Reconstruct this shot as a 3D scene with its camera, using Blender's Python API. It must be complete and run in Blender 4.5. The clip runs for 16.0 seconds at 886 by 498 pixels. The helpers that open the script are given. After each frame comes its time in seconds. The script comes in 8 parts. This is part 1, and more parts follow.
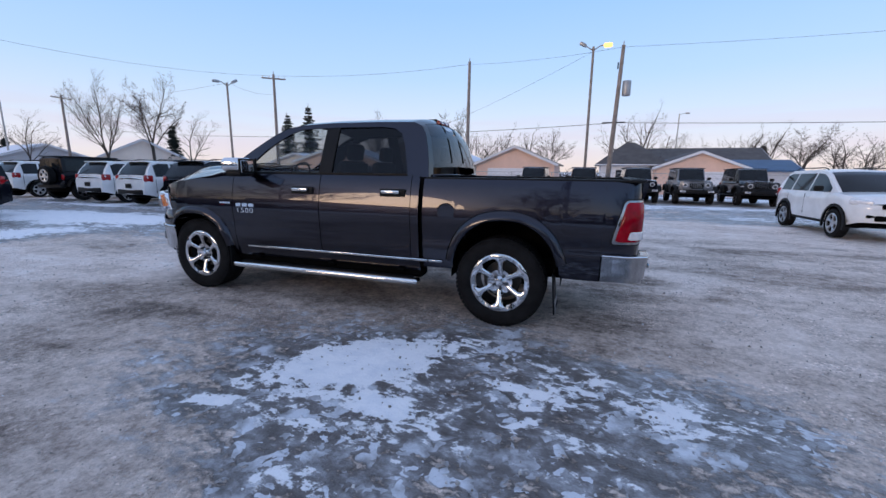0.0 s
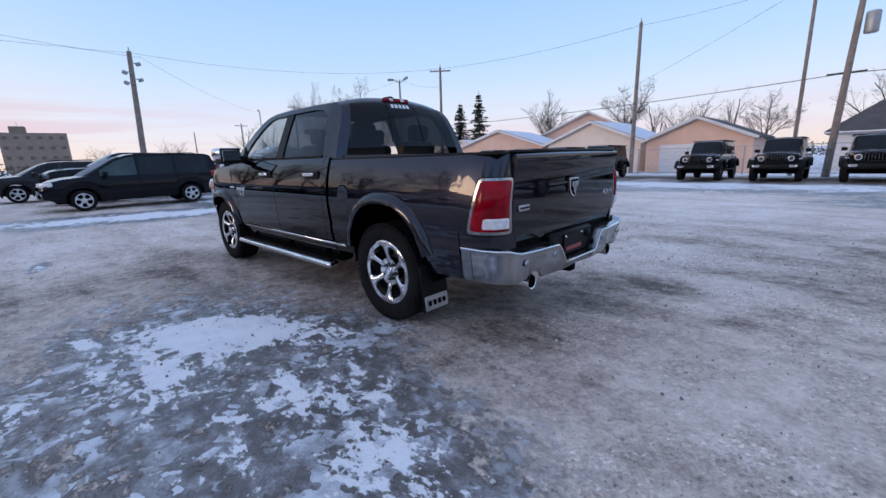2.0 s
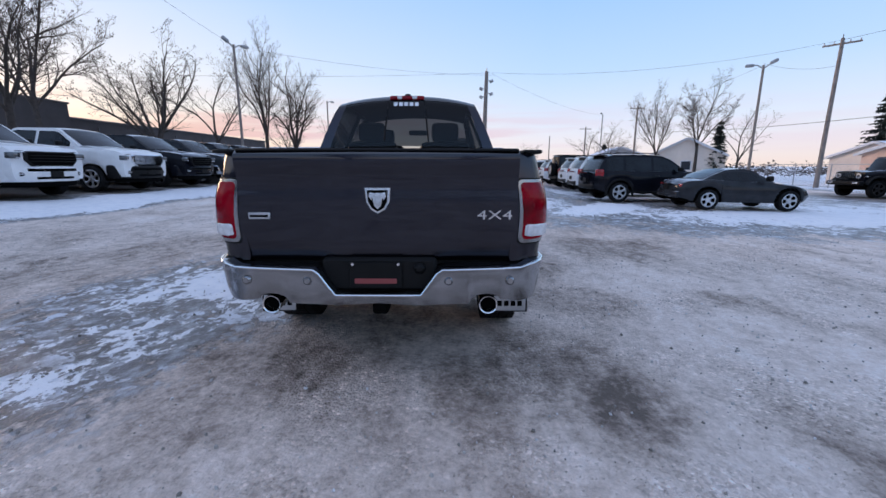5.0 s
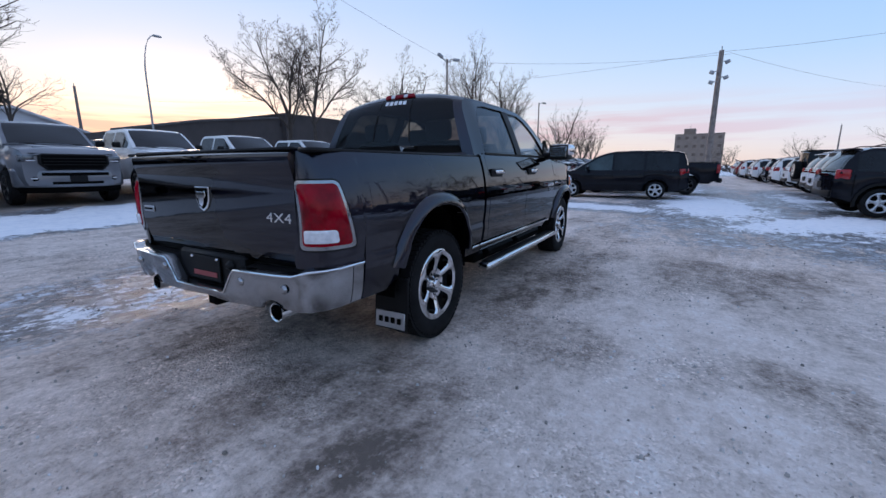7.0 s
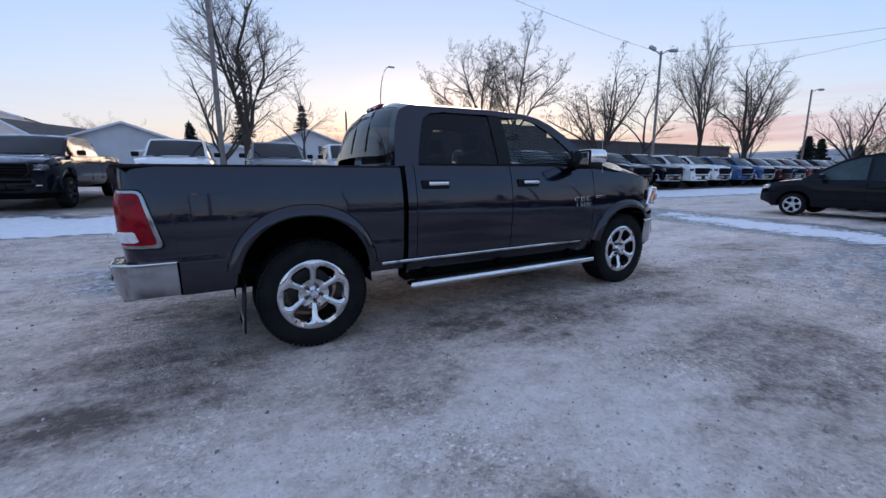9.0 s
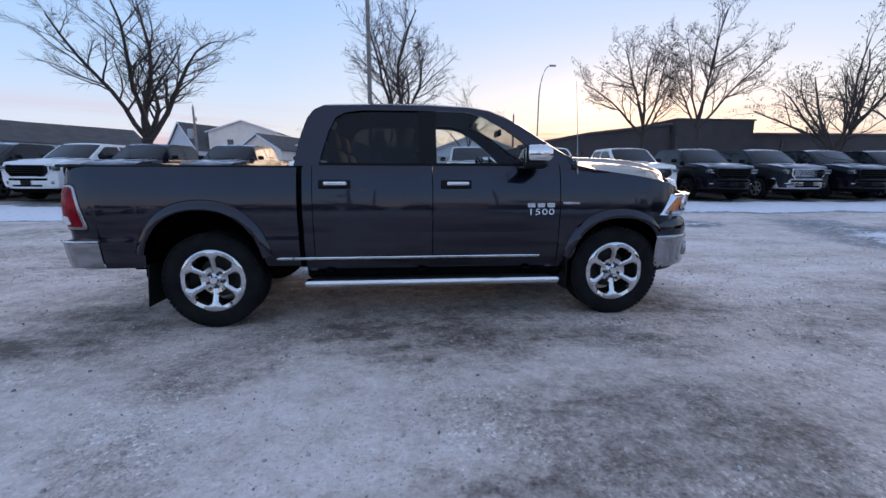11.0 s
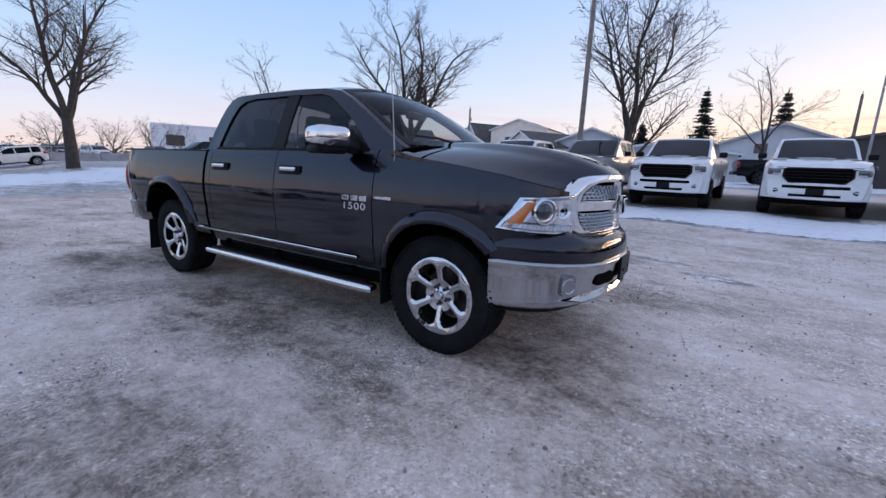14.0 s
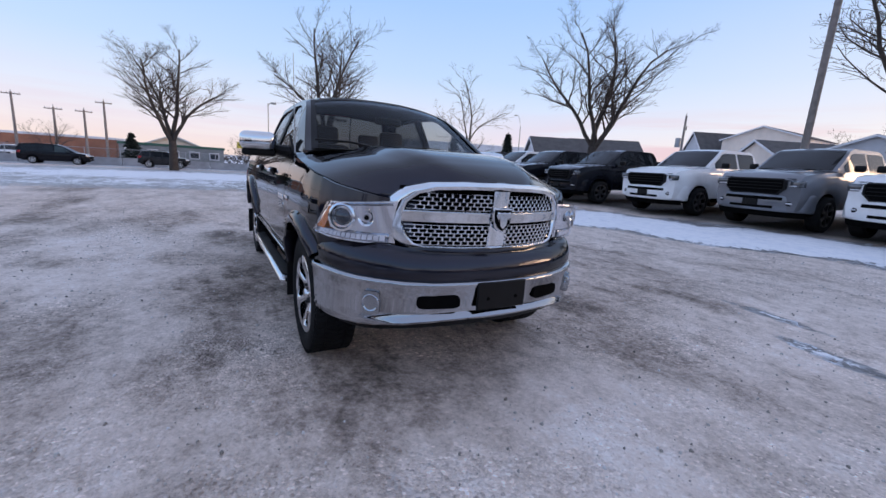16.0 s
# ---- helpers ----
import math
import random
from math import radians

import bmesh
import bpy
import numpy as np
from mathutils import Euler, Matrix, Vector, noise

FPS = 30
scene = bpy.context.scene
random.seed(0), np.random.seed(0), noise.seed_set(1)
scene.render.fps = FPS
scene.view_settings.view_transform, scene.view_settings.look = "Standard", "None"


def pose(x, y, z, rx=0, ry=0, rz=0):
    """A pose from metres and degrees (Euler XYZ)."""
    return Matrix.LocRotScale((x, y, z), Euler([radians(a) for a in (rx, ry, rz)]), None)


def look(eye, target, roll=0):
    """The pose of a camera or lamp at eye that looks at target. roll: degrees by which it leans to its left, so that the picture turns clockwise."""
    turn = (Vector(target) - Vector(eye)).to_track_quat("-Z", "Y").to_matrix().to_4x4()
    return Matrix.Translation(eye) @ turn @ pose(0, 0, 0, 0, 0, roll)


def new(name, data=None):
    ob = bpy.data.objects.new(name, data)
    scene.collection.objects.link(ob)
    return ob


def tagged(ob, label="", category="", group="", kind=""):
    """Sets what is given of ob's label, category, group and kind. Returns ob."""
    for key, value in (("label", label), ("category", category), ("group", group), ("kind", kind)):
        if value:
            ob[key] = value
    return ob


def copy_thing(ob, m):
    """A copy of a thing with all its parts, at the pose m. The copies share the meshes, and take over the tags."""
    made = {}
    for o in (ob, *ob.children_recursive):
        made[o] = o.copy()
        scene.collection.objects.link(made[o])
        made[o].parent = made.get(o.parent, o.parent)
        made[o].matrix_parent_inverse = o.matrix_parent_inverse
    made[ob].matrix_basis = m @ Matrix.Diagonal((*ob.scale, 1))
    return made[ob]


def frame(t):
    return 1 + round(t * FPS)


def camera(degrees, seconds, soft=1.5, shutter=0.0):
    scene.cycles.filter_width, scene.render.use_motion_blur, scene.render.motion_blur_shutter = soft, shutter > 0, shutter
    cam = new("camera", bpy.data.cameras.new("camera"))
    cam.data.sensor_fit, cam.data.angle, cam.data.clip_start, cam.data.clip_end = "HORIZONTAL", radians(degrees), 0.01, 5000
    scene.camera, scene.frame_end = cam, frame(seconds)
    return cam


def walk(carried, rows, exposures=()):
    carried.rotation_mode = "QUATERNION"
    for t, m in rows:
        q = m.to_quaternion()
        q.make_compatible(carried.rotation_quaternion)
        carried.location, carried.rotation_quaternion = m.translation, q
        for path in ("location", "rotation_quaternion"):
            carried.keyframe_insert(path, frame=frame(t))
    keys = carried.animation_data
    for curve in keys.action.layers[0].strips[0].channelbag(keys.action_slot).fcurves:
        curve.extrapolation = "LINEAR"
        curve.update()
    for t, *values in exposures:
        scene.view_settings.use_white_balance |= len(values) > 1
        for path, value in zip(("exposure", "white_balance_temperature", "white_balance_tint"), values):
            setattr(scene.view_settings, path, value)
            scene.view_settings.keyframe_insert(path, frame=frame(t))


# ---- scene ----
cam = camera(94.5, 16.0)
PATH = [
    (0, (-2.472, 4.525, 1.408), (-1.834, 2.667, 1.033), 0.6),
    (0.5, (-3.089, 4.296, 1.39), (-2.267, 2.518, 0.986), 0.2),
    (1, (-3.593, 3.905, 1.363), (-2.596, 2.224, 0.941), -0.3),
    (1.5, (-4.058, 3.467, 1.348), (-2.875, 1.914, 0.916), -1.0),
    (2, (-4.423, 2.963, 1.326), (-3.06, 1.566, 0.889), -1.9),
    (2.5, (-4.755, 2.441, 1.304), (-3.212, 1.242, 0.877), -2.7),
    (3, (-4.997, 1.935, 1.255), (-3.305, 0.96, 0.821), -3.0),
    (3.5, (-5.178, 1.371, 1.256), (-3.37, 0.635, 0.823), -2.3),
    (4, (-5.31, 0.789, 1.259), (-3.415, 0.296, 0.851), -1.3),
    (4.2, (-5.298, 0.545, 1.267), (-3.378, 0.16, 0.86), -0.8),
    (6.3, (-4.827, -1.751, 1.257), (-2.975, -1.109, 0.862), -0.4),
    (6.5, (-4.699, -1.971, 1.255), (-2.892, -1.213, 0.855), -0.5),
    (7, (-4.363, -2.48, 1.254), (-2.667, -1.496, 0.86), -0.3),
    (7.5, (-3.936, -2.915, 1.272), (-2.379, -1.722, 0.883), -0.2),
    (8, (-3.456, -3.328, 1.277), (-2.072, -1.936, 0.898), -0.3),
    (8.5, (-2.967, -3.76, 1.275), (-1.779, -2.193, 0.913), -0.3),
    (9, (-2.435, -4.046, 1.283), (-1.456, -2.339, 0.923), -0.2),
    (9.2, (-2.199, -4.177, 1.27), (-1.314, -2.42, 0.907), -0.3),
    (11.3, (0.261, -4.512, 1.263), (0.309, -2.543, 0.916), 0.2),
    (11.5, (0.541, -4.519, 1.25), (0.495, -2.55, 0.904), 0.2),
    (12, (1.144, -4.357, 1.229), (0.894, -2.405, 0.869), 0.7),
    (12.5, (1.721, -4.145, 1.234), (1.258, -2.234, 0.867), 1.3),
    (13, (2.269, -3.87, 1.233), (1.601, -2.025, 0.848), 1.7),
    (13.5, (2.748, -3.534, 1.257), (1.885, -1.773, 0.863), 1.9),
    (14, (3.233, -3.188, 1.265), (2.188, -1.529, 0.874), 2.2),
    (14.5, (3.626, -2.752, 1.291), (2.395, -1.226, 0.898), 2.6),
    (15, (4.041, -2.345, 1.306), (2.628, -0.984, 0.918), 3.0),
    (15.5, (4.341, -1.907, 1.312), (2.768, -0.732, 0.929), 3.4),
    (16, (4.644, -1.471, 1.323), (2.939, -0.499, 0.938), 3.7),
]
walk(cam, [(t, look(eye, target, roll)) for t, eye, target, roll in PATH],
     [(0, 0.06, 6500, 10), (4, 0.12, 6750, 11), (7, 0.0, 6420, 10), (9, -0.03, 6400, 10), (12.5, 0.05, 6700, 12), (14, 0.1, 6950, 15), (16, 0.1, 6950, 15)])

# ---- light: clear winter dusk, the sun just at the horizon behind the long shed ----
SUN_AZ = radians(62)
world = bpy.data.worlds.new("dusk_sky")
scene.world = world
world.use_nodes = True
wn, wl = world.node_tree.nodes, world.node_tree.links
sky = wn.new("ShaderNodeTexSky")
sky.sky_type = "NISHITA"
sky.sun_disc = False
sky.sun_elevation = radians(1.5)
sky.sun_rotation = radians(90) - SUN_AZ
sky.air_density, sky.dust_density, sky.ozone_density = 1.0, 0.3, 3.0


def world_mix(blend, fac, a, b):
    k = wn.new("ShaderNodeMix")
    k.data_type, k.blend_type = "RGBA", blend
    for sock, v in ((k.inputs[0], fac), (k.inputs[6], a), (k.inputs[7], b)):
        if isinstance(v, (int, float)):
            sock.default_value = v
        elif isinstance(v, tuple):
            sock.default_value = (*v, 1)
        else:
            wl.new(v, sock)
    return k.outputs[2]


def world_ramp(src, stops):
    r = wn.new("ShaderNodeValToRGB")
    while len(r.color_ramp.elements) < len(stops):
        r.color_ramp.elements.new(0.5)
    for el, (q, v) in zip(r.color_ramp.elements, stops):
        el.position, el.color = q, (v, v, v, 1)
    wl.new(src, r.inputs[0])
    return r.outputs[0]


def world_tints(src, stops):
    r = wn.new("ShaderNodeValToRGB")
    while len(r.color_ramp.elements) < len(stops):
        r.color_ramp.elements.new(0.5)
    for el, (q, c) in zip(r.color_ramp.elements, stops):
        el.position, el.color = q, (*c, 1)
    wl.new(src, r.inputs[0])
    return r.outputs[0]


soften = wn.new("ShaderNodeGamma")
soften.inputs["Gamma"].default_value = 0.3
wl.new(sky.outputs["Color"], soften.inputs["Color"])
air = world_mix("MULTIPLY", 1.0, soften.outputs[0], (0.72, 0.86, 1.15))
where = wn.new("ShaderNodeTexCoord")
split = wn.new("ShaderNodeSeparateXYZ")
wl.new(where.outputs["Generated"], split.inputs[0])
height = split.outputs["Z"]
sunward = wn.new("ShaderNodeVectorMath")
sunward.operation = "DOT_PRODUCT"
sunward.inputs[1].default_value = (math.cos(SUN_AZ), math.sin(SUN_AZ), 0.03)
wl.new(where.outputs["Generated"], sunward.inputs[0])
glow = world_ramp(sunward.outputs["Value"], [(0.25, 0.0), (0.7, 0.35), (0.985, 1.0)])
# dusk colours by height: rose under blue away from the sun, gold under pale yellow towards it
far_side = world_tints(height, [(0.0, (0.95, 0.8, 0.79)), (0.05, (0.87, 0.82, 0.9)), (0.11, (0.72, 0.81, 0.98)), (0.2, (0.5, 0.71, 1.02)), (0.34, (0.34, 0.59, 1.03)), (0.6, (0.4, 0.54, 0.88)), (1.0, (0.44, 0.51, 0.74))])
sun_side = world_tints(height, [(0.0, (1.3, 0.6, 0.2)), (0.05, (1.22, 0.78, 0.4)), (0.1, (1.12, 0.9, 0.66)), (0.18, (0.98, 0.92, 0.88)), (0.32, (0.66, 0.76, 0.98)), (0.6, (0.43, 0.55, 0.87)), (1.0, (0.44, 0.51, 0.74))])
air = world_mix("MIX", 0.8, air, world_mix("MIX", glow, far_side, sun_side))
# the afterglow right over the set sun
core = world_mix("MULTIPLY", 1.0, world_ramp(sunward.outputs["Value"], [(0.9, 0.0), (0.97, 0.3), (0.998, 1.0)]), world_ramp(height, [(0.0, 1.0), (0.1, 0.55), (0.24, 0.12), (0.36, 0.0)]))
air = world_mix("ADD", core, air, (1.7, 0.92, 0.32))
# flat cloud banks low over the horizon
flat = wn.new("ShaderNodeMapping")
flat.inputs["Scale"].default_value = (1.5, 1.5, 22.0)
wl.new(where.outputs["Generated"], flat.inputs[0])
bank = wn.new("ShaderNodeTexNoise")
bank.inputs["Scale"].default_value, bank.inputs["Detail"].default_value = 1.7, 6
wl.new(flat.outputs[0], bank.inputs["Vector"])
shape = world_ramp(bank.outputs["Fac"], [(0.43, 0.0), (0.58, 0.85)])
belt = world_ramp(height, [(0.015, 0.3), (0.05, 1.0), (0.1, 0.8), (0.15, 0.0)])
cloud = world_mix("MULTIPLY", 1.0, world_mix("MULTIPLY", 1.0, shape, belt), world_ramp(sunward.outputs["Value"], [(0.1, 0.28), (0.6, 1.0)]))
air = world_mix("MIX", cloud, air, world_mix("MIX", glow, (0.74, 0.58, 0.72), (0.85, 0.5, 0.4)))
wl.new(air, wn["Background"].inputs["Color"])
wn["Background"].inputs["Strength"].default_value = 0.98

sun = new("sun", bpy.data.lights.new("sun", "SUN"))
sun.data.energy, sun.data.angle, sun.data.color = 1.3, radians(24), (1.0, 0.7, 0.48)
sun.matrix_world = look((0, 0, 0), (-math.cos(SUN_AZ), -math.sin(SUN_AZ), -0.1))
scene.view_settings.exposure = 0.0

# ---- materials ----


def nodes_of(name):
    m = bpy.data.materials.new(name)
    m.use_nodes = True
    return m, m.node_tree.nodes, m.node_tree.links, m.node_tree.nodes["Principled BSDF"]


def noise_node(n, l, scale, detail=6, rough=0.6, coords="Object"):
    tc = n.new("ShaderNodeTexCoord")
    t = n.new("ShaderNodeTexNoise")
    t.inputs["Scale"].default_value, t.inputs["Detail"].default_value, t.inputs["Roughness"].default_value = scale, detail, rough
    l.new(tc.outputs[coords], t.inputs["Vector"])
    return t


def ramp(n, l, src, stops):
    r = n.new("ShaderNodeValToRGB")
    e = r.color_ramp.elements
    while len(e) < len(stops):
        e.new(0.5)
    for el, (p, c) in zip(e, stops):
        el.position, el.color = p, (*c, 1) if len(c) == 3 else c
    l.new(src, r.inputs[0])
    return r


def bump(n, l, b, src, strength, dist):
    k = n.new("ShaderNodeBump")
    k.inputs["Strength"].default_value, k.inputs["Distance"].default_value = strength, dist
    l.new(src, k.inputs["Height"])
    l.new(k.outputs[0], b.inputs["Normal"])
    return k


def surface(name, color, rough=0.6, metal=0.0, vary=0.15, scale=3.0, grain=60.0, relief=0.1, dist=0.004, coat=0.0, rough_vary=0.1, spec=0.5):
    """A plain painted, moulded or rough surface with variation at two scales."""
    m, n, l, b = nodes_of(name)
    big, fine = noise_node(n, l, scale), noise_node(n, l, grain, 3)
    lo, hi = [max(0, c * (1 - vary)) for c in color], [min(1, c * (1 + vary)) for c in color]
    r = ramp(n, l, big.outputs["Fac"], [(0.3, lo), (0.7, hi)])
    l.new(r.outputs[0], b.inputs["Base Color"])
    mr = n.new("ShaderNodeMapRange")
    mr.inputs["To Min"].default_value, mr.inputs["To Max"].default_value = max(0.02, rough - rough_vary), min(1, rough + rough_vary)
    l.new(fine.outputs["Fac"], mr.inputs[0])
    l.new(mr.outputs[0], b.inputs["Roughness"])
    b.inputs["Metallic"].default_value, b.inputs["Specular IOR Level"].default_value = metal, spec
    b.inputs["Coat Weight"].default_value, b.inputs["Coat Roughness"].default_value = coat, 0.03
    if relief:
        bump(n, l, b, fine.outputs["Fac"], relief, dist)
    return m


def car_paint(name, color, flake=0.35, rough=0.32, dust=0.05, coat=0.9):
    """Lacquer over metallic base, with a thin uneven film of road dust."""
    m, n, l, b = nodes_of(name)
    t = noise_node(n, l, 2.2, 5)
    lo, hi = [c * 0.9 for c in color], [min(1, c * 1.08 + dust * 0.08) for c in color]
    r = ramp(n, l, t.outputs["Fac"], [(0.35, lo), (0.75, hi)])
    l.new(r.outputs[0], b.inputs["Base Color"])
    b.inputs["Metallic"].default_value, b.inputs["Roughness"].default_value = flake, rough
    b.inputs["Coat Weight"].default_value, b.inputs["Specular IOR Level"].default_value = coat, 0.05
    f = noise_node(n, l, 9, 6)
    mr = n.new("ShaderNodeMapRange")
    mr.inputs["To Min"].default_value, mr.inputs["To Max"].default_value = 0.02, 0.02 + dust * 1.6
    l.new(f.outputs["Fac"], mr.inputs[0])
    l.new(mr.outputs[0], b.inputs["Coat Roughness"])
    return m


def glass(name, tint, steepness=5.0, rough=0.02):
    """Tinted automotive glass: clear film that lets part of the light straight through, with a real gloss."""
    m, n, l, b = nodes_of(name)
    out = n["Material Output"]
    tr = n.new("ShaderNodeBsdfTransparent")
    tr.inputs[0].default_value = (*tint, 1)
    gl = n.new("ShaderNodeBsdfGlossy")
    gl.inputs["Roughness"].default_value = rough
    gl.inputs["Color"].default_value = (0.95, 0.97, 1, 1)
    lw = n.new("ShaderNodeLayerWeight")
    lw.inputs[0].default_value = 0.5
    steep = n.new("ShaderNodeMath")
    steep.operation = "POWER"
    steep.inputs[1].default_value = steepness
    l.new(lw.outputs["Facing"], steep.inputs[0])
    gloss = n.new("ShaderNodeMapRange")
    gloss.inputs["To Min"].default_value, gloss.inputs["To Max"].default_value = 0.025, 0.9
    l.new(steep.outputs[0], gloss.inputs[0])
    mx = n.new("ShaderNodeMixShader")
    l.new(gloss.outputs[0], mx.inputs[0])
    l.new(tr.outputs[0], mx.inputs[1])
    l.new(gl.outputs[0], mx.inputs[2])
    l.new(mx.outputs[0], out.inputs["Surface"])
    n.remove(b)
    return m


PAINT = car_paint("granite_metallic_paint", (0.018, 0.0187, 0.031), 1.0, 0.3, 0.008, 1.0)
PAINT.node_tree.nodes["Principled BSDF"].inputs["Coat IOR"].default_value = 1.5
PAINT.node_tree.nodes["Principled BSDF"].inputs["Specular Tint"].default_value = (0.02, 0.02, 0.035, 1)
BUMPER_CHROME = surface("bumper_chrome", (0.4, 0.405, 0.42), 0.06, 1.0, 0.04, 3, 8, 0.0, rough_vary=0.025)
RIM = surface("polished_alloy", (0.66, 0.67, 0.69), 0.05, 1.0, 0.08, 6, 30, 0.0, rough_vary=0.05)
CHROME = surface("chrome", (0.78, 0.79, 0.8), 0.09, 1.0, 0.04, 4, 40, 0.0, rough_vary=0.05)
DULL_CHROME = surface("salt_filmed_chrome", (0.36, 0.37, 0.385), 0.17, 1.0, 0.12, 5, 30, 0.02, rough_vary=0.1)
BLACK = surface("black_plastic", (0.007, 0.007, 0.0075), 0.5, 0, 0.2, 8, 120, 0.15, 0.001, spec=0.18)
TYRE = surface("tyre_rubber", (0.0125, 0.0125, 0.0132), 0.8, 0, 0.4, 7, 90, 0.3, 0.002, spec=0.1)
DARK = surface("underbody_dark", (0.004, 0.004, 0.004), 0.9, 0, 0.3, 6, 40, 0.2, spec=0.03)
RED_LENS = surface("red_lens", (0.24, 0.0, 0.008), 0.18, 0, 0.5, 7, 60, 0.03, coat=0.3, spec=0.08)
WHITE_LENS = surface("white_lens", (0.75, 0.75, 0.78), 0.15, 0.1, 0.2, 30, 80, 0.1, coat=1.0)
RED_FAR = surface("red_reflector_lens", (0.33, 0.008, 0.012), 0.25, 0, 0.3, 9, 60, 0.05, coat=1.0, spec=0.2)
AMBER = surface("amber_lens", (0.66, 0.17, 0.02), 0.2, 0, 0.2, 30, 60, 0.05, coat=1.0)
REFLECTOR = surface("lamp_reflector", (0.4, 0.43, 0.47), 0.13, 0.95, 0.2, 10, 40, 0.05, 0.004)
CLEAR = glass("clear_lens", (0.96, 0.97, 1.0))
GLASS = glass("cab_glass", (0.84, 0.87, 0.87))
SCREEN = glass("windscreen_glass", (0.52, 0.56, 0.56), 8.0)
PRIVACY = glass("privacy_glass", (0.12, 0.13, 0.14))
FARGLASS = surface("far_car_glass", (0.008, 0.011, 0.014), 0.04, 0, 0.6, 1.4, 30, 0, rough_vary=0.02, spec=0.3)
# opaque pane; the sky light seen through the van is put into its colour
SKY_TINT_GLASS = surface("van_glass_sky_tint", (0.035, 0.055, 0.06), 0.04, 0, 0.5, 1.4, 30, 0, rough_vary=0.02, spec=0.4)
RIMED = surface("rimed_windscreen", (0.12, 0.14, 0.17), 0.45, 0, 0.35, 2.0, 12, 0.1)
SEAT = surface("seat_leather", (0.012, 0.0115, 0.011), 0.55, 0, 0.2, 10, 120, 0.2)
SILVER = surface("silver_wheel", (0.55, 0.56, 0.58), 0.3, 0.9, 0.1, 9, 60, 0)
BLACKRIM = surface("black_wheel", (0.03, 0.03, 0.032), 0.35, 0.3, 0.1, 9, 60, 0)
SNOW = surface("old_snow", (0.74, 0.78, 0.86), 0.75, 0, 0.1, 2.5, 14, 0.6, 0.02)
BARK = surface("bark", (0.06, 0.048, 0.041), 0.9, 0, 0.35, 6, 40, 0.6, 0.01)
TWIG = surface("twigs", (0.065, 0.05, 0.043), 0.9, 0, 0.3, 3, 30, 0)
NEEDLE = surface("spruce_needles", (0.02, 0.03, 0.025), 0.9, 0, 0.4, 4, 30, 0)
POLE = surface("weathered_pole", (0.25, 0.215, 0.195), 0.9, 0, 0.3, 4, 50, 0.5, 0.01)
HEAD_DARK = surface("smoked_head_lamp", (0.1, 0.105, 0.115), 0.14, 0.5, 0.5, 12, 40, 0, coat=1.0)
STEEL = surface("galvanised_steel", (0.36, 0.37, 0.38), 0.5, 0.5, 0.12, 6, 50, 0.1)
WIRE = surface("cable", (0.03, 0.03, 0.032), 0.7, 0, 0.1, 6, 50, 0)

# ---- helpers of the build ----


def interp(table, x):
    if x <= table[0][0]:
        return table[0][1]
    for (a, p), (b, q) in zip(table, table[1:]):
        if x <= b:
            return p + (q - p) * (x - a) / (b - a)
    return table[-1][1]


def smooth(a, b, x):
    t = min(1, max(0, (x - a) / (b - a)))
    return t * t * (3 - 2 * t)


def ground_z(x, y):
    """The lot rises gently to the north row, falls to the south fence and to the road."""
    yy = max(-40, min(26, y))
    z = (0.035 if yy > 0 else 0.012) * (yy - 5 * math.tanh(yy / 5))
    xx = max(-60, x)
    if xx < -10:
        z += 0.012 * (xx + 10) * (1 - smooth(2, 12, y))
    dip = 0.035 * math.exp(-((x + 1.785) ** 2 + (y + 0.95) ** 2) / 1.5) if abs(x) < 6 and abs(y) < 6 else 0.0
    return z + 0.22 * smooth(6.3, 10.3, y) - dip


def mesh_from(name, verts, faces):
    me = bpy.data.meshes.new(name)
    me.from_pydata(verts, [], faces)
    me.update()
    return me


def finish(bm, material, name, shade=True):
    me = bpy.data.meshes.new(name)
    bm.to_mesh(me)
    bm.free()
    me.materials.append(material)
    if shade:
        me.shade_smooth()
        me.set_sharp_from_angle(angle=radians(38))
    return me


def part(name, bm, material, parent, label="", shade=True):
    """One bmesh (or ready mesh) as one mesh object under a thing or a part."""
    me = bm if isinstance(bm, bpy.types.Mesh) else finish(bm, material, name, shade)
    if not me.materials:
        me.materials.append(material)
    ob = new(name, me)
    ob.parent = parent
    if label:
        tagged(ob, label)
    return ob


def thing(name, label, category, group="", kind=""):
    return tagged(new(name), label, category, group, kind)


def solo(name, bm, material, label, category, group="", kind="", shade=True):
    return tagged(new(name, finish(bm, material, name, shade)), label, category, group, kind)


def block(size, at=(0, 0, 0), bevel=0.01, turn=None, bm=None, seg=1):
    """A bevelled block; joined to bm if given."""
    b = bmesh.new()
    bmesh.ops.create_cube(b, size=1)
    bmesh.ops.scale(b, vec=size, verts=b.verts)
    if bevel:
        bmesh.ops.bevel(b, geom=b.edges[:], offset=min(bevel, min(size) * 0.45), segments=seg, affect="EDGES", profile=0.5)
    m = Matrix.Translation(at) @ (turn.to_4x4() if turn is not None else Matrix())
    bmesh.ops.transform(b, matrix=m, verts=b.verts)
    return join(bm, b)


def join(bm, b):
    if bm is None:
        return b
    vs = [bm.verts.new(v.co) for v in b.verts]
    b.verts.index_update()
    for f in b.faces:
        try:
            bm.faces.new([vs[v.index] for v in f.verts])
        except ValueError:
            pass
    b.free()
    return bm


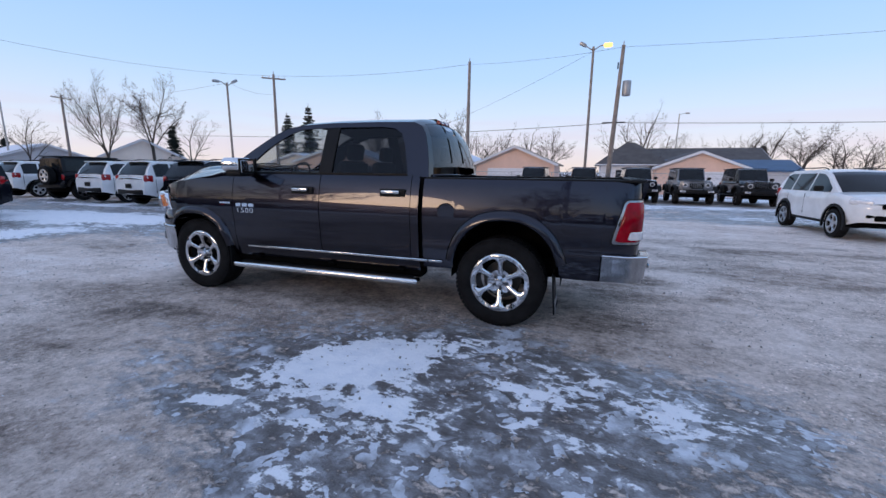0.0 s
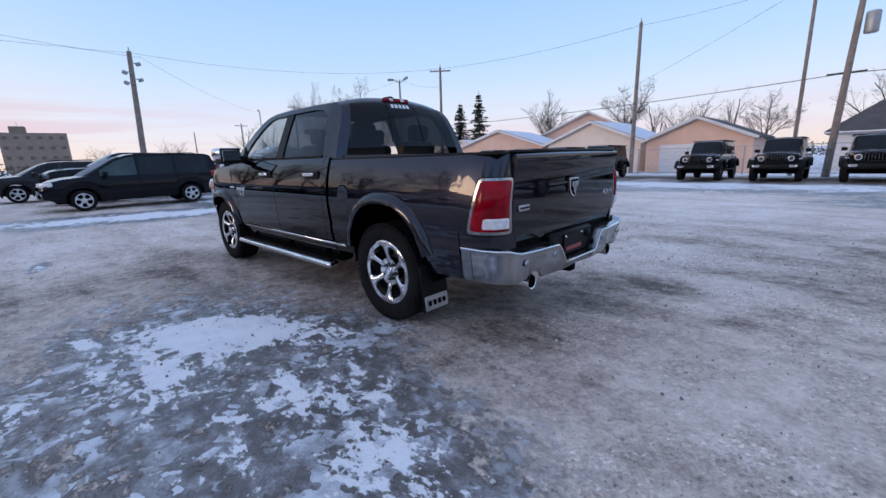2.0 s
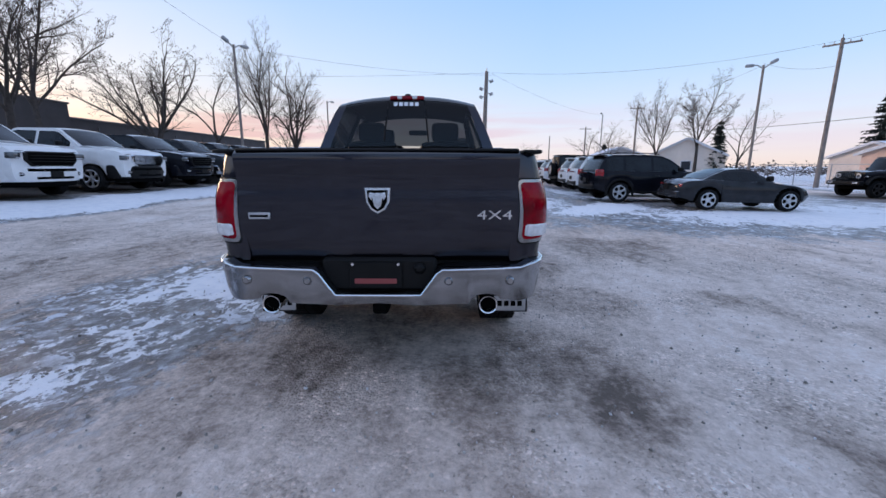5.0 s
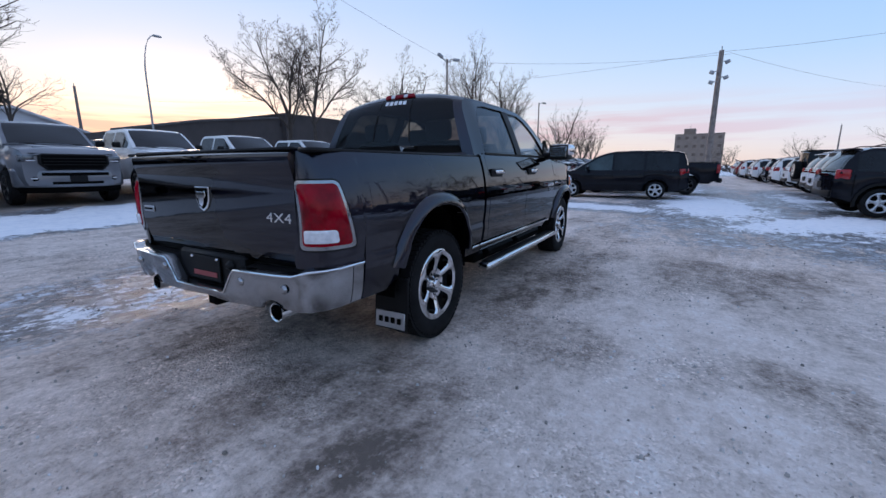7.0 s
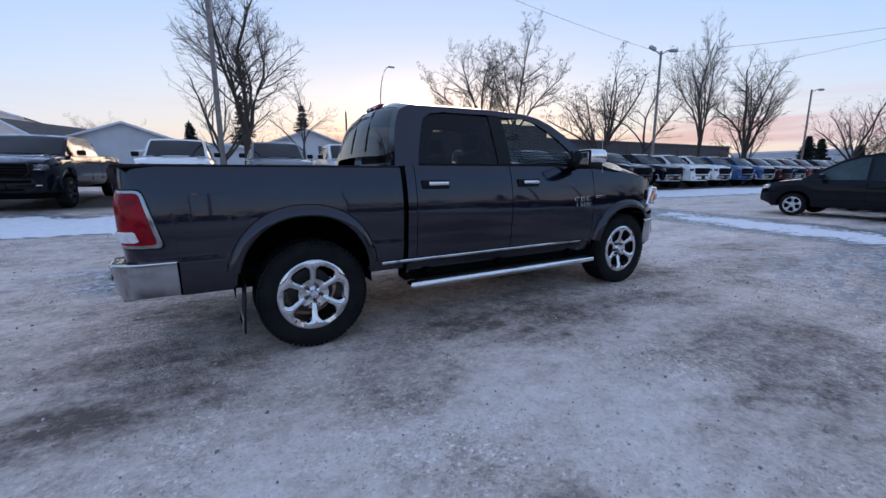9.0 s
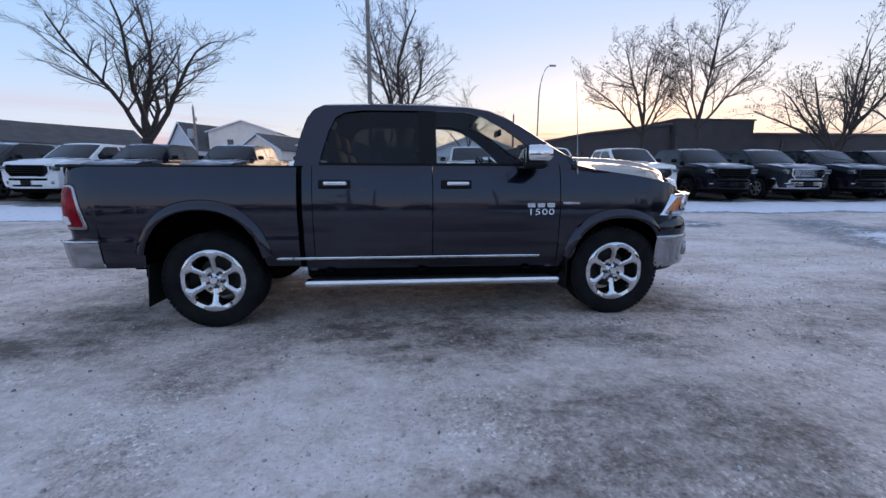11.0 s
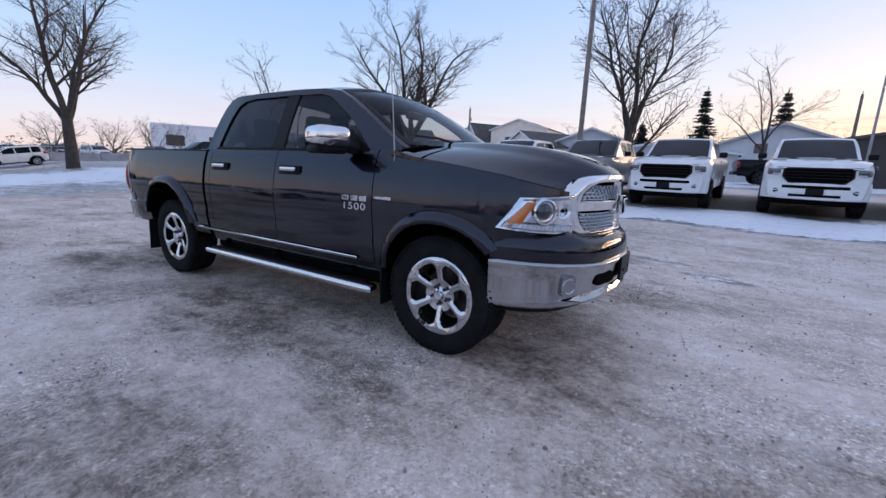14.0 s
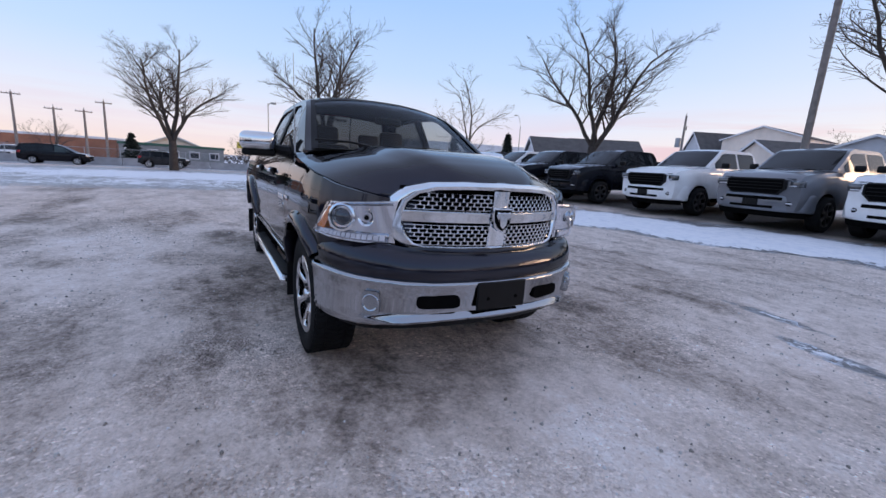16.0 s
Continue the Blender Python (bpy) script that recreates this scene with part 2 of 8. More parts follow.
def sheet(rows, bm=None, close=False, flip=False):
    """Quads between rows of points."""
    bm = bm or bmesh.new()
    g = [[bm.verts.new(p) for p in r] for r in rows]
    for a, b in zip(g, g[1:]):
        k = len(a)
        for i in range(k if close else k - 1):
            q = (a[i], a[(i + 1) % k], b[(i + 1) % k], b[i])
            if flip:
                q = q[::-1]
            try:
                bm.faces.new(q)
            except ValueError:
                pass
    return bm


def thicken(bm, inward):
    """Turns the boundary edges of a sheet inwards by a vector or a function of place, so that panels have thickness."""
    edges = [e for e in bm.edges if e.is_boundary]
    made = {}
    for e in edges:
        for v in e.verts:
            if v not in made:
                d = inward(v.co) if callable(inward) else inward
                made[v] = bm.verts.new(v.co + Vector(d))
    for e in edges:
        a, b = e.verts
        f = e.link_faces[0]
        loop = [lo for lo in f.loops if lo.edge == e][0]
        if loop.vert == a:
            a, b = b, a
        bm.faces.new((a, b, made[b], made[a]))
    return bm


def outward(bm, centre):
    """Turns every face away from a point inside."""
    c = Vector(centre)
    bm.normal_update()
    bad = [f for f in bm.faces if f.normal.dot(f.calc_center_median() - c) < 0]
    bmesh.ops.reverse_faces(bm, faces=bad)
    return bm


def mirror_y(bm):
    """The same bmesh on the other side of y = 0."""
    c = bm.copy()
    bmesh.ops.scale(c, vec=(1, -1, 1), verts=c.verts)
    bmesh.ops.reverse_faces(c, faces=c.faces)
    return c


def lathe(profile, n=48, axis="y", bm=None, at=(0, 0, 0)):
    """Turns (radius, height) round an axis."""
    rows = []
    for i in range(n + 1):
        a = 2 * math.pi * i / n
        c, s = math.cos(a), math.sin(a)
        if axis == "y":
            rows.append([(at[0] + r * c, at[1] + h, at[2] + r * s) for r, h in profile])
        elif axis == "z":
            rows.append([(at[0] + r * c, at[1] + r * s, at[2] + h) for r, h in profile])
        else:
            rows.append([(at[0] + h, at[1] + r * c, at[2] + r * s) for r, h in profile])
    b = sheet(rows, flip=axis == "y")
    bmesh.ops.remove_doubles(b, verts=b.verts, dist=1e-5)
    bmesh.ops.recalc_face_normals(b, faces=b.faces)
    return join(bm, b)


def tube(pts, radii, n=8, bm=None, caps=True):
    """A tube along points."""
    pts = [Vector(p) for p in pts]
    if not isinstance(radii, (list, tuple)):
        radii = [radii] * len(pts)
    rows = []
    for i, p in enumerate(pts):
        d = (pts[min(i + 1, len(pts) - 1)] - pts[max(i - 1, 0)]).normalized()
        u = d.cross(Vector((0, 0, 1)) if abs(d.z) < 0.9 else Vector((1, 0, 0))).normalized()
        w = d.cross(u)
        rows.append([p + radii[i] * (math.cos(2 * math.pi * k / n) * u + math.sin(2 * math.pi * k / n) * w) for k in range(n)])
    b = sheet(rows, close=True, flip=True)
    if caps:
        b.verts.ensure_lookup_table()
        b.faces.new(b.verts[:n])
        b.faces.new(b.verts[-n:][::-1])
    return join(bm, b)


def slab(outline, depth, axis="x", at=0.0, bm=None, bevel=0.0):
    """An outline in the plane across an axis, given thickness along it from at."""
    def place(a, b, d):
        return (d, a, b) if axis == "x" else (a, d, b) if axis == "y" else (a, b, d)
    b = bmesh.new()
    lo = [b.verts.new(place(p, q, at)) for p, q in outline]
    hi = [b.verts.new(place(p, q, at + depth)) for p, q in outline]
    f0, f1 = b.faces.new(lo[::-1]), b.faces.new(hi)
    k = len(outline)
    for i in range(k):
        b.faces.new((lo[i], lo[(i + 1) % k], hi[(i + 1) % k], hi[i]))
    bmesh.ops.recalc_face_normals(b, faces=b.faces)
    if bevel:
        bmesh.ops.bevel(b, geom=[e for f in (f0, f1) for e in f.edges], offset=bevel, segments=1, affect="EDGES")
    return join(bm, b)


def lettering(name, text, size, material, parent, m, thick=0.004):
    cu = bpy.data.curves.new(name, "FONT")
    cu.body, cu.size, cu.extrude = text, size, thick
    cu.align_x, cu.align_y = "CENTER", "CENTER"
    tmp = bpy.data.objects.new(name, cu)
    me = bpy.data.meshes.new_from_object(tmp)
    bpy.data.objects.remove(tmp)
    me.materials.clear()
    me.materials.append(material)
    ob = new(name, me)
    ob.parent = parent
    ob.matrix_local = m
    return ob


# ---- ground: one sheet of frozen gravel with ice, frost and old snow ----
# spots at x -3.1 and -2.4: snow plus sky glare painted on ice
SNOW_NEAR = [  # x, y, half length, half width, turn, amount
    (-1.05, 1.95, 0.95, 0.42, 42, 0.92), (-0.9, 2.6, 0.5, 0.3, 60, 0.42), (-1.75, 2.3, 1.85, 0.95, -6, 0.46), (-3.1, 2.05, 0.65, 0.36, 0, 0.58), (-1.4, 2.5, 0.3, 0.18, 0, 0.8),
    (-0.4, 2.8, 0.22, 0.1, 20, 0.88), (-2.1, 2.0, 0.26, 0.09, -15, 0.85), (-1.3, 3.2, 0.4, 0.16, 10, 0.5), (-2.2, 2.4, 0.2, 0.08, 30, 0.8), (-2.4, 2.05, 0.65, 0.5, 30, 0.5),
    (2.8, 3.62, 0.36, 0.05, -10, 0.66), (3.5, 2.92, 0.3, 0.07, -15, 0.66), (7.3, 5.6, 0.6, 0.4, 0, 0.75),
]
SNOW_FAR = [
    (11.5, -3.2, 4.6, 1.5, 5, 1.05), (7.4, -5.3, 2.4, 1.0, -40, 1.1), (9.5, 0.6, 4.0, 1.0, 75, 0.95), (14.5, -6.5, 5.0, 1.2, 0, 0.8), (20, -2.0, 6, 2.0, 0, 0.72),
    (5.6, -10.5, 2.4, 5.6, 0, 1.0), (2.0, -16.5, 14.0, 2.2, 0, 0.85), (7.0, -14.0, 4.0, 4.0, 0, 0.8), (-6, -17.5, 10, 1.4, 0, 0.75),
    (-9, -12, 4, 1.5, 10, 0.55), (-17, -4.5, 2.5, 9.0, 0, 0.62), (-28, 0.0, 8.0, 18.0, 0, 1.0),
]
# trodden, thawed and oily patches on the gravel: x, y, half length, half width
STAINS_WEST = [
    (-4.9, -2.4, 1.3, 0.6), (-5.6, -4.1, 1.2, 0.6), (-3.3, -1.3, 0.3, 0.16), (-3.6, -2.2, 0.4, 0.2), (-4.3, -1.2, 0.3, 0.2), (-1.8, -3.3, 0.5, 0.2), (-2.5, -3.9, 0.5, 0.28),
    (-4.0, -0.75, 0.22, 0.14), (-2.9, -0.6, 0.35, 0.2), (-1.5, -3.0, 0.35, 0.18), (-4.2, -3.3, 0.9, 0.3), (-12.9, -5.4, 2.6, 0.6), (-8.0, -4.5, 1.5, 0.35), (-5.8, -2.0, 0.7, 0.3), (-2.8, 0.5, 0.5, 0.25),
]
STAINS_EAST = [
    (0.75, -3.3, 1.1, 0.5), (1.2, -2.75, 0.8, 0.3), (-1.4, -2.95, 0.3, 0.12),
    (1.5, -2.3, 0.9, 0.3), (1.3, -3.5, 0.6, 0.24), (4.2, -1.2, 1.1, 0.5), (6.1, -0.4, 1.6, 0.45), (0.2, -3.1, 0.3, 0.15), (0.9, -2.5, 0.5, 0.2), (3.2, -1.7, 0.4, 0.22), (2.0, 3.3, 0.6, 0.2),
    (1.0, -2.7, 0.3, 0.16), (8.4, -1.3, 2.4, 0.45), (1.6, 1.8, 0.8, 0.3), (0.1, -1.6, 0.6, 0.3), (2.6, -0.7, 0.6, 0.3), (3.0, 1.6, 0.9, 0.35), (5.6, 1.7, 1.2, 0.3), (-0.2, -1.2, 0.8, 0.25),
]
FROSTED = [
    (1.6, -2.1, 0.4, 0.14), (0.3, -2.8, 0.5, 0.2), (-0.4, -3.1, 0.5, 0.24), (2.3, -2.0, 0.5, 0.2), (3.5, 0.1, 0.9, 0.5), (-3.9, 0.3, 0.8, 0.5), (-3.2, -3.2, 0.9, 0.35), (-1.0, -2.4, 0.7, 0.25), (-3.6, -1.8, 0.6, 0.2), (4.6, 2.6, 1.4, 0.5),
]


def blot(spots, x, y, twist):
    """How deep a place lies in one of the spots, with wandering edges."""
    best = 0.0
    for cx, cy, a, b in spots:
        if abs(x - cx) < 2.2 * a and abs(y - cy) < 2.2 * b + 0.3:
            u, v = (x - cx) / a + 0.5 * twist, (y - cy) / b - 0.6 * twist
            best = max(best, math.exp(-0.9 * (u * u + v * v)))
    return best


def ground_tone(x, y):
    """0 for dark thawed mud to 1 for hard white frost, with shade round the pickup put in."""
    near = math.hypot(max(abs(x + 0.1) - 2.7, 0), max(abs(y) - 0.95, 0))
    wide = noise.noise(Vector((x * 0.28, y * 0.5, 2.0)))
    mottle = noise.fractal(Vector((x * 0.9, y * 1.7, 4.0)), 0.8, 2.0, 4) if max(abs(x), abs(y)) < 40 else 0.0
    t = 0.485 + 0.07 * wide + 0.1 * mottle
    # frost-free ground and shade under and round the pickup, put into the tone
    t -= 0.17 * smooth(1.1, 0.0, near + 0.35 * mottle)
    t += 0.1 * smooth(-1.4, -2.4, y) * smooth(2.6, 1.0, abs(x + 1.6))
    t += 0.2 * smooth(-4.5, -8.0, y) + 0.13 * smooth(1.9, 3.4, x) * smooth(-2.6, -1.0, y)
    t -= 0.09 * smooth(1.0, 2.0, y) * smooth(6.5, 4.0, y) * smooth(4.5, 0.0, abs(x - 0.5))
    t -= max(0.22 * smooth(0.15, 0.7, blot(STAINS_WEST, x, y, mottle) + 0.25 * mottle), 0.19 * smooth(0.15, 0.7, blot(STAINS_EAST, x, y, mottle) + 0.2 * mottle))
    return t + 0.12 * blot(FROSTED, x, y, mottle)


def snow_amount(x, y):
    s = 0.0
    for cx, cy, a, b, turn, k in SNOW_NEAR + SNOW_FAR:
        c, q = math.cos(radians(turn)), math.sin(radians(turn))
        u, v = ((x - cx) * c + (y - cy) * q) / a, (-(x - cx) * q + (y - cy) * c) / b
        d = u * u + v * v
        if d < 5:
            s = max(s, k * math.exp(-0.8 * d))
    edge = interp([(-30, 8.2), (-4, 6.8), (-1, 7.3), (2, 7.9), (5, 7.8), (9, 7.7), (17, 7.6), (30, 7.3), (60, 8.0), (110, 7.8)], x)
    edge += 0.5 * noise.noise(Vector((x * 0.4, y * 0.3, 3.0)))
    if x > -34:
        s = max(s, 0.97 * smooth(-0.35, 0.25, y - edge) * (1 - 0.95 * smooth(1.7, 2.4, y - edge + 0.4 * noise.noise(Vector((x * 0.9, y * 0.9, 8.0))))))
    if y < -24 or y > 22 or x < -50 or x > 60:
        s = max(s, 0.7)
    return s


def ground_sheet():
    def axis(fine_lo, fine_hi, step, out):
        a = list(np.arange(fine_lo, fine_hi + 1e-6, step))
        k, lo, hi = step, a[0], a[-1]
        left, right = [], []
        while hi < out:
            k = min(k * 1.22, 120)
            hi, lo = hi + k, lo - k
            right.append(hi)
            left.append(lo)
        return left[::-1] + a + right
    xs, ys = axis(-7, 7.5, 0.085, 1500), axis(-6.5, 7, 0.085, 1500)
    verts, amount, bare, tone = [], [], [], []
    for y in ys:
        for x in xs:
            s = snow_amount(x, y)
            p = Vector((x, y, 0))
            near = max(abs(x), abs(y)) < 30
            bumpy = 0.012 * noise.fractal(p * 0.55, 0.9, 2.0, 3) if near else 0
            fine = (0.006 + 0.012 * smooth(0.2, 0.42, s) * (1 - smooth(0.7, 0.9, s))) * noise.fractal(p * 3.5, 0.9, 2.0, 3) if max(abs(x), abs(y)) < 8 else 0
            keep = smooth(0.0, 0.5, min(abs(abs(x) - 1.785) + abs(abs(y) - 0.87), 1.0))
            verts.append((x, y, ground_z(x, y) + (bumpy + fine) * keep - 0.004 + 0.02 * smooth(0.6, 1, s) * (0 if max(abs(x), abs(y)) < 5 else 1)))
            amount.append(s)
            jag = 0.5 * noise.noise(Vector((x * 0.8, y * 0.8, 5.0)))
            # bare earth under the parked rows; the shade beneath them is put in too
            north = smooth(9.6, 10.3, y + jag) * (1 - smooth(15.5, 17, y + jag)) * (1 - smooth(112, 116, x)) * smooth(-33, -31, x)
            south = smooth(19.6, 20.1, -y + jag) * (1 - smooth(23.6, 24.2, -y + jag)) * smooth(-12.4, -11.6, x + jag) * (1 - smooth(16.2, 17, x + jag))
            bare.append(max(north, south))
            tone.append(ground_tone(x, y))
    w = len(xs)
    faces = [(j * w + i, j * w + i + 1, (j + 1) * w + i + 1, (j + 1) * w + i) for j in range(len(ys) - 1) for i in range(w - 1)]
    me = mesh_from("ground", verts, faces)
    at = me.attributes.new("snow", "FLOAT", "POINT")
    at.data.foreach_set("value", amount)
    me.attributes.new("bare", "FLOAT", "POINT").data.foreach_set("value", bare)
    me.attributes.new("tone", "FLOAT", "POINT").data.foreach_set("value", tone)
    me.shade_smooth()
    m, n, l, b = nodes_of("frozen_gravel")
    tc = n.new("ShaderNodeTexCoord")

    def tex(scale, detail, rough=0.6, stretch=None):
        t = n.new("ShaderNodeTexNoise")
        t.inputs["Scale"].default_value, t.inputs["Detail"].default_value, t.inputs["Roughness"].default_value = scale, detail, rough
        if stretch:
            mp = n.new("ShaderNodeMapping")
            mp.inputs["Rotation"].default_value, mp.inputs["Scale"].default_value = stretch
            l.new(tc.outputs["Object"], mp.inputs["Vector"])
            l.new(mp.outputs[0], t.inputs["Vector"])
        else:
            l.new(tc.outputs["Object"], t.inputs["Vector"])
        return t

    def mix(fac, a, c):
        x = n.new("ShaderNodeMix")
        x.data_type = "RGBA"
        l.new(fac, x.inputs[0])
        for sock, v in ((x.inputs[6], a), (x.inputs[7], c)):
            if isinstance(v, tuple):
                sock.default_value = (*v, 1)
            else:
                l.new(v, sock)
        return x.outputs[2]

    def calc(op, a, c, clamp=False):
        x = n.new("ShaderNodeMath")
        x.operation, x.use_clamp = op, clamp
        for sock, v in zip(x.inputs, (a, c)):
            if isinstance(v, (int, float)):
                sock.default_value = v
            else:
                l.new(v, sock)
        return x.outputs[0]

    mid, fine, speck = tex(1.05, 9, 0.62, ((0, 0, 0.2), (0.75, 1.3, 1))), tex(28, 6, 0.7), tex(120, 3, 0.6)
    smear = tex(0.8, 7, 0.65, ((0, 0, 0.35), (0.5, 1.6, 1)))
    clod = tex(7.0, 6, 0.65)
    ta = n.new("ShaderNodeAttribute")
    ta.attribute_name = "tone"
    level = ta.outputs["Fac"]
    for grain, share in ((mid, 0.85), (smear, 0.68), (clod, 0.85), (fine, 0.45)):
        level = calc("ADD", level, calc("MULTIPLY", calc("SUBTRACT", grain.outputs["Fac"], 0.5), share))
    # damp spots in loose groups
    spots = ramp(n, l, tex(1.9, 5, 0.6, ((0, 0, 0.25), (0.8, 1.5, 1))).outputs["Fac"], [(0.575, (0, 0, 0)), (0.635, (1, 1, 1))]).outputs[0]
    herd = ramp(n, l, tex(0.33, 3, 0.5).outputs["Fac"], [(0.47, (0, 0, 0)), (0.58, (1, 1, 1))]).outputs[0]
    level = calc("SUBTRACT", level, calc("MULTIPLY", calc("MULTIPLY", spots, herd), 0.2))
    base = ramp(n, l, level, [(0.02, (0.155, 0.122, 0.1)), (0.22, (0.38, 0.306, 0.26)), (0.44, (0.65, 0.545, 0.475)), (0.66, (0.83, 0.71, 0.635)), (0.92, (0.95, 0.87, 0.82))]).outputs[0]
    pebble = n.new("ShaderNodeTexVoronoi")
    pebble.inputs["Scale"].default_value = 36
    l.new(tc.outputs["Object"], pebble.inputs["Vector"])
    peb = ramp(n, l, pebble.outputs["Distance"], [(0.06, (1, 1, 1)), (0.2, (0, 0, 0))]).outputs[0]
    pick = ramp(n, l, speck.outputs["Fac"], [(0.52, (0, 0, 0)), (0.6, (1, 1, 1))]).outputs[0]
    base = mix(calc("MULTIPLY", peb, calc("MULTIPLY", pick, 0.8)), base, (0.74, 0.71, 0.68))
    chips = n.new("ShaderNodeTexVoronoi")
    chips.inputs["Scale"].default_value = 62
    l.new(tc.outputs["Object"], chips.inputs["Vector"])
    tone = ramp(n, l, chips.outputs["Color"], [(0.1, (0.66, 0.64, 0.63)), (0.42, (1.0, 1.0, 1.0)), (0.78, (1.1, 1.1, 1.1)), (0.9, (1.6, 1.6, 1.63))]).outputs[0]
    strewn = ramp(n, l, tex(0.8, 5, 0.6).outputs["Fac"], [(0.46, (0.2, 0.2, 0.2)), (0.6, (1, 1, 1))]).outputs[0]
    mul3 = n.new("ShaderNodeMix")
    mul3.data_type, mul3.blend_type = "RGBA", "MULTIPLY"
    l.new(strewn, mul3.inputs[0])
    l.new(base, mul3.inputs[6])
    l.new(tone, mul3.inputs[7])
    base = mul3.outputs[2]
    sn = n.new("ShaderNodeAttribute")
    sn.attribute_name = "snow"
    chip = tex(6.0, 6, 0.7, ((0, 0, 0.5), (0.85, 1.2, 1)))
    edge = calc("ADD", calc("MULTIPLY", calc("SUBTRACT", mid.outputs["Fac"], 0.5), 1.4), calc("ADD", calc("MULTIPLY", calc("SUBTRACT", chip.outputs["Fac"], 0.5), 1.3), calc("MULTIPLY", calc("SUBTRACT", tex(17.0, 5, 0.6, ((0, 0, 0.4), (0.85, 1.2, 1))).outputs["Fac"], 0.5), 0.7)))
    depth = calc("ADD", sn.outputs["Fac"], calc("MULTIPLY", edge, calc("MULTIPLY", sn.outputs["Fac"], 3.5, True)))
    cover = ramp(n, l, depth, [(0.5, (0, 0, 0)), (0.56, (1, 1, 1))]).outputs[0]
    icy = ramp(n, l, depth, [(0.08, (0, 0, 0)), (0.22, (0.92, 0.92, 0.92))]).outputs[0]
    ice_c = ramp(n, l, chip.outputs["Fac"], [(0.38, (0.06, 0.055, 0.054)), (0.5, (0.135, 0.13, 0.132)), (0.63, (0.36, 0.37, 0.395))]).outputs[0]
    base = mix(icy, base, ice_c)
    warp = n.new("ShaderNodeVectorMath")
    warp.operation = "MULTIPLY_ADD"
    l.new(tex(5.0, 3, 0.6).outputs["Color"], warp.inputs[0])
    warp.inputs[1].default_value = (0.22, 0.22, 0.22)
    l.new(tc.outputs["Object"], warp.inputs[2])

    def flakes(scale, lo, hi):
        v = n.new("ShaderNodeTexVoronoi")
        v.inputs["Scale"].default_value = scale
        l.new(warp.outputs[0], v.inputs["Vector"])
        return ramp(n, l, v.outputs["Color"], [(lo, (0, 0, 0)), (hi, (1, 1, 1))]).outputs[0]
    crowd = ramp(n, l, tex(2.2, 5, 0.6).outputs["Fac"], [(0.44, (0, 0, 0)), (0.58, (1, 1, 1))]).outputs[0]
    shard = calc("MULTIPLY", calc("MAXIMUM", flakes(10.0, 0.66, 0.7), flakes(26.0, 0.72, 0.76)), crowd)
    base = mix(calc("MULTIPLY", icy, shard), base, (0.74, 0.77, 0.83))
    snow_c = ramp(n, l, chip.outputs["Fac"], [(0.35, (0.8, 0.82, 0.87)), (0.55, (0.93, 0.93, 0.95))]).outputs[0]
    base = mix(cover, base, snow_c)
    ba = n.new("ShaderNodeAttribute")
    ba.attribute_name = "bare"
    # near-black soil: the shade under the vehicles is part of this colour
    soil_and_shade = ramp(n, l, fine.outputs["Fac"], [(0.3, (0.025, 0.021, 0.018)), (0.7, (0.085, 0.073, 0.063))]).outputs[0]
    base = mix(calc("MULTIPLY", ba.outputs["Fac"], calc("SUBTRACT", 1.0, calc("MULTIPLY", cover, 0.6))), base, soil_and_shade)
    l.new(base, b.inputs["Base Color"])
    ro = ramp(n, l, icy, [(0.0, (0.85, 0.85, 0.85)), (0.9, (0.36, 0.36, 0.36))]).outputs[0]
    l.new(mix(cover, ro, (0.7, 0.7, 0.7)), b.inputs["Roughness"])
    h = calc("ADD", calc("MULTIPLY", fine.outputs["Fac"], 0.5), calc("MULTIPLY", peb, 0.5))
    h = calc("ADD", h, calc("MULTIPLY", cover, 0.8))
    h = calc("ADD", h, calc("MULTIPLY", calc("SUBTRACT", 0.6, chips.outputs["Distance"]), calc("MULTIPLY", strewn, 0.6)))
    h = calc("ADD", h, calc("MULTIPLY", calc("MULTIPLY", icy, chip.outputs["Fac"]), 0.9))
    h = calc("ADD", h, calc("MULTIPLY", mid.outputs["Fac"], 0.9))
    h = calc("MULTIPLY", h, calc("SUBTRACT", 1.0, calc("MULTIPLY", icy, 0.82)))
    bump(n, l, b, h, 0.9, 0.03)
    me.materials.append(m)
    return tagged(new("ground", me), "frozen gravel lot with frost, ice patches and old snow", "ground", kind="structure")


ground_sheet()


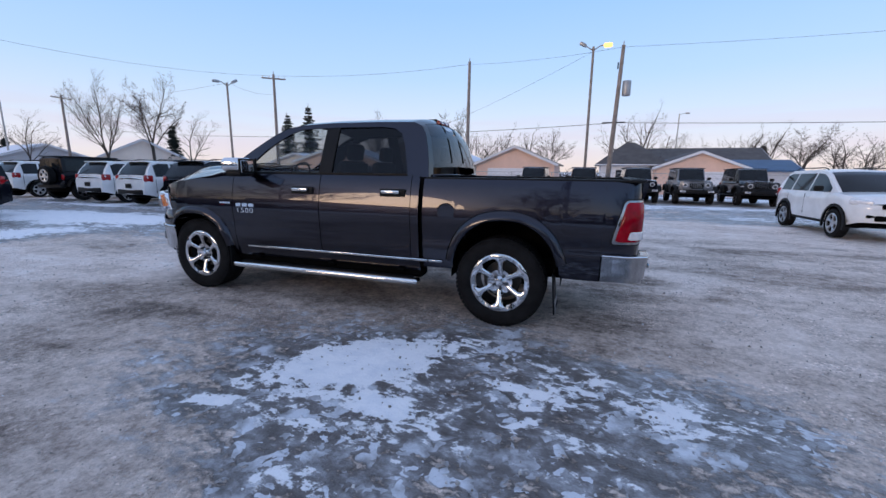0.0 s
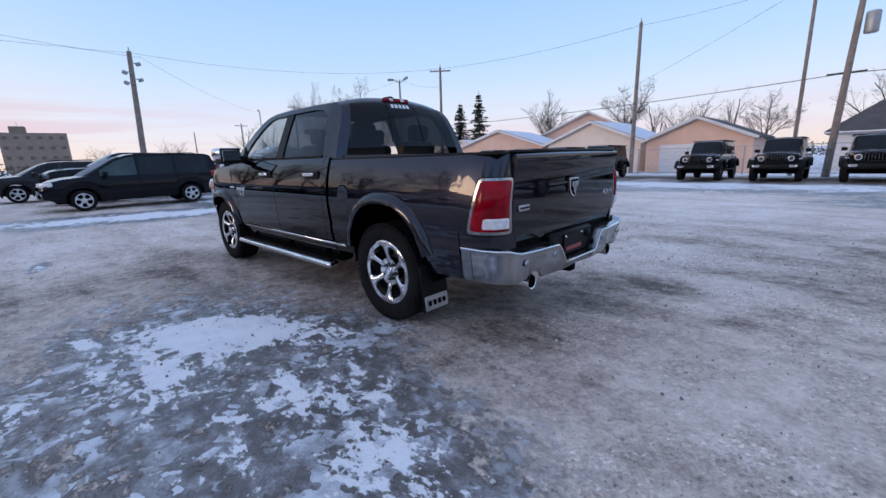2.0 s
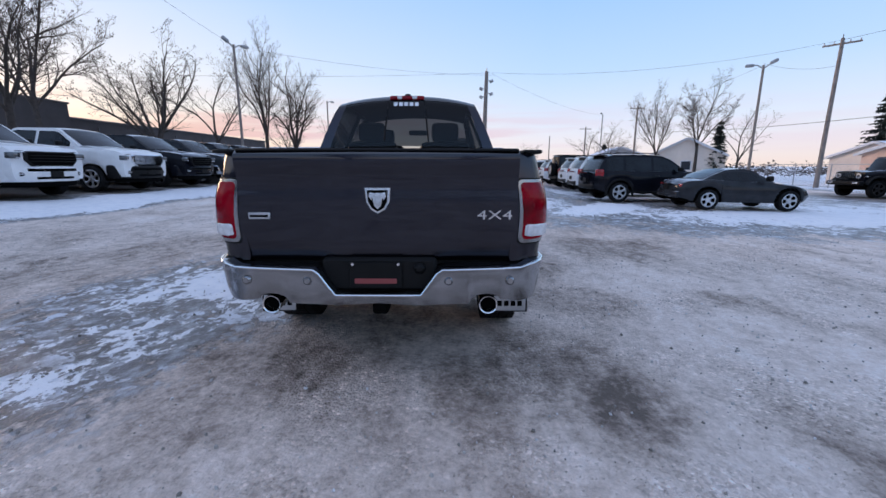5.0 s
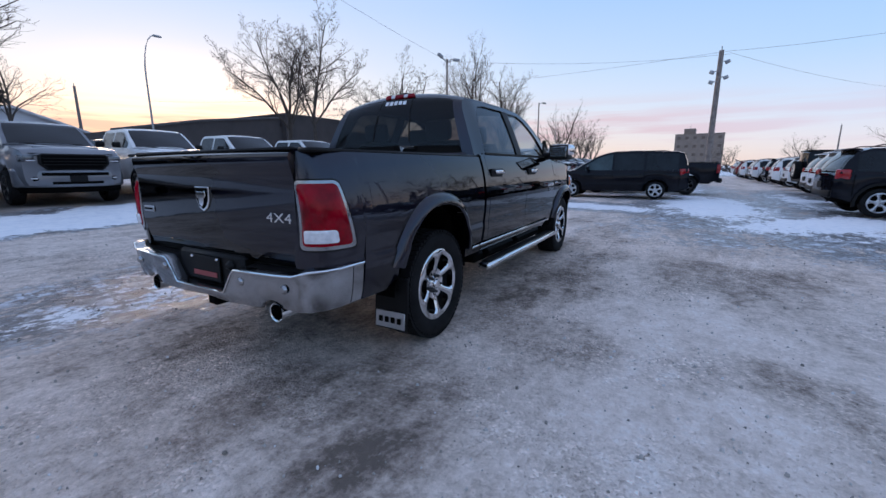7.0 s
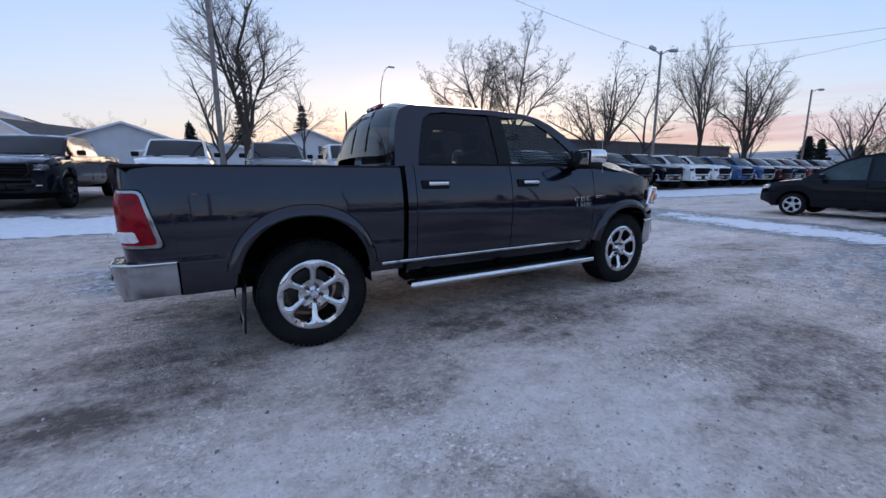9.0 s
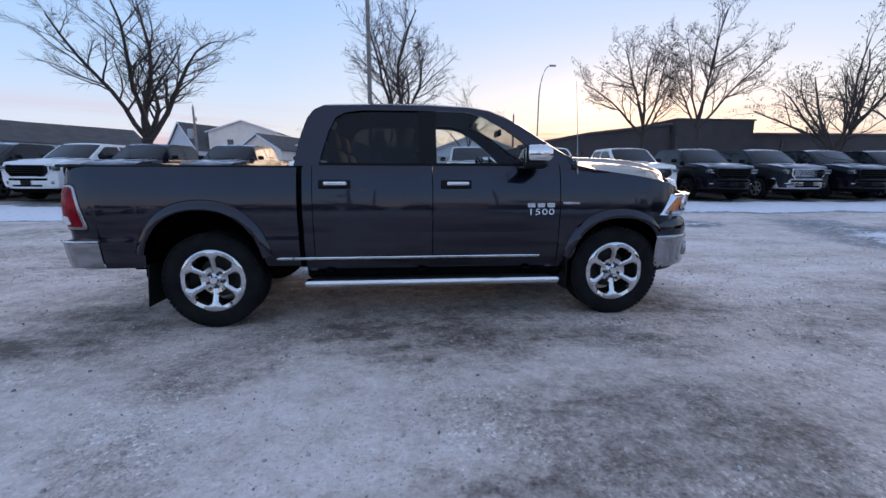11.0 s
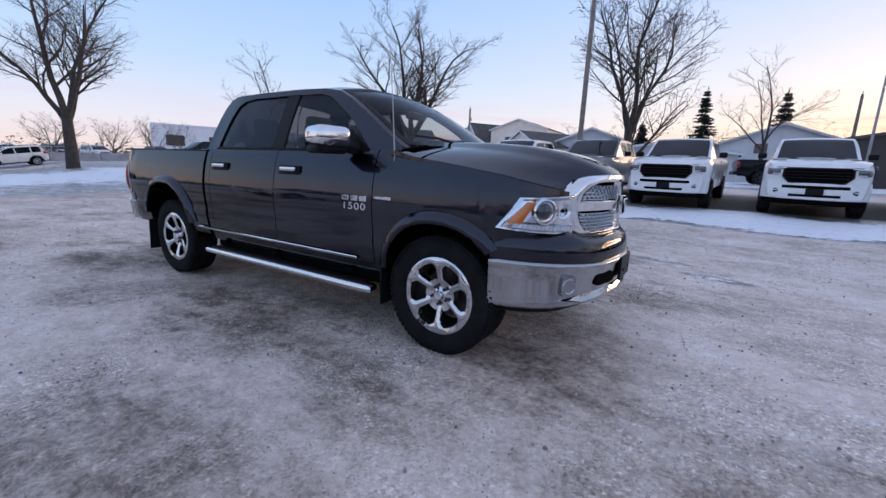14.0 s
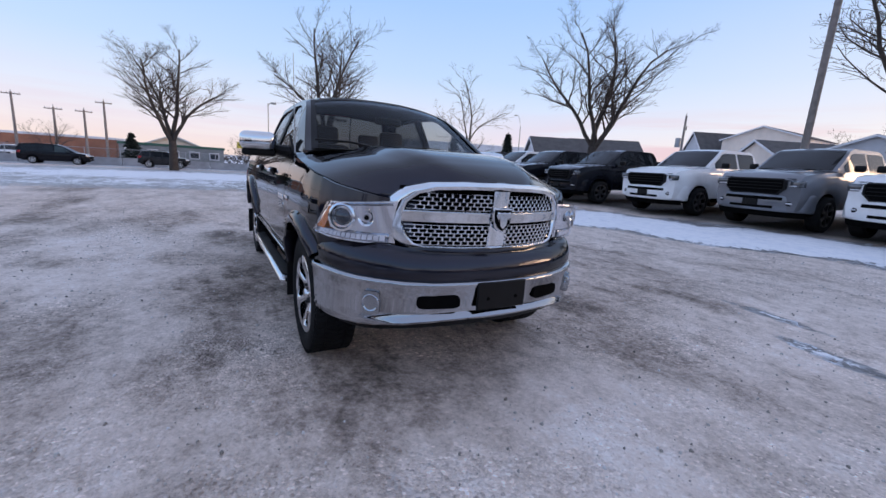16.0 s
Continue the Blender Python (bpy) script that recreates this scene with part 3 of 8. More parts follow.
def gravel():
    """Loose stones and ice crumbs round the pickup."""
    rnd = random.Random(4)
    verts, faces = [], []
    for k in range(8500):
        a, d = rnd.uniform(0, 6.283), 1.2 + 6.5 * rnd.random() ** 0.8
        x, y = 1.25 * d * math.cos(a), d * math.sin(a)
        if abs(x) < 2.9 and abs(y) < 0.8:
            continue
        s = rnd.choice((0.004, 0.004, 0.005, 0.006, 0.009)) * rnd.uniform(0.7, 1.4)
        z = ground_z(x, y) + s * 0.3
        o = len(verts)
        for i in range(5):
            b = i * 1.2566 + rnd.random()
            r = s * rnd.uniform(0.7, 1.3)
            verts.append((x + r * math.cos(b), y + r * math.sin(b), z - s * 0.6))
        for i in range(4):
            b = i * 1.57 + rnd.random()
            r = s * rnd.uniform(0.5, 0.9)
            verts.append((x + r * math.cos(b), y + r * math.sin(b), z + s * rnd.uniform(0.3, 0.7)))
        faces += [(o + 5, o + 6, o + 7, o + 8)]
        for i in range(5):
            faces.append((o + i, o + (i + 1) % 5, o + 5 + min(3, i)))
        for i in range(3):
            faces.append((o + 5 + i, o + i + 1, o + 6 + i))
        faces.append((o + 8, o + 4, o + 5))
    me = mesh_from("gravel", verts, faces)
    m, n, l, b = nodes_of("gravel_stone")
    g = n.new("ShaderNodeNewGeometry")
    r = ramp(n, l, g.outputs["Random Per Island"], [(0.0, (0.2, 0.18, 0.16)), (0.4, (0.36, 0.33, 0.3)), (0.75, (0.52, 0.5, 0.48)), (1.0, (0.76, 0.76, 0.78))])
    l.new(r.outputs[0], b.inputs["Base Color"])
    b.inputs["Roughness"].default_value = 0.85
    me.materials.append(m)
    return tagged(new("gravel", me), "loose pale stones and ice crumbs on the lot", "gravel", kind="stuff")


gravel()

# ---- wheels ----


def tyre_mesh(R, width, rim, blocks=True, n=56):
    """A tyre round the y axis, outer face towards +y."""
    h = width / 2
    prof = [(rim - 0.01, -h * 0.8), (rim + 0.02, -h * 0.95), ((R + rim) / 2, -h * 1.04), (R - 0.035, -h * 0.97), (R - 0.012, -h * 0.82), (R - 0.01, 0),
            (R - 0.012, h * 0.82), (R - 0.035, h * 0.97), ((R + rim) / 2, h * 1.04), (rim + 0.03, h * 0.98), (rim + 0.012, h * 0.92), (rim - 0.01, h * 0.8)]
    bm = lathe(prof, n)
    if blocks:
        for i in range(64):
            a = 2 * math.pi * i / 64
            for k, yy in enumerate((-0.72, -0.25, 0.25, 0.72)):
                aa = a + (0.05 if k % 2 else 0) + 0.02 * yy
                tilt = Matrix.Rotation(-aa, 3, "Y") @ Matrix.Rotation(0.25 * (1 if k % 2 else -1), 3, "X")
                block((0.016, width * 0.21, 0.031), ((R - 0.0105) * math.cos(aa), yy * h, (R - 0.0105) * math.sin(aa)), 0, tilt, bm)
            for s in (-1, 1):
                tilt = Matrix.Rotation(-a, 3, "Y")
                block((0.03, 0.012, 0.022), ((R - 0.04) * math.cos(a), s * h * 0.925, (R - 0.04) * math.sin(a)), 0, tilt, bm)
    return bm


def spoked_rim(R, spokes, r0, r1, half, dish=0.03, depth=0.05, coarse=False):
    """A wheel face with rounded openings between flat, bevelled spokes, turned towards +y."""
    fr = [0, 0.5, 0.85, 1.0]
    radii = ([0.0, r0] if coarse else [0.0, 0.03, 0.055, 0.075, r0]) + [r0 + (r1 - r0) * t for t in ((0.15, 0.5, 0.85, 1.0) if coarse else (0.06, 0.16, 0.3, 0.45, 0.6, 0.75, 0.88, 0.96, 1.0))] + [R - 0.012, R]
    sector = math.pi / spokes

    def half_angle(r):
        t = (r - r0) / (r1 - r0)
        if not 0 <= t <= 1:
            t = min(1, max(0, t))
        return half * sector * interp([(0, 0.78), (0.06, 0.88), (0.6, 1.0), (0.75, 0.96), (0.94, 0.76), (1, 0.66)], t)

    bm = bmesh.new()
    for s in range(spokes):
        c = 2 * math.pi * s / spokes + math.pi / 2
        for side in (-1, 1):
            grid = []
            for r in radii:
                h = half_angle(r)
                row = []
                for f in (0, 0.5, 1.0):
                    row.append((f * h, r, 0.0 if r0 <= r <= r1 else 1.0))
                for f in (0.25, 0.6, 1.0):
                    row.append((h + (sector - h) * f, r, f))
                grid.append(row)
            vs = []
            for i, row in enumerate(grid):
                line = []
                for j, (a, r, f) in enumerate(row):
                    y = -dish * (1 - smooth(0.05, R * 0.95, r)) + (0.018 if r < 0.05 else 0)
                    if j >= 3 and r0 - 0.02 < r < r1 + 0.01:
                        y += 0.012 * min(1, f * 2.2)
                    if R - 0.013 <= r < R:
                        y += 0.006
                    ang = c + side * a
                    line.append(bm.verts.new((r * math.cos(ang), y, r * math.sin(ang))))
                vs.append(line)
            for i in range(len(radii) - 1):
                for j in range(5):
                    hole = j < 2 and radii[i] >= r0 - 1e-6 and radii[i + 1] <= r1 + 1e-6
                    if hole:
                        continue
                    q = (vs[i][j], vs[i][j + 1], vs[i + 1][j + 1], vs[i + 1][j])
                    bm.faces.new(q if side < 0 else q[::-1])
    bmesh.ops.remove_doubles(bm, verts=bm.verts, dist=2e-4)
    bmesh.ops.dissolve_degenerate(bm, edges=bm.edges, dist=1e-4)
    bmesh.ops.recalc_face_normals(bm, faces=bm.faces)
    if sum(f.normal.y * f.calc_area() for f in bm.faces) < 0:
        bmesh.ops.reverse_faces(bm, faces=bm.faces)
    thicken(bm, (0, -depth, 0))
    return bm


def hero_wheel(parent, x, y, side, drop=0.0):
    R, w = 0.415, 0.275
    tyre = part("tyre", tyre_mesh(R, w, 0.262), TYRE, parent, "black all-terrain tyre with dusty sidewall")
    tyre.matrix_local = pose(x, y, R + drop, 0, 17.0 * x, 0 if side > 0 else 180)
    rim = part("rim", spoked_rim(0.27, 6, 0.115, 0.229, 0.74, 0.04), RIM, tyre, "polished six-spoke alloy rim")
    rim.matrix_local = pose(0, w / 2 - 0.012, 0)
    part("barrel", lathe([(0.262, 0.1), (0.25, 0.07), (0.235, -0.1), (0.23, -0.12)], 40), BLACKRIM, tyre)
    disc = lathe([(0.0, 0.0), (0.08, 0.0), (0.085, -0.02), (0.175, -0.02), (0.175, -0.045), (0.0, -0.05)], 40)
    part("brake_disc", disc, surface("brake_iron", (0.06, 0.055, 0.05), 0.5, 0.6, 0.4), tyre, "dull dark brake disc")
    cap = lathe([(0.0, 0.012), (0.028, 0.01), (0.036, 0.0), (0.038, -0.02)], 24)
    c = part("hub_cap", cap, CHROME, rim)
    c.matrix_local = pose(0, -0.012, 0)
    for k in range(5):
        a = 2 * math.pi * k / 5 + 0.3
        nut = part("lug_nut", lathe([(0, 0.012), (0.009, 0.012), (0.013, 0.004), (0.013, -0.02)], 6), BLACKRIM, rim)
        nut.matrix_local = pose(0.062 * math.cos(a), -0.022, 0.062 * math.sin(a))
    return tyre


# ---- the pickup: front towards +x, left side towards +y ----
SIDE_Z = [(0.4, 0.9), (0.48, 0.925), (0.56, 0.945), (0.70, 0.968), (0.733, 0.972), (0.745, 0.963), (0.86, 0.977), (0.95, 0.984), (1.02, 0.983), (1.1, 0.975), (1.2, 0.957), (1.28, 0.937), (1.345, 0.913), (1.37, 0.895)]
NOSE = [(1.9, 0.0), (2.08, 0.012), (2.2, 0.04), (2.31, 0.085), (2.4, 0.16), (2.47, 0.25), (2.53, 0.36), (2.57, 0.46)]
TAIL = [(-2.93, 0.2), (-2.915, 0.12), (-2.88, 0.065), (-2.82, 0.03), (-2.7, 0.008), (-2.55, 0.0)]
HOOD_EDGE = [(1.2, 1.372), (1.4, 1.36), (1.55, 1.325), (1.92, 1.275), (2.2, 1.23), (2.4, 1.18), (2.57, 1.13)]
ROOF_EDGE = [(-1.075, 1.33), (-1.06, 1.45), (-1.03, 1.6), (-0.985, 1.75), (-0.93, 1.835), (-0.84, 1.876), (-0.4, 1.886), (0.1, 1.888), (0.45, 1.874), (0.62, 1.845), (0.78, 1.778), (0.93, 1.69), (1.1, 1.582), (1.25, 1.485), (1.42, 1.39)]
WIN_TOP = [(-0.88, 1.37), (-0.85, 1.43), (-0.79, 1.645), (-0.735, 1.765), (-0.65, 1.815), (-0.5, 1.835), (0.0, 1.838), (0.42, 1.828), (0.56, 1.79), (0.72, 1.7), (0.86, 1.605), (1.0, 1.485), (1.1, 1.385), (1.115, 1.37)]


def side_y(x, z):
    y = interp(SIDE_Z, z)
    if x > 1.9:
        y -= interp(NOSE, x)
    if x < -2.55:
        y -= interp(TAIL, x)
    return y


def cab_y(x, z):
    """Half width of the cab above the belt line."""
    t = (z - 1.36) / 0.48
    return 0.905 - 0.175 * t - 0.03 * t * t - 0.02 * smooth(-0.7, -1.05, x) - 0.03 * smooth(0.7, 1.4, x)


def arch_z(x, cx, cz, rx, rz, base):
    d = (x - cx) / rx
    return max(base, cz + rz * (1 - abs(d) ** 2.3) ** 0.5) if abs(d) < 1 else base


def xs_between(a, b, step, extra=()):
    k = max(2, int(abs(b - a) / step) + 1)
    v = sorted({round(a + (b - a) * i / k, 4) for i in range(k + 1)} | {e for e in extra if a < e < b})
    return v


ZROWS = [0.0, 0.05, 0.12, 0.2, 0.28, 0.31, 0.36, 0.45, 0.55, 0.65, 0.75, 0.84, 0.91, 0.96, 1.0]


def side_panel(a, b, low, high, width, rows=ZROWS, step=0.035, inward=0.022, extra=()):
    cols = []
    for x in xs_between(a, b, step, extra):
        z0, z1 = low(x), high(x)
        cols.append([(x, width(x, z0 + (z1 - z0) * t), z0 + (z1 - z0) * t) for t in rows])
    bm = sheet(cols, flip=True)
    return thicken(bm, (0, -inward, 0))


def both_sides(name, bm, material, parent, label=""):
    other = mirror_y(bm)
    return part(name, bm, material, parent, label), part(name, other, material, parent, label)


def flare(cx, cz, rx, rz, z_left, z_right):
    """A rounded lip swept along a wheel arch; the cross-section bulges outwards."""
    pts = []
    for i in range(41):
        x = cx - rx + 2 * rx * i / 40
        d = (x - cx) / rx
        z = cz + rz * max(0.0, 1 - abs(d) ** 2.3) ** 0.5
        if z > (z_left if d < 0 else z_right):
            pts.append((x, z))
    reach = lambda limit: rx * (1 - ((limit - cz) / rz) ** 2) ** (1 / 2.3)
    pts = [(cx - reach(z_left), z_left)] + pts + [(cx + reach(z_right), z_right)]
    rows = []
    for i, (x, z) in enumerate(pts):
        a, b = pts[max(0, i - 1)], pts[min(len(pts) - 1, i + 1)]
        t = Vector((b[0] - a[0], b[1] - a[1])).normalized()
        nx, nz = -t.y, t.x
        row = []
        for off, out in ((0.075, -0.004), (0.068, 0.012), (0.05, 0.03), (0.02, 0.046), (0.0, 0.048), (-0.012, 0.04), (-0.014, 0.0), (-0.014, -0.1)):
            px, pz = x + nx * off, z + nz * off
            row.append((px, side_y(px, max(0.42, min(1.3, pz))) + out, pz))
        rows.append(row)
    return sheet(rows, flip=False)


def cab_shell(x, v, lift=0.0):
    """The skin over the cab: windscreen, roof and rear window in one sweep; v runs across from -1 to 1."""
    z = interp(ROOF_EDGE, x)
    y = cab_y(x, z) - 0.004
    crown = 0.058 * smooth(1.45, 0.7, x) * smooth(-1.07, -0.8, x) + 0.02
    bow = 0.2 * smooth(0.45, 1.4, x) - 0.035 * smooth(-0.75, -1.0, x)
    k = 1 - abs(v) ** 2.4
    return Vector((x + bow * (1 - v * v), v * (y + lift * 0.5), z + crown * k + lift))


def shell_part(xa, xb, va, vb, lift=0.0, step=0.04, nv=16):
    rows = []
    for x in xs_between(xa, xb, step):
        rows.append([cab_shell(x, va + (vb - va) * i / nv, lift) for i in range(nv + 1)])
    return outward(sheet(rows), (0.1, 0, 1.3))


def lamp_patch(c00, c10, c11, c01, push, nu=10, nv=5, shrink=0.0, lift=0.0):
    """A curved patch between four corners: bilinear, bowed outwards along push(u, v)."""
    rows = []
    for i in range(nu + 1):
        u = shrink + (1 - 2 * shrink) * i / nu
        row = []
        for j in range(nv + 1):
            v = shrink + (1 - 2 * shrink) * j / nv
            p = (1 - u) * (1 - v) * Vector(c00) + u * (1 - v) * Vector(c10) + u * v * Vector(c11) + (1 - u) * v * Vector(c01)
            row.append(p + push(u, v) + Vector(push(0.5, 0.5)).normalized() * lift)
        rows.append(row)
    return sheet(rows)


def build_pickup():
    truck = thing("pickup_truck", "dark grey metallic crew cab pickup with chrome bumpers and step bars", "pickup truck")

    def P(name, bm, m, label=""):
        return part(name, bm, m, truck, label)

    front_arch = lambda x, base: arch_z(x, 1.79, 0.5, 0.445, 0.415, base)
    rear_arch = lambda x, base: arch_z(x, -1.82, 0.5, 0.485, 0.5, base)
    # side panels
    both_sides("front_fender", side_panel(1.228, 2.57, lambda x: front_arch(x, 0.5 if x < 1.79 else 0.73), lambda x: interp(HOOD_EDGE, x), side_y, extra=(1.3455, 1.36, 2.2, 2.2345)), PAINT, truck)
    fd = both_sides("front_door", side_panel(0.098, 1.22, lambda x: 0.545, lambda x: 1.372, side_y), PAINT, truck)
    rd = both_sides("rear_door", side_panel(-0.915, 0.09, lambda x: 0.545, lambda x: 1.372, side_y), PAINT, truck)
    both_sides("cab_corner", side_panel(-1.0, -0.921, lambda x: 0.545, lambda x: 1.36, side_y), PAINT, truck)
    both_sides("rocker_panel", side_panel(-1.0, 1.32, lambda x: 0.45, lambda x: 0.54, lambda x, z: side_y(x, z) - 0.012, [0, 0.5, 1]), PAINT, truck)
    both_sides("bed_side", side_panel(-2.93, -1.045, lambda x: rear_arch(x, 0.5) if x > -2.626 else 0.728, lambda x: 1.335, side_y, extra=(-2.625, -2.627, -2.3045, -2.28, -1.36, -1.3355)), PAINT, truck)
    for s in (1, -1):
        P("bed_gap", block((0.06, 0.03, 0.86), (-1.022, s * 0.9, 0.92), 0.002), DARK)
        P("rocker_trim", block((2.18, 0.012, 0.026), (-0.03, s * 0.962, 0.566), 0.005, Matrix.Rotation(-0.35 * s, 3, "X")), CHROME, "thin chrome strip along the sills")
        P("bed_trim", block((0.16, 0.012, 0.026), (-1.16, s * 0.962, 0.566), 0.005, Matrix.Rotation(-0.35 * s, 3, "X")), CHROME)
    both_sides("wheel_flare", flare(1.79, 0.5, 0.445, 0.415, 0.54, 0.75), PAINT, truck)
    both_sides("wheel_flare", flare(-1.82, 0.5, 0.485, 0.5, 0.62, 0.58), PAINT, truck)
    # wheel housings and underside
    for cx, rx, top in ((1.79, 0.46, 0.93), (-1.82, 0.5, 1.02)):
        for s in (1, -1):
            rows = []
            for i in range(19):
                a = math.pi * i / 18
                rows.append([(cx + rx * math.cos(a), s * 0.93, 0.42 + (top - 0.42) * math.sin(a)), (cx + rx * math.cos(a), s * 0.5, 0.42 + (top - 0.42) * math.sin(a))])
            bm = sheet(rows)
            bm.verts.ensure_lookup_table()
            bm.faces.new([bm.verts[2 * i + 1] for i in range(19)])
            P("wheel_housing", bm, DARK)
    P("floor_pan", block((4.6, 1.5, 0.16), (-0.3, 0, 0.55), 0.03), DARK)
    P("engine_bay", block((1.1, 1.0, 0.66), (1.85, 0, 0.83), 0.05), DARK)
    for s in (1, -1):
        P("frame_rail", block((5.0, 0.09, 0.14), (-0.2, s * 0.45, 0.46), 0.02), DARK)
    P("front_axle", tube([(1.785, -0.75, 0.41), (1.785, 0.75, 0.41)], 0.05), DARK)
    P("rear_axle", tube([(-1.785, -0.75, 0.41), (-1.785, 0.75, 0.41)], 0.06), DARK)
    P("differential", lathe([(0, -0.12), (0.13, -0.1), (0.16, 0), (0.13, 0.1), (0, 0.12)], 20, "x", at=(-1.8, 0, 0.41)), DARK)
    spare = P("spare_tyre", lathe([(0.2, -0.09), (0.36, -0.1), (0.38, 0), (0.36, 0.1), (0.2, 0.09)], 36, "z", at=(-2.45, 0, 0.55)), TYRE)
    for x in (1.785, -1.785):
        for s in (1, -1):
            hero_wheel(truck, x, s * 0.815, s, {(-1, -1): -0.035, (1, -1): -0.012, (-1, 1): -0.008}.get((1 if x > 0 else -1, s), 0.0))
    # bonnet
    rows = []
    for i in range(25):
        u = i / 24
        row = []
        for j in range(33):
            v = -1 + j / 16
            y_edge = 0.88
            xf = 2.71 - 0.24 * abs(v) ** 2.2
            xb = 1.50 - 0.16 * v * v
            x = xb + (xf - xb) * u
            centre = interp([(0, 1.432), (0.3, 1.43), (0.55, 1.41), (0.75, 1.375), (0.88, 1.335), (0.96, 1.29), (1.0, 1.252)], u)
            y = v * (side_y(min(x, 2.57), 1.26) - 0.012 if abs(v) > 0.98 else y_edge - 0.34 * u ** 5 + (side_y(min(x, 2.57), 1.26) - 0.012 - y_edge + 0.34 * u ** 5) * abs(v) ** 6)
            edge_z = interp(HOOD_EDGE, min(x, 2.57)) + 0.004
            bulge = 0.028 * smooth(0.62, 0.42, abs(v)) * smooth(1.0, 0.6, u) + 0.008 * smooth(0.2, 0.45, abs(v)) * smooth(0.6, 0.5, abs(v))
            k = abs(v) ** 3.4
            row.append((x, y, (centre + bulge) * (1 - k) + edge_z * k))
        rows.append(row)
    bon = sheet(rows)
    P("bonnet", thicken(bon, (0, 0, -0.03)), PAINT)
    # cab: pillars, roof, glass
    wt = lambda x: interp(WIN_TOP, x)
    upper = side_panel(-1.07, 1.40, lambda x: max(wt(x), 1.368) if -0.86 < x < 1.11 else 1.34, lambda x: max(interp(ROOF_EDGE, x), 1.345), cab_y, [0, 0.3, 0.6, 0.85, 1], 0.03, 0.03, [p for p, _ in WIN_TOP] + [-0.01, 0.13])
    both_sides("cab_pillar", upper, PAINT, truck)
    both_sides("door_post", side_panel(-0.018, 0.135, lambda x: 1.37, lambda x: wt(x) + 0.01, lambda x, z: cab_y(x, z) - 0.004, [0, 0.25, 0.5, 0.75, 1], 0.05), BLACK, truck)
    both_sides("belt_moulding", side_panel(-0.86, 1.12, lambda x: 1.358, lambda x: 1.378, lambda x, z: 0.908, [0, 1], 0.2), BLACK, truck)
    inset = lambda x, z: cab_y(x, z) - 0.016
    glass_rows = [0, 0.2, 0.4, 0.6, 0.8, 1]
    for pane, m, a, b in (("front_side_window", GLASS, 0.13, 1.105), ("rear_side_window", PRIVACY, -0.855, -0.012)):
        bm = sheet([[(x, inset(x, z), z) for z in [1.365 + (max(wt(x) + 0.012, 1.368) - 1.365) * t for t in glass_rows]] for x in xs_between(a, b, 0.04)], flip=True)
        outward(bm, (0.1, 0, 1.5))
        for ob in both_sides(pane, bm, m, truck):
            ob.visible_shadow = False
    P("roof", shell_part(-0.88, 0.60, -1, 1), PAINT)
    for s in (1, -1):
        P("screen_pillar", shell_part(0.60, 1.42, s * 0.9, s * 1.0, 0.001, 0.04, 3), PAINT)
        P("rear_pillar", shell_part(-1.074, -0.88, s * 0.88, s * 1.0, 0.001, 0.02, 3), PAINT)
    ws = P("windscreen", shell_part(0.60, 1.42, -0.905, 0.905, -0.006), SCREEN)
    ws.visible_shadow = False
    for s in (1, -1):
        P("windscreen_seal", shell_part(0.60, 1.42, s * 0.895, s * 0.95, 0.004, 0.04, 2), BLACK)
    P("windscreen_band", shell_part(0.60, 0.655, -0.905, 0.905, -0.003, 0.02), BLACK)
    rw = P("rear_window", shell_part(-1.062, -0.905, -0.885, 0.885, -0.004, 0.02), PRIVACY)
    rw.visible_shadow = False
    P("rear_header", shell_part(-0.91, -0.876, -0.9, 0.9, 0.0, 0.012), PAINT)
    P("rear_sill", block((0.05, 1.62, 0.06), (-1.075, 0, 1.345), 0.01), PAINT)
    for yy in (-0.26, 0.26):
        P("slider_post", tube([cab_shell(x, yy, -0.002) for x in (-1.055, -1.03, -1.0, -0.96, -0.91)], 0.008, 6), BLACK)
    P("brake_light", block((0.03, 0.34, 0.045), cab_shell(-0.87, 0) + Vector((-0.02, 0, -0.005)), 0.008, Matrix.Rotation(0.5, 3, "Y")), RED_LENS, "red high-level brake light with clear ends")
    for s in (-1, 1):
        P("cargo_lamp", block((0.03, 0.05, 0.036), cab_shell(-0.87, 0) + Vector((-0.024, s * 0.075, -0.005)), 0.006, Matrix.Rotation(0.5, 3, "Y")), WHITE_LENS)
    for k in range(5):
        v0 = -0.17 + 0.075 * k
        P("window_decal", shell_part(-0.955, -0.935, v0, v0 + 0.055, 0.0015, 0.01, 2), WHITE_LENS, "small white sticker mark")
    P("roof_aerial", block((0.11, 0.06, 0.03), cab_shell(-0.78, 0) + Vector((0, 0, 0.008)), 0.012, None, None, 2), BLACK, "low black roof aerial")
    cowl = sheet([[(1.56 - 0.14 * (y / 0.8) ** 2 + d, y, 1.415 + 0.012 * (1 - (y / 0.8) ** 2) - d * 0.05) for y in np.linspace(-0.8, 0.8, 13)] for d in (-0.1, -0.05, 0.03)])
    P("cowl", cowl, BLACK)
    for s, y0 in ((1, 0.45), (-1, -0.3)):
        P("wiper", tube([(1.54, y0, 1.44), (1.5, y0 - 0.25, 1.475), (1.47, y0 - 0.5, 1.475)], 0.009, 5), BLACK)
    # interior
    P("dashboard", block((0.4, 1.45, 0.22), (1.12, 0, 1.27), 0.06, None, None, 2), BLACK)
    P("steering_wheel", lathe([(0.165, 0.0), (0.18, 0.014), (0.195, 0.0), (0.18, -0.014), (0.165, 0.0)], 28, "x"), BLACK).matrix_local = pose(0.78, 0.38, 1.32, 0, -25, 0)
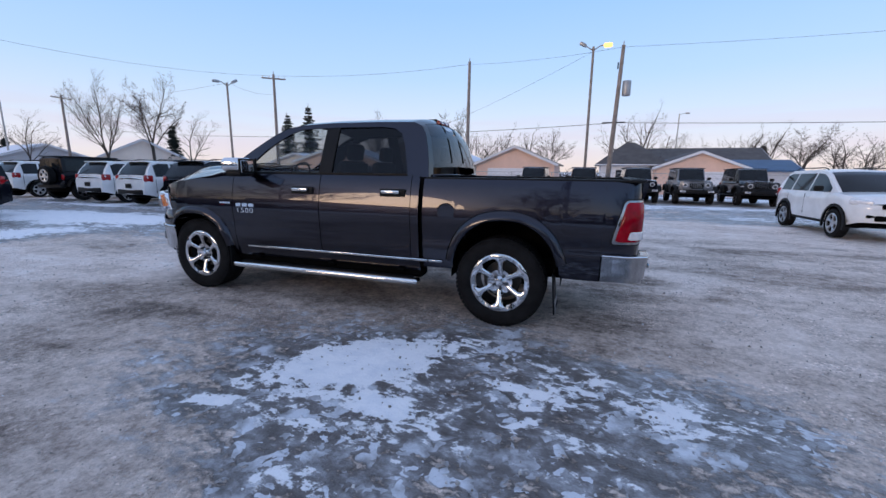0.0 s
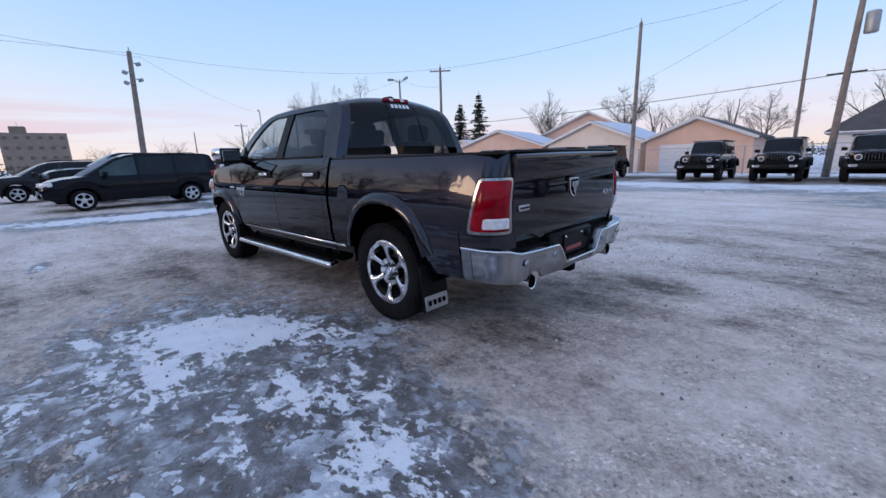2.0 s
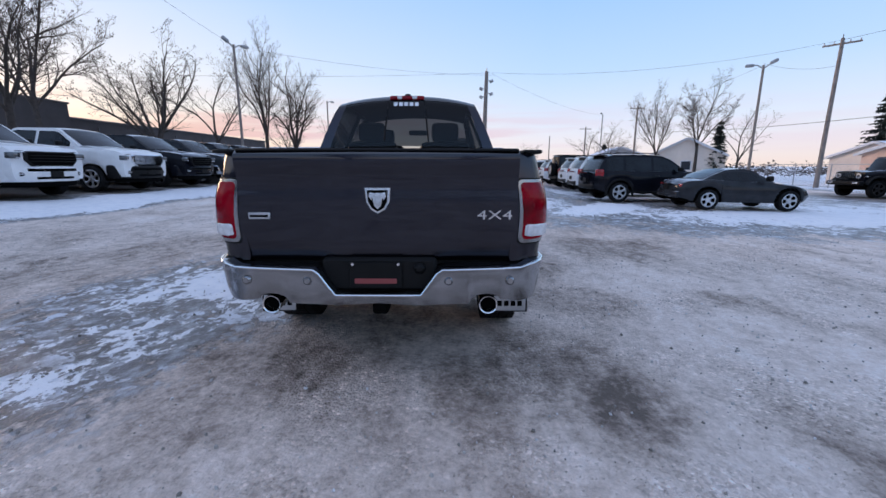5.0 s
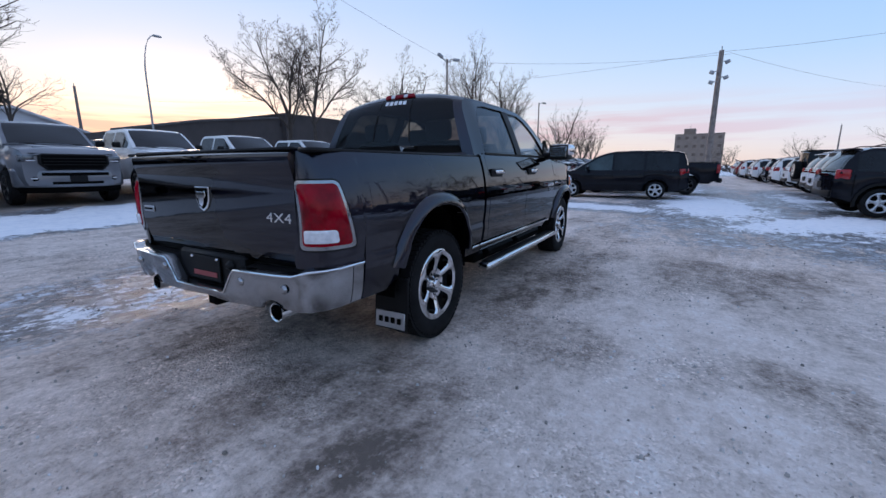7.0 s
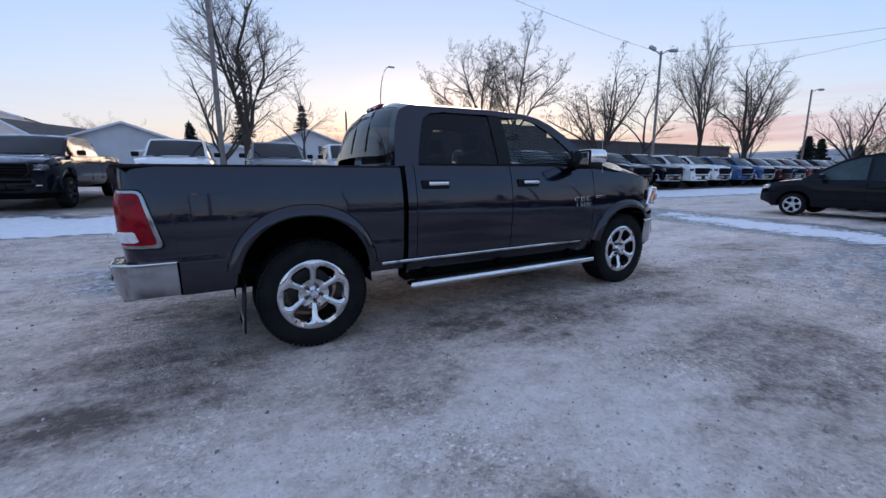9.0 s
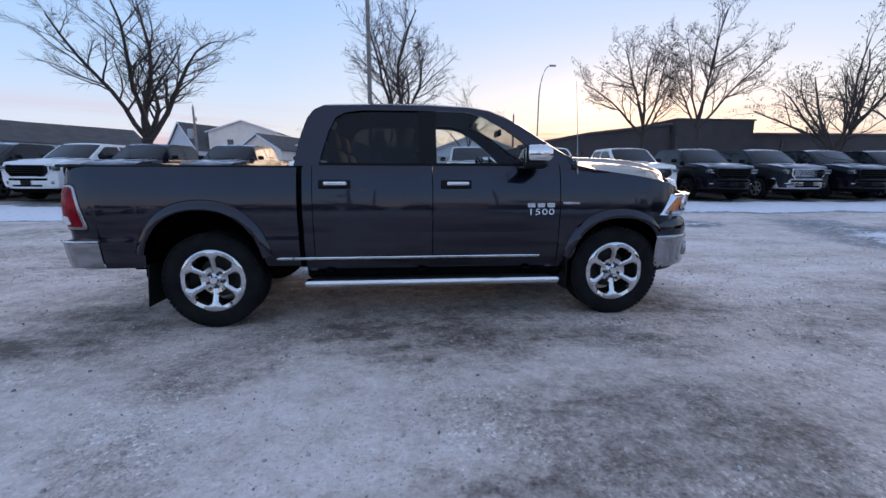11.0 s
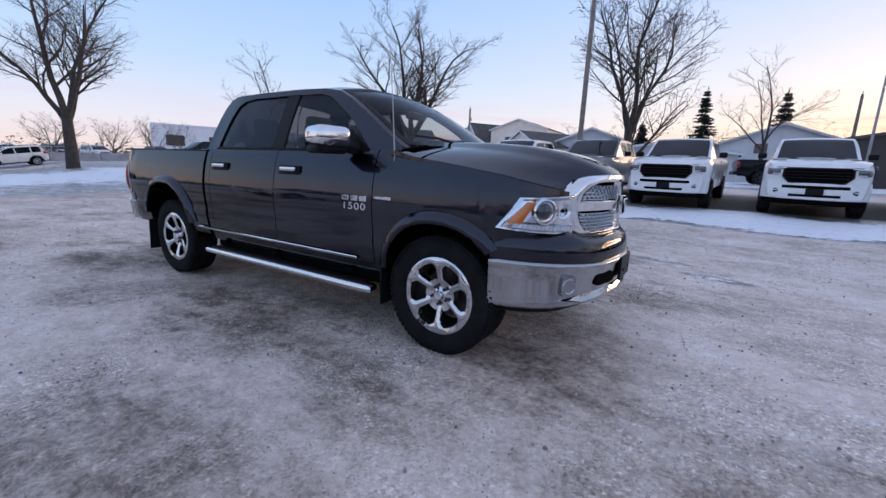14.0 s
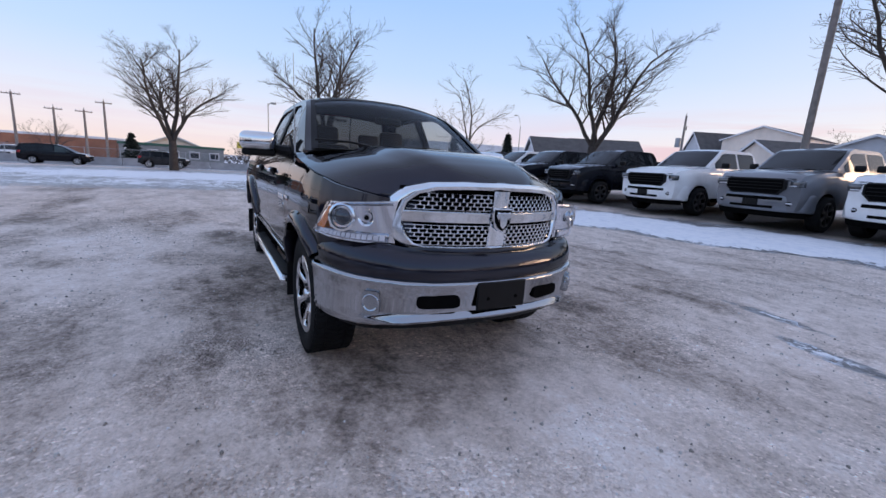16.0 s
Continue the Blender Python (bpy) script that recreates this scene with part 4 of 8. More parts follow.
    P("steering_column", tube([(0.78, 0.38, 1.32), (1.05, 0.38, 1.22)], 0.05, 8), BLACK)
    for x, names in ((0.2, "front_seat"), (-0.62, "rear_seat")):
        for s in (1, -1):
            back = block((0.14, 0.52, 0.62), (x - 0.12, s * 0.38, 1.2), 0.06, Matrix.Rotation(-0.2, 3, "Y"), None, 2)
            block((0.5, 0.54, 0.16), (x + 0.1, s * 0.38, 0.9), 0.06, None, back, 2)
            seat = P(names, back, SEAT, "dark leather seat")
            hr = block((0.1, 0.28, 0.19), (x - 0.2, s * 0.38, 1.6), 0.045, Matrix.Rotation(-0.15, 3, "Y"), None, 2)
            part("headrest", hr, SEAT, seat)
    P("cab_floor", block((2.0, 1.6, 0.3), (0.1, 0, 0.7), 0.02), DARK)
    P("headliner", shell_part(-0.86, 0.62, -0.96, 0.96, -0.03), surface("headliner_cloth", (0.03, 0.029, 0.028), 0.9))
    P("inside_mirror", block((0.03, 0.26, 0.07), (0.86, 0, 1.72), 0.02), BLACK)
    P("cab_back_trim", block((0.03, 1.62, 0.5), (-0.98, 0, 1.1), 0.01), DARK)
    # door furniture, mirrors, badges
    for obs, x0, x1 in ((fd, 0.165, 0.43), (rd, -0.865, -0.6)):
        for door, s in zip(obs, (1, -1)):
            bezel = part("handle_recess", block((x1 - x0, 0.02, 0.075), ((x0 + x1) / 2, s * 0.962, 1.197), 0.025, None, None, 3), BLACK, door)
            part("door_handle", block((x1 - x0 - 0.07, 0.03, 0.035), ((x0 + x1) / 2 + 0.012, s * 0.988, 1.205), 0.012, None, None, 2), CHROME, door, "chrome door handle")
    for s in (1, -1):
        cap = block((0.27, 0.27, 0.14), (0.0, 0, 0), 0.05, None, None, 4)
        for v in cap.verts:
            if v.co.x < 0:
                v.co.x *= 0.55
        head = P("mirror_cap", cap, CHROME, "chrome wing mirror cap")
        head.matrix_local = pose(0.93, s * 1.125, 1.448, 0, 0, 12 * s)
        part("mirror_bezel", block((0.016, 0.25, 0.17), (-0.072, 0, -0.022), 0.006), BLACK, head)
        part("mirror_glass", block((0.008, 0.21, 0.13), (-0.081, 0, -0.022), 0.003), surface("mirror_silver", (0.85, 0.86, 0.88), 0.02, 1.0, 0.02, 4, 40, 0, rough_vary=0.005), head)
        part("mirror_base", block((0.17, 0.25, 0.06), (0.0, 0, -0.088), 0.025, None, None, 2), BLACK, head)
        P("mirror_arm", tube([(0.99, s * 0.885, 1.375), (0.98, s * 0.96, 1.385), (0.95, s * 1.03, 1.4)], [0.055, 0.045, 0.035], 8), BLACK)
        P("sail_panel", slab([(0.94, 1.372), (1.12, 1.372), (0.98, 1.485), (0.94, 1.52)], 0.02, "y", 0.878 if s > 0 else -0.898), BLACK)
        # name plate on the door, number below it
        for k in range(3):
            P("badge_bar", block((0.07, 0.008, 0.04), (1.05 + s * 0.0 + (k - 1) * 0.088, s * 0.984, 1.018), 0.008), CHROME, "raised chrome badge block")
        for k, digit in enumerate("1500"):
            t = lettering("badge_digit", digit, 0.075, CHROME, truck, Matrix.Translation((1.05 - s * (k - 1.5) * 0.062, s * 0.985, 0.958)) @ Euler((radians(90), 0, radians(180 if s > 0 else 0))).to_matrix().to_4x4(), 0.004)
            t.scale = (1.45, 1, 1)
        P("engine_badge", block((0.155, 0.008, 0.022), (1.325, s * 0.986, 1.035), 0.005), CHROME)
        P("engine_badge_stripe", block((0.06, 0.009, 0.006), (1.36, s * 0.986, 1.017), 0.002), RED_LENS)
        # step bar
        bar = block((2.25, 0.115, 0.062), (0.115, s * 0.968, 0.352), 0.029, None, None, 4)
        st = P("step_bar", bar, CHROME, "polished oval step bar")
        part("step_pad", block((2.1, 0.09, 0.012), (0.115, s * 0.95, 0.386), 0.005), BLACK, st)
        part("step_pad_worn", block((2.2, 0.02, 0.045), (0.115, s * 0.91, 0.352), 0.005), BLACK, st)
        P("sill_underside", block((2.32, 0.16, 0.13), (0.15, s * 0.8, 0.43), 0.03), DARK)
        for x in (-0.8, 0.0, 0.95):
            part("bracket", block((0.07, 0.3, 0.03), (x, s * 0.8, 0.4), 0.006, Matrix.Rotation(0.35 * s, 3, "X")), DARK, st)
        # flaps
        P("mud_flap", block((0.012, 0.27, 0.36), (-2.27, s * 0.865, 0.36), 0.004, Matrix.Rotation(0.08, 3, "Y")), BLACK)
        pl = P("flap_plate", block((0.006, 0.24, 0.115), (-2.291, s * 0.865, 0.25), 0.003, Matrix.Rotation(0.08, 3, "Y")), surface("brushed_plate", (0.5, 0.5, 0.52), 0.4, 0.8))
        for k in range(4):
            part("plate_mark", block((0.004, 0.034, 0.04), (-2.297, s * 0.865 + (k - 1.5) * 0.05, 0.25), 0.002, Matrix.Rotation(0.08, 3, "Y")), DARK, pl)
        P("front_flap", block((0.012, 0.2, 0.3), (1.31, s * 0.88, 0.4), 0.004), BLACK)
        P("exhaust_tip", lathe([(0.04, 0.3), (0.05, 0.06), (0.055, 0.012), (0.053, 0.0), (0.046, 0.004), (0.044, 0.1)], 24, "x", at=(-2.985, s * 0.625, 0.478)), CHROME, "polished exhaust tip")
        P("exhaust_bore", lathe([(0, 0), (0.0445, 0)], 20, "x", at=(-2.93, s * 0.625, 0.478)), DARK)
    P("fuel_door", lathe([(0, 0.006), (0.078, 0.006), (0.084, 0.0), (0.084, -0.02)], 36, "y", at=(-1.275, 0.977, 1.03)), PAINT)
    P("fuel_door_seam", lathe([(0.085, 0.002), (0.09, 0.002), (0.09, -0.02)], 36, "y", at=(-1.275, 0.977, 1.03)), DARK)
    P("aerial", tube([(1.385, -0.925, 1.27), (1.385, -0.925, 1.31), (1.36, -0.925, 1.7), (1.33, -0.925, 2.07)], [0.011, 0.006, 0.003, 0.002], 6), STEEL)
    # bed: cover, rails
    P("bed_cover", sheet([[(x, y, 1.325 + 0.012 * (1 - (y / 0.8) ** 2)) for y in np.linspace(-0.84, 0.84, 9)] for x in np.linspace(-2.88, -1.06, 9)]), surface("cover_vinyl", (0.022, 0.022, 0.024), 0.6, 0, 0.3, 6, 200, 0.3, 0.001))
    for s in (1, -1):
        P("bed_rail", block((1.88, 0.1, 0.022), (-1.985, s * 0.86, 1.34), 0.008), BLACK)
    P("bed_front", block((0.05, 1.7, 0.75), (-1.06, 0, 0.96), 0.01), PAINT)
    # tailgate
    rows = []
    for z, out in ((0.725, 0.03), (0.755, 0.01), (0.85, 0.001), (1.0, -0.003), (1.12, -0.004), (1.2, -0.004), (1.225, -0.01), (1.26, -0.022), (1.3, -0.028), (1.325, -0.024), (1.342, 0.004), (1.344, 0.06)):
        rows.append([(-2.93 + out - 0.012 * (1 - (y / 0.78) ** 2), y, z) for y in np.linspace(-0.782, 0.782, 17)])
    P("tailgate", thicken(sheet(rows, flip=True), (0.04, 0, 0)), PAINT)
    gate_lip = P("tailgate_cap", block((0.06, 1.56, 0.02), (-2.905, 0, 1.347), 0.008), BLACK)
    shield = [(-0.072, 0.07), (0.072, 0.07), (0.066, -0.01), (0.04, -0.055), (0, -0.078), (-0.04, -0.055), (-0.066, -0.01)]
    em = P("tailgate_emblem", slab([(y, z + 1.075) for y, z in shield], -0.016, "x", -2.94, None, 0.004), CHROME, "chrome shield emblem")
    part("emblem_field", slab([(y * 0.8, z * 0.8 + 1.075) for y, z in shield], -0.004, "x", -2.9545), DARK, em)
    horned = [(-0.05, 0.022), (-0.042, 0.046), (-0.015, 0.038), (0, 0.044), (0.015, 0.038), (0.042, 0.046), (0.05, 0.022), (0.034, 0.0), (0.028, 0.014), (0.02, -0.03), (0, -0.05), (-0.02, -0.03), (-0.028, 0.014), (-0.034, 0.0)]
    part("emblem_shape", slab([(y, z + 1.075) for y, z in horned], -0.008, "x", -2.957, None, 0.002), CHROME, em)
    for k, letter in enumerate("4X4"):
        lettering("drive_badge", letter, 0.085, CHROME, truck, Matrix.Translation((-2.935, -0.655 - (k - 1) * 0.072, 0.99)) @ Euler((radians(90), 0, radians(-90))).to_matrix().to_4x4(), 0.005).scale = (1.35, 0.85, 1)
    P("trim_badge", block((0.01, 0.125, 0.04), (-2.941, 0.67, 0.985), 0.006), SILVER)
    P("trim_badge_line", block((0.004, 0.1, 0.012), (-2.947, 0.67, 0.985), 0.001), DARK)
    # tail lamps wrap the corner
    def corner_point(z, f, lift):
        """A point on the bed corner: f runs from the front edge of the lamp (0) to the tailgate (1)."""
        x_front = interp([(0.8, -2.675), (1.21, -2.78)], z)
        curve = [Vector((x, side_y(x, z), z)) for x in np.linspace(x_front, -2.928, 25)]
        run = [0.0]
        for a, b in zip(curve, curve[1:]):
            run.append(run[-1] + (b - a).length)
        d = min(max(f, 0.0), 1.0) * run[-1]
        k = min(i for i in range(1, 25) if run[i] >= d - 1e-9)
        t = (d - run[k - 1]) / (run[k] - run[k - 1])
        tan = (curve[min(24, k + 1)] - curve[max(0, k - 2)]).normalized()
        return curve[k - 1].lerp(curve[k], t) + Vector((tan.y, -tan.x, 0)) * lift, run[-1]

    def corner_patch(s, f0, f1, z0, z1, radius, lift, dome, nu=14, nv=14):
        rows = []
        for j in range(nv + 1):
            q = 0.5 - 0.5 * math.cos(math.pi * j / nv)
            z = z0 + (z1 - z0) * q
            length = corner_point(z, 0.5, 0)[1]
            near = max(0.0, radius - min(z - z0, z1 - z))
            cut = (radius - math.sqrt(max(0.0, radius ** 2 - near ** 2))) / length
            row = []
            for i in range(nu + 1):
                g = i / nu
                f = f0 + cut + (f1 - f0 - 2 * cut) * g
                p, _ = corner_point(z, f, lift + dome * (1 - (2 * g - 1) ** 4) * (1 - (2 * q - 1) ** 4))
                row.append((p.x, s * p.y, p.z))
            rows.append(row)
        bm = sheet(rows, flip=s > 0)
        return thicken(bm, (0.03, -s * 0.03, 0))
    for s in (1, -1):
        P("lamp_gasket", corner_patch(s, -0.0, 1.0, 0.822, 1.198, 0.035, 0.002, 0.0), BLACK)
        P("lamp_surround", corner_patch(s, 0.035, 0.985, 0.832, 1.19, 0.03, 0.006, 0.004), DULL_CHROME)
        P("tail_lens", corner_patch(s, 0.1, 0.93, 0.852, 1.174, 0.025, 0.008, 0.016), RED_LENS, "red tail lamp lens")
        P("reverse_lens", corner_patch(s, 0.38, 0.86, 0.872, 0.94, 0.012, 0.027, 0.004, 8, 8), WHITE_LENS, "clear reversing lens")
    # rear bumper
    plan = [(-2.638, 0.952), (-2.72, 0.953), (-2.82, 0.948), (-2.9, 0.922), (-2.965, 0.87), (-2.995, 0.8), (-3.01, 0.7), (-3.02, 0.5), (-3.022, 0.36), (-3.022, 0.33), (-3.022, 0.27), (-3.022, 0.24), (-3.024, 0.12), (-3.024, 0)]
    plan = sorted(set(plan) | {(interp([(0.5, -3.02), (0.7, -3.01)], y), y) for y in (0.515, 0.53, 0.55, 0.58, 0.61, 0.64, 0.67, 0.69)}, key=lambda p: (-p[1], -p[0]))
    plan = plan + [(x, -y) for x, y in plan[-2::-1]]

    def rb(y, x):
        a = abs(y)
        t = interp([(0.24, 0.555), (0.345, 0.7), (0.8, 0.712), (0.87, 0.735)], a)
        b = interp([(0.0, 0.49), (0.24, 0.475), (0.5, 0.485), (0.95, 0.5)], a)
        return t, b + 0.055 * math.sqrt(max(0.0, 1 - ((a - 0.61) / 0.095) ** 2))
    rows = []
    for i, (x, y) in enumerate(plan):
        t, b = rb(y, x)
        nxt, prv = plan[min(i + 1, len(plan) - 1)], plan[max(i - 1, 0)]
        d = Vector((nxt[0] - prv[0], nxt[1] - prv[1], 0)).normalized()
        o = Vector((d.y, -d.x, 0))
        o = -o if o.dot(Vector((x + 2.3, y, 0))) < 0 else o
        row = []
        for f, out in ((0, -0.05), (0.02, -0.026), (0.3, -0.008), (0.7, 0.004), (0.9, 0.008), (0.955, 0.014), (1.0, 0.004), (1.01, -0.05)):
            row.append(Vector((x, y, b + (t - b) * f)) + o * out)
        rows.append(row)
    bmp = P("rear_bumper", sheet(rows, flip=True), DULL_CHROME, "chrome rear bumper with road film")
    P("bumper_step", sheet([[(x + 0.01, y, rb(y, x)[0] - 0.006), (max(x, -2.9) if abs(y) < 0.9 else x, y * (0.98 if abs(y) > 0.9 else 1), rb(y, x)[0] - 0.004 + 0.01)] for x, y in plan[1:-1]]), BLACK)
    P("plate_recess", block((0.1, 0.66, 0.2), (-2.91, 0, 0.65), 0.02), BLACK)
    P("plate_recess_back", block((0.03, 1.5, 0.24), (-2.87, 0, 0.66), 0.01), BLACK)
    plate = P("rear_plate", block((0.008, 0.30, 0.15), (-2.972, 0.02, 0.65), 0.003), BLACK, "dark temporary plate with red marks")
    part("plate_mark", block((0.004, 0.24, 0.03), (-2.978, 0.02, 0.617), 0.001), surface("dull_red", (0.3, 0.06, 0.06), 0.5), plate)
    for yy in (0.15, -0.11):
        part("plate_screw", lathe([(0, -0.006), (0.008, -0.006), (0.01, 0)], 10, "x", at=(-2.976, yy, 0.715)), CHROME, plate)
    P("trailer_socket", block((0.05, 0.07, 0.06), (-2.965, -0.23, 0.69), 0.02), BLACK)
    P("hitch_receiver", block((0.22, 0.09, 0.085), (-2.86, 0, 0.455), 0.012), DARK)
    P("hitch_bar", tube([(-2.78, -0.5, 0.47), (-2.78, 0.5, 0.47)], 0.035), DARK)
    for yy in (0.74, 0.395, -0.395, -0.74):
        xx = -3.012 if abs(yy) < 0.5 else -3.0
        P("parking_sensor", lathe([(0.0, -0.014), (0.016, -0.014), (0.02, -0.008), (0.026, 0.0)], 18, "x", at=(xx - 0.012, yy, 0.632)), DULL_CHROME)
    lip = [Vector((x - (0.012 if abs(y) < 0.9 else 0), y * (1.012 if abs(y) > 0.86 else 1), rb(y, x)[0] - 0.006)) for x, y in plan[1:-1]]
    P("bumper_lip", tube(lip, 0.007, 6), CHROME, "bright chrome upper lip")
    # front fascia, bumper
    plan = [(2.16, 0.947), (2.24, 0.931), (2.32, 0.91), (2.43, 0.865), (2.53, 0.8), (2.61, 0.71), (2.68, 0.58), (2.73, 0.42), (2.765, 0.25), (2.782, 0.1), (2.785, 0)]
    plan = plan + [(x, -y) for x, y in plan[-2::-1]]

    def sweep(profile, top, bottom, shift=0.0):
        rows = []
        for i, (x, y) in enumerate(plan):
            nxt, prv = plan[min(i + 1, len(plan) - 1)], plan[max(i - 1, 0)]
            d = Vector((nxt[0] - prv[0], nxt[1] - prv[1], 0)).normalized()
            o = Vector((-d.y, d.x, 0))
            t, b = top(abs(y)), bottom(abs(y))
            shape = profile(abs(y)) if callable(profile) else profile
            rows.append([Vector((x, y, b + (t - b) * f)) + o * (out + shift) for f, out in shape])
        return sheet(rows)

    def bumper_shape(a):
        ledge = smooth(0.78, 0.6, a)
        return ((0, -0.05), (0.0, -0.016), (0.03, -0.004 + 0.012 * ledge), (0.08, 0.0 + 0.014 * ledge), (0.16, 0.0 + 0.002 * ledge), (0.22, 0.0 - 0.012 * ledge), (0.3, -0.012 * ledge),
                (0.6, 0.004), (0.85, 0.012), (0.9, 0.018), (0.94, 0.018), (0.975, 0.012), (1.0, -0.002), (1.0, -0.06))

    def fascia_shape(a):
        k = smooth(0.7, 0.5, a)
        return ((0, -0.03), (0.04, -0.006), (0.2, 0.002), (0.45, 0.002 - 0.004 * k), (0.7, -0.012 - 0.006 * k), (0.86, -0.034 - 0.02 * k), (0.94, -0.055 - 0.03 * k), (1.0, -0.075 - 0.035 * k))
    top = lambda a: interp([(0.0, 0.705), (0.5, 0.702), (0.62, 0.715), (0.94, 0.735)], a)
    bot = lambda a: interp([(0.0, 0.475), (0.3, 0.472), (0.6, 0.45), (0.94, 0.425)], a)
    fb = P("front_bumper", sweep(bumper_shape, top, bot), BUMPER_CHROME, "chrome front bumper")
    P("front_fascia", sweep(fascia_shape, lambda a: interp([(0.0, 0.872), (0.55, 0.872), (0.7, 0.9), (0.94, 0.912)], a), lambda a: top(a) - 0.01), PAINT)
    P("air_dam", sweep(((0, -0.09), (0.5, -0.06), (1.0, -0.05)), lambda a: bot(a) + 0.01, lambda a: interp([(0, 0.415), (0.6, 0.4), (0.94, 0.375)], a)), BLACK)
    P("bumper_back", block((0.1, 1.0, 0.2), (2.52, 0, 0.6), 0.02), DARK)
    fp = P("front_plate_mount", block((0.02, 0.345, 0.165), (2.795, 0.0, 0.615), 0.006), BLACK, "empty black plate holder")
    for yy in (-0.1, 0.1):
        part("plate_screw", lathe([(0, 0.006), (0.009, 0.006), (0.011, 0)], 10, "x", at=(2.805, yy, 0.60)), DARK, fp)
    for s in (1, -1):
        hk = P("tow_hook_recess", slab([(s * (0.385 + 0.125 * math.copysign(abs(math.cos(a)) ** 0.45, math.cos(a))), 0.588 + 0.038 * math.copysign(abs(math.sin(a)) ** 0.5, math.sin(a))) for a in np.linspace(0, 2 * math.pi, 33)[:-1]], 0.03, "x", 0.0), DARK)
        hk.matrix_local = Matrix.Translation((2.716, s * 0.385, 0)) @ Matrix.Rotation(radians(14.5 * s), 4, "Z") @ Matrix.Translation((0, -s * 0.385, 0))
        P("tow_hook", tube([(2.62, s * 0.34, 0.595), (2.705, s * 0.35, 0.585), (2.71, s * 0.41, 0.58), (2.66, s * 0.45, 0.585)], 0.014, 8), BLACK)
        fog = P("fog_lamp", lathe([(0.0, -0.012), (0.03, -0.004), (0.04, 0.006), (0.046, 0.008), (0.05, 0.004), (0.052, -0.02)], 24, "x"), REFLECTOR, "round fog lamp")
        fog.matrix_local = pose(2.605, s * 0.742, 0.58, 0, 0, 38 * s)
        part("fog_recess", slab([(0.05 * math.copysign(abs(math.cos(a)) ** 0.4, math.cos(a)), 0.066 * math.copysign(abs(math.sin(a)) ** 0.4, math.sin(a))) for a in np.linspace(0, 2 * math.pi, 25)[:-1]], 0.03, "x", -0.026), DULL_CHROME, fog)
        # head lamps
        push = lambda u, v: Vector((0.07 * 4 * u * (1 - u) * 0.8, s * 0.075 * 4 * u * (1 - u), 0))
        cs = [(2.20, s * 0.945, 0.925), (2.545, s * 0.6, 0.89), (2.565, s * 0.59, 1.128), (2.33, s * 0.895, 1.105)]
        for nm, m, sh, li in (("lamp_bezel", CHROME, -0.02, 0.006), ("lamp_housing", REFLECTOR, 0.03, 0.010), ("lamp_lens", CLEAR, 0.0, 0.03)):
            bm = lamp_patch(*[Vector(c) for c in cs], push, 14, 8, sh, li)
            if nm == "lamp_housing":
                bm.free()
                steps = ((0.03, 0.016), (0.22, 0.018), (0.25, 0.012), (0.29, -0.012), (0.5, -0.022), (0.8, -0.018), (0.9, 0.004), (0.97, 0.014))
                bm = sheet([[(1 - u) * (1 - v) * Vector(cs[0]) + u * (1 - v) * Vector(cs[1]) + u * v * Vector(cs[2]) + (1 - u) * v * Vector(cs[3]) + push(u, v)
                             + Vector(push(0.5, 0.5)).normalized() * l2 for v, l2 in steps] for u in np.linspace(0.03, 0.97, 30)])
            if s > 0:
                bmesh.ops.reverse_faces(bm, faces=bm.faces)
            thicken(bm, (-0.03, -s * 0.02, 0))
            ob = P(nm, bm, m, "clear head lamp lens" if nm == "lamp_lens" else "")
            ob.visible_shadow = nm != "lamp_lens"

        def on_lamp(u, v, li):
            p = (1 - u) * (1 - v) * Vector(cs[0]) + u * (1 - v) * Vector(cs[1]) + u * v * Vector(cs[2]) + (1 - u) * v * Vector(cs[3])
            return p + push(u, v) + Vector(push(0.5, 0.5)).normalized() * li

        def lamp_bit(u0, u1, v0, v1, li, m, nm, label=""):
            bm = sheet([[on_lamp(u0 + (u1 - u0) * i / 6, v0 + (v1 - v0) * j / 3, li) for j in range(4)] for i in range(7)])
            if s > 0:
                bmesh.ops.reverse_faces(bm, faces=bm.faces)
            P(nm, thicken(bm, (-0.02, -s * 0.015, 0)), m, label)
        bm = sheet([[on_lamp(0.04 + 0.17 * i / 4 + 0.08 * (j / 4) * (1 - i / 4), 0.2 + 0.68 * j / 4, 0.026) for j in range(5)] for i in range(5)])
        if s > 0:
            bmesh.ops.reverse_faces(bm, faces=bm.faces)
        P("indicator", thicken(bm, (-0.02, -s * 0.015, 0)), AMBER, "amber indicator")
        for k in range(14):
            lamp_bit(0.14 + 0.058 * k, 0.187 + 0.058 * k, 0.07, 0.2, 0.022, WHITE_LENS, "running_light")
        for k in range(3):
            lamp_bit(0.6 + 0.11 * k, 0.685 + 0.11 * k, 0.34 + 0.02 * k, 0.82, -0.004 + 0.004 * k, CHROME, "reflector_facet")
        c0 = on_lamp(0.42, 0.6, 0.012)
        way = Vector((0.75, s * 0.62, 0.05)).normalized()
        rot = way.to_track_quat("Y", "Z").to_matrix().to_4x4()
        ring = P("projector_ring", lathe([(0.075, -0.02), (0.078, 0.012), (0.066, 0.016), (0.058, 0.004), (0.0, 0.0)], 32), CHROME)
        ring.matrix_local = Matrix.Translation(c0) @ rot
        pr = P("projector", lathe([(0.0, 0.024), (0.025, 0.02), (0.045, 0.008), (0.052, -0.01)], 28), surface("projector_glass", (0.03, 0.035, 0.045), 0.03, 0.2, 0.1, 8, 30, 0, coat=1.0))
        pr.matrix_local = Matrix.Translation(c0) @ rot
        c1 = on_lamp(0.72, 0.62, 0.01)
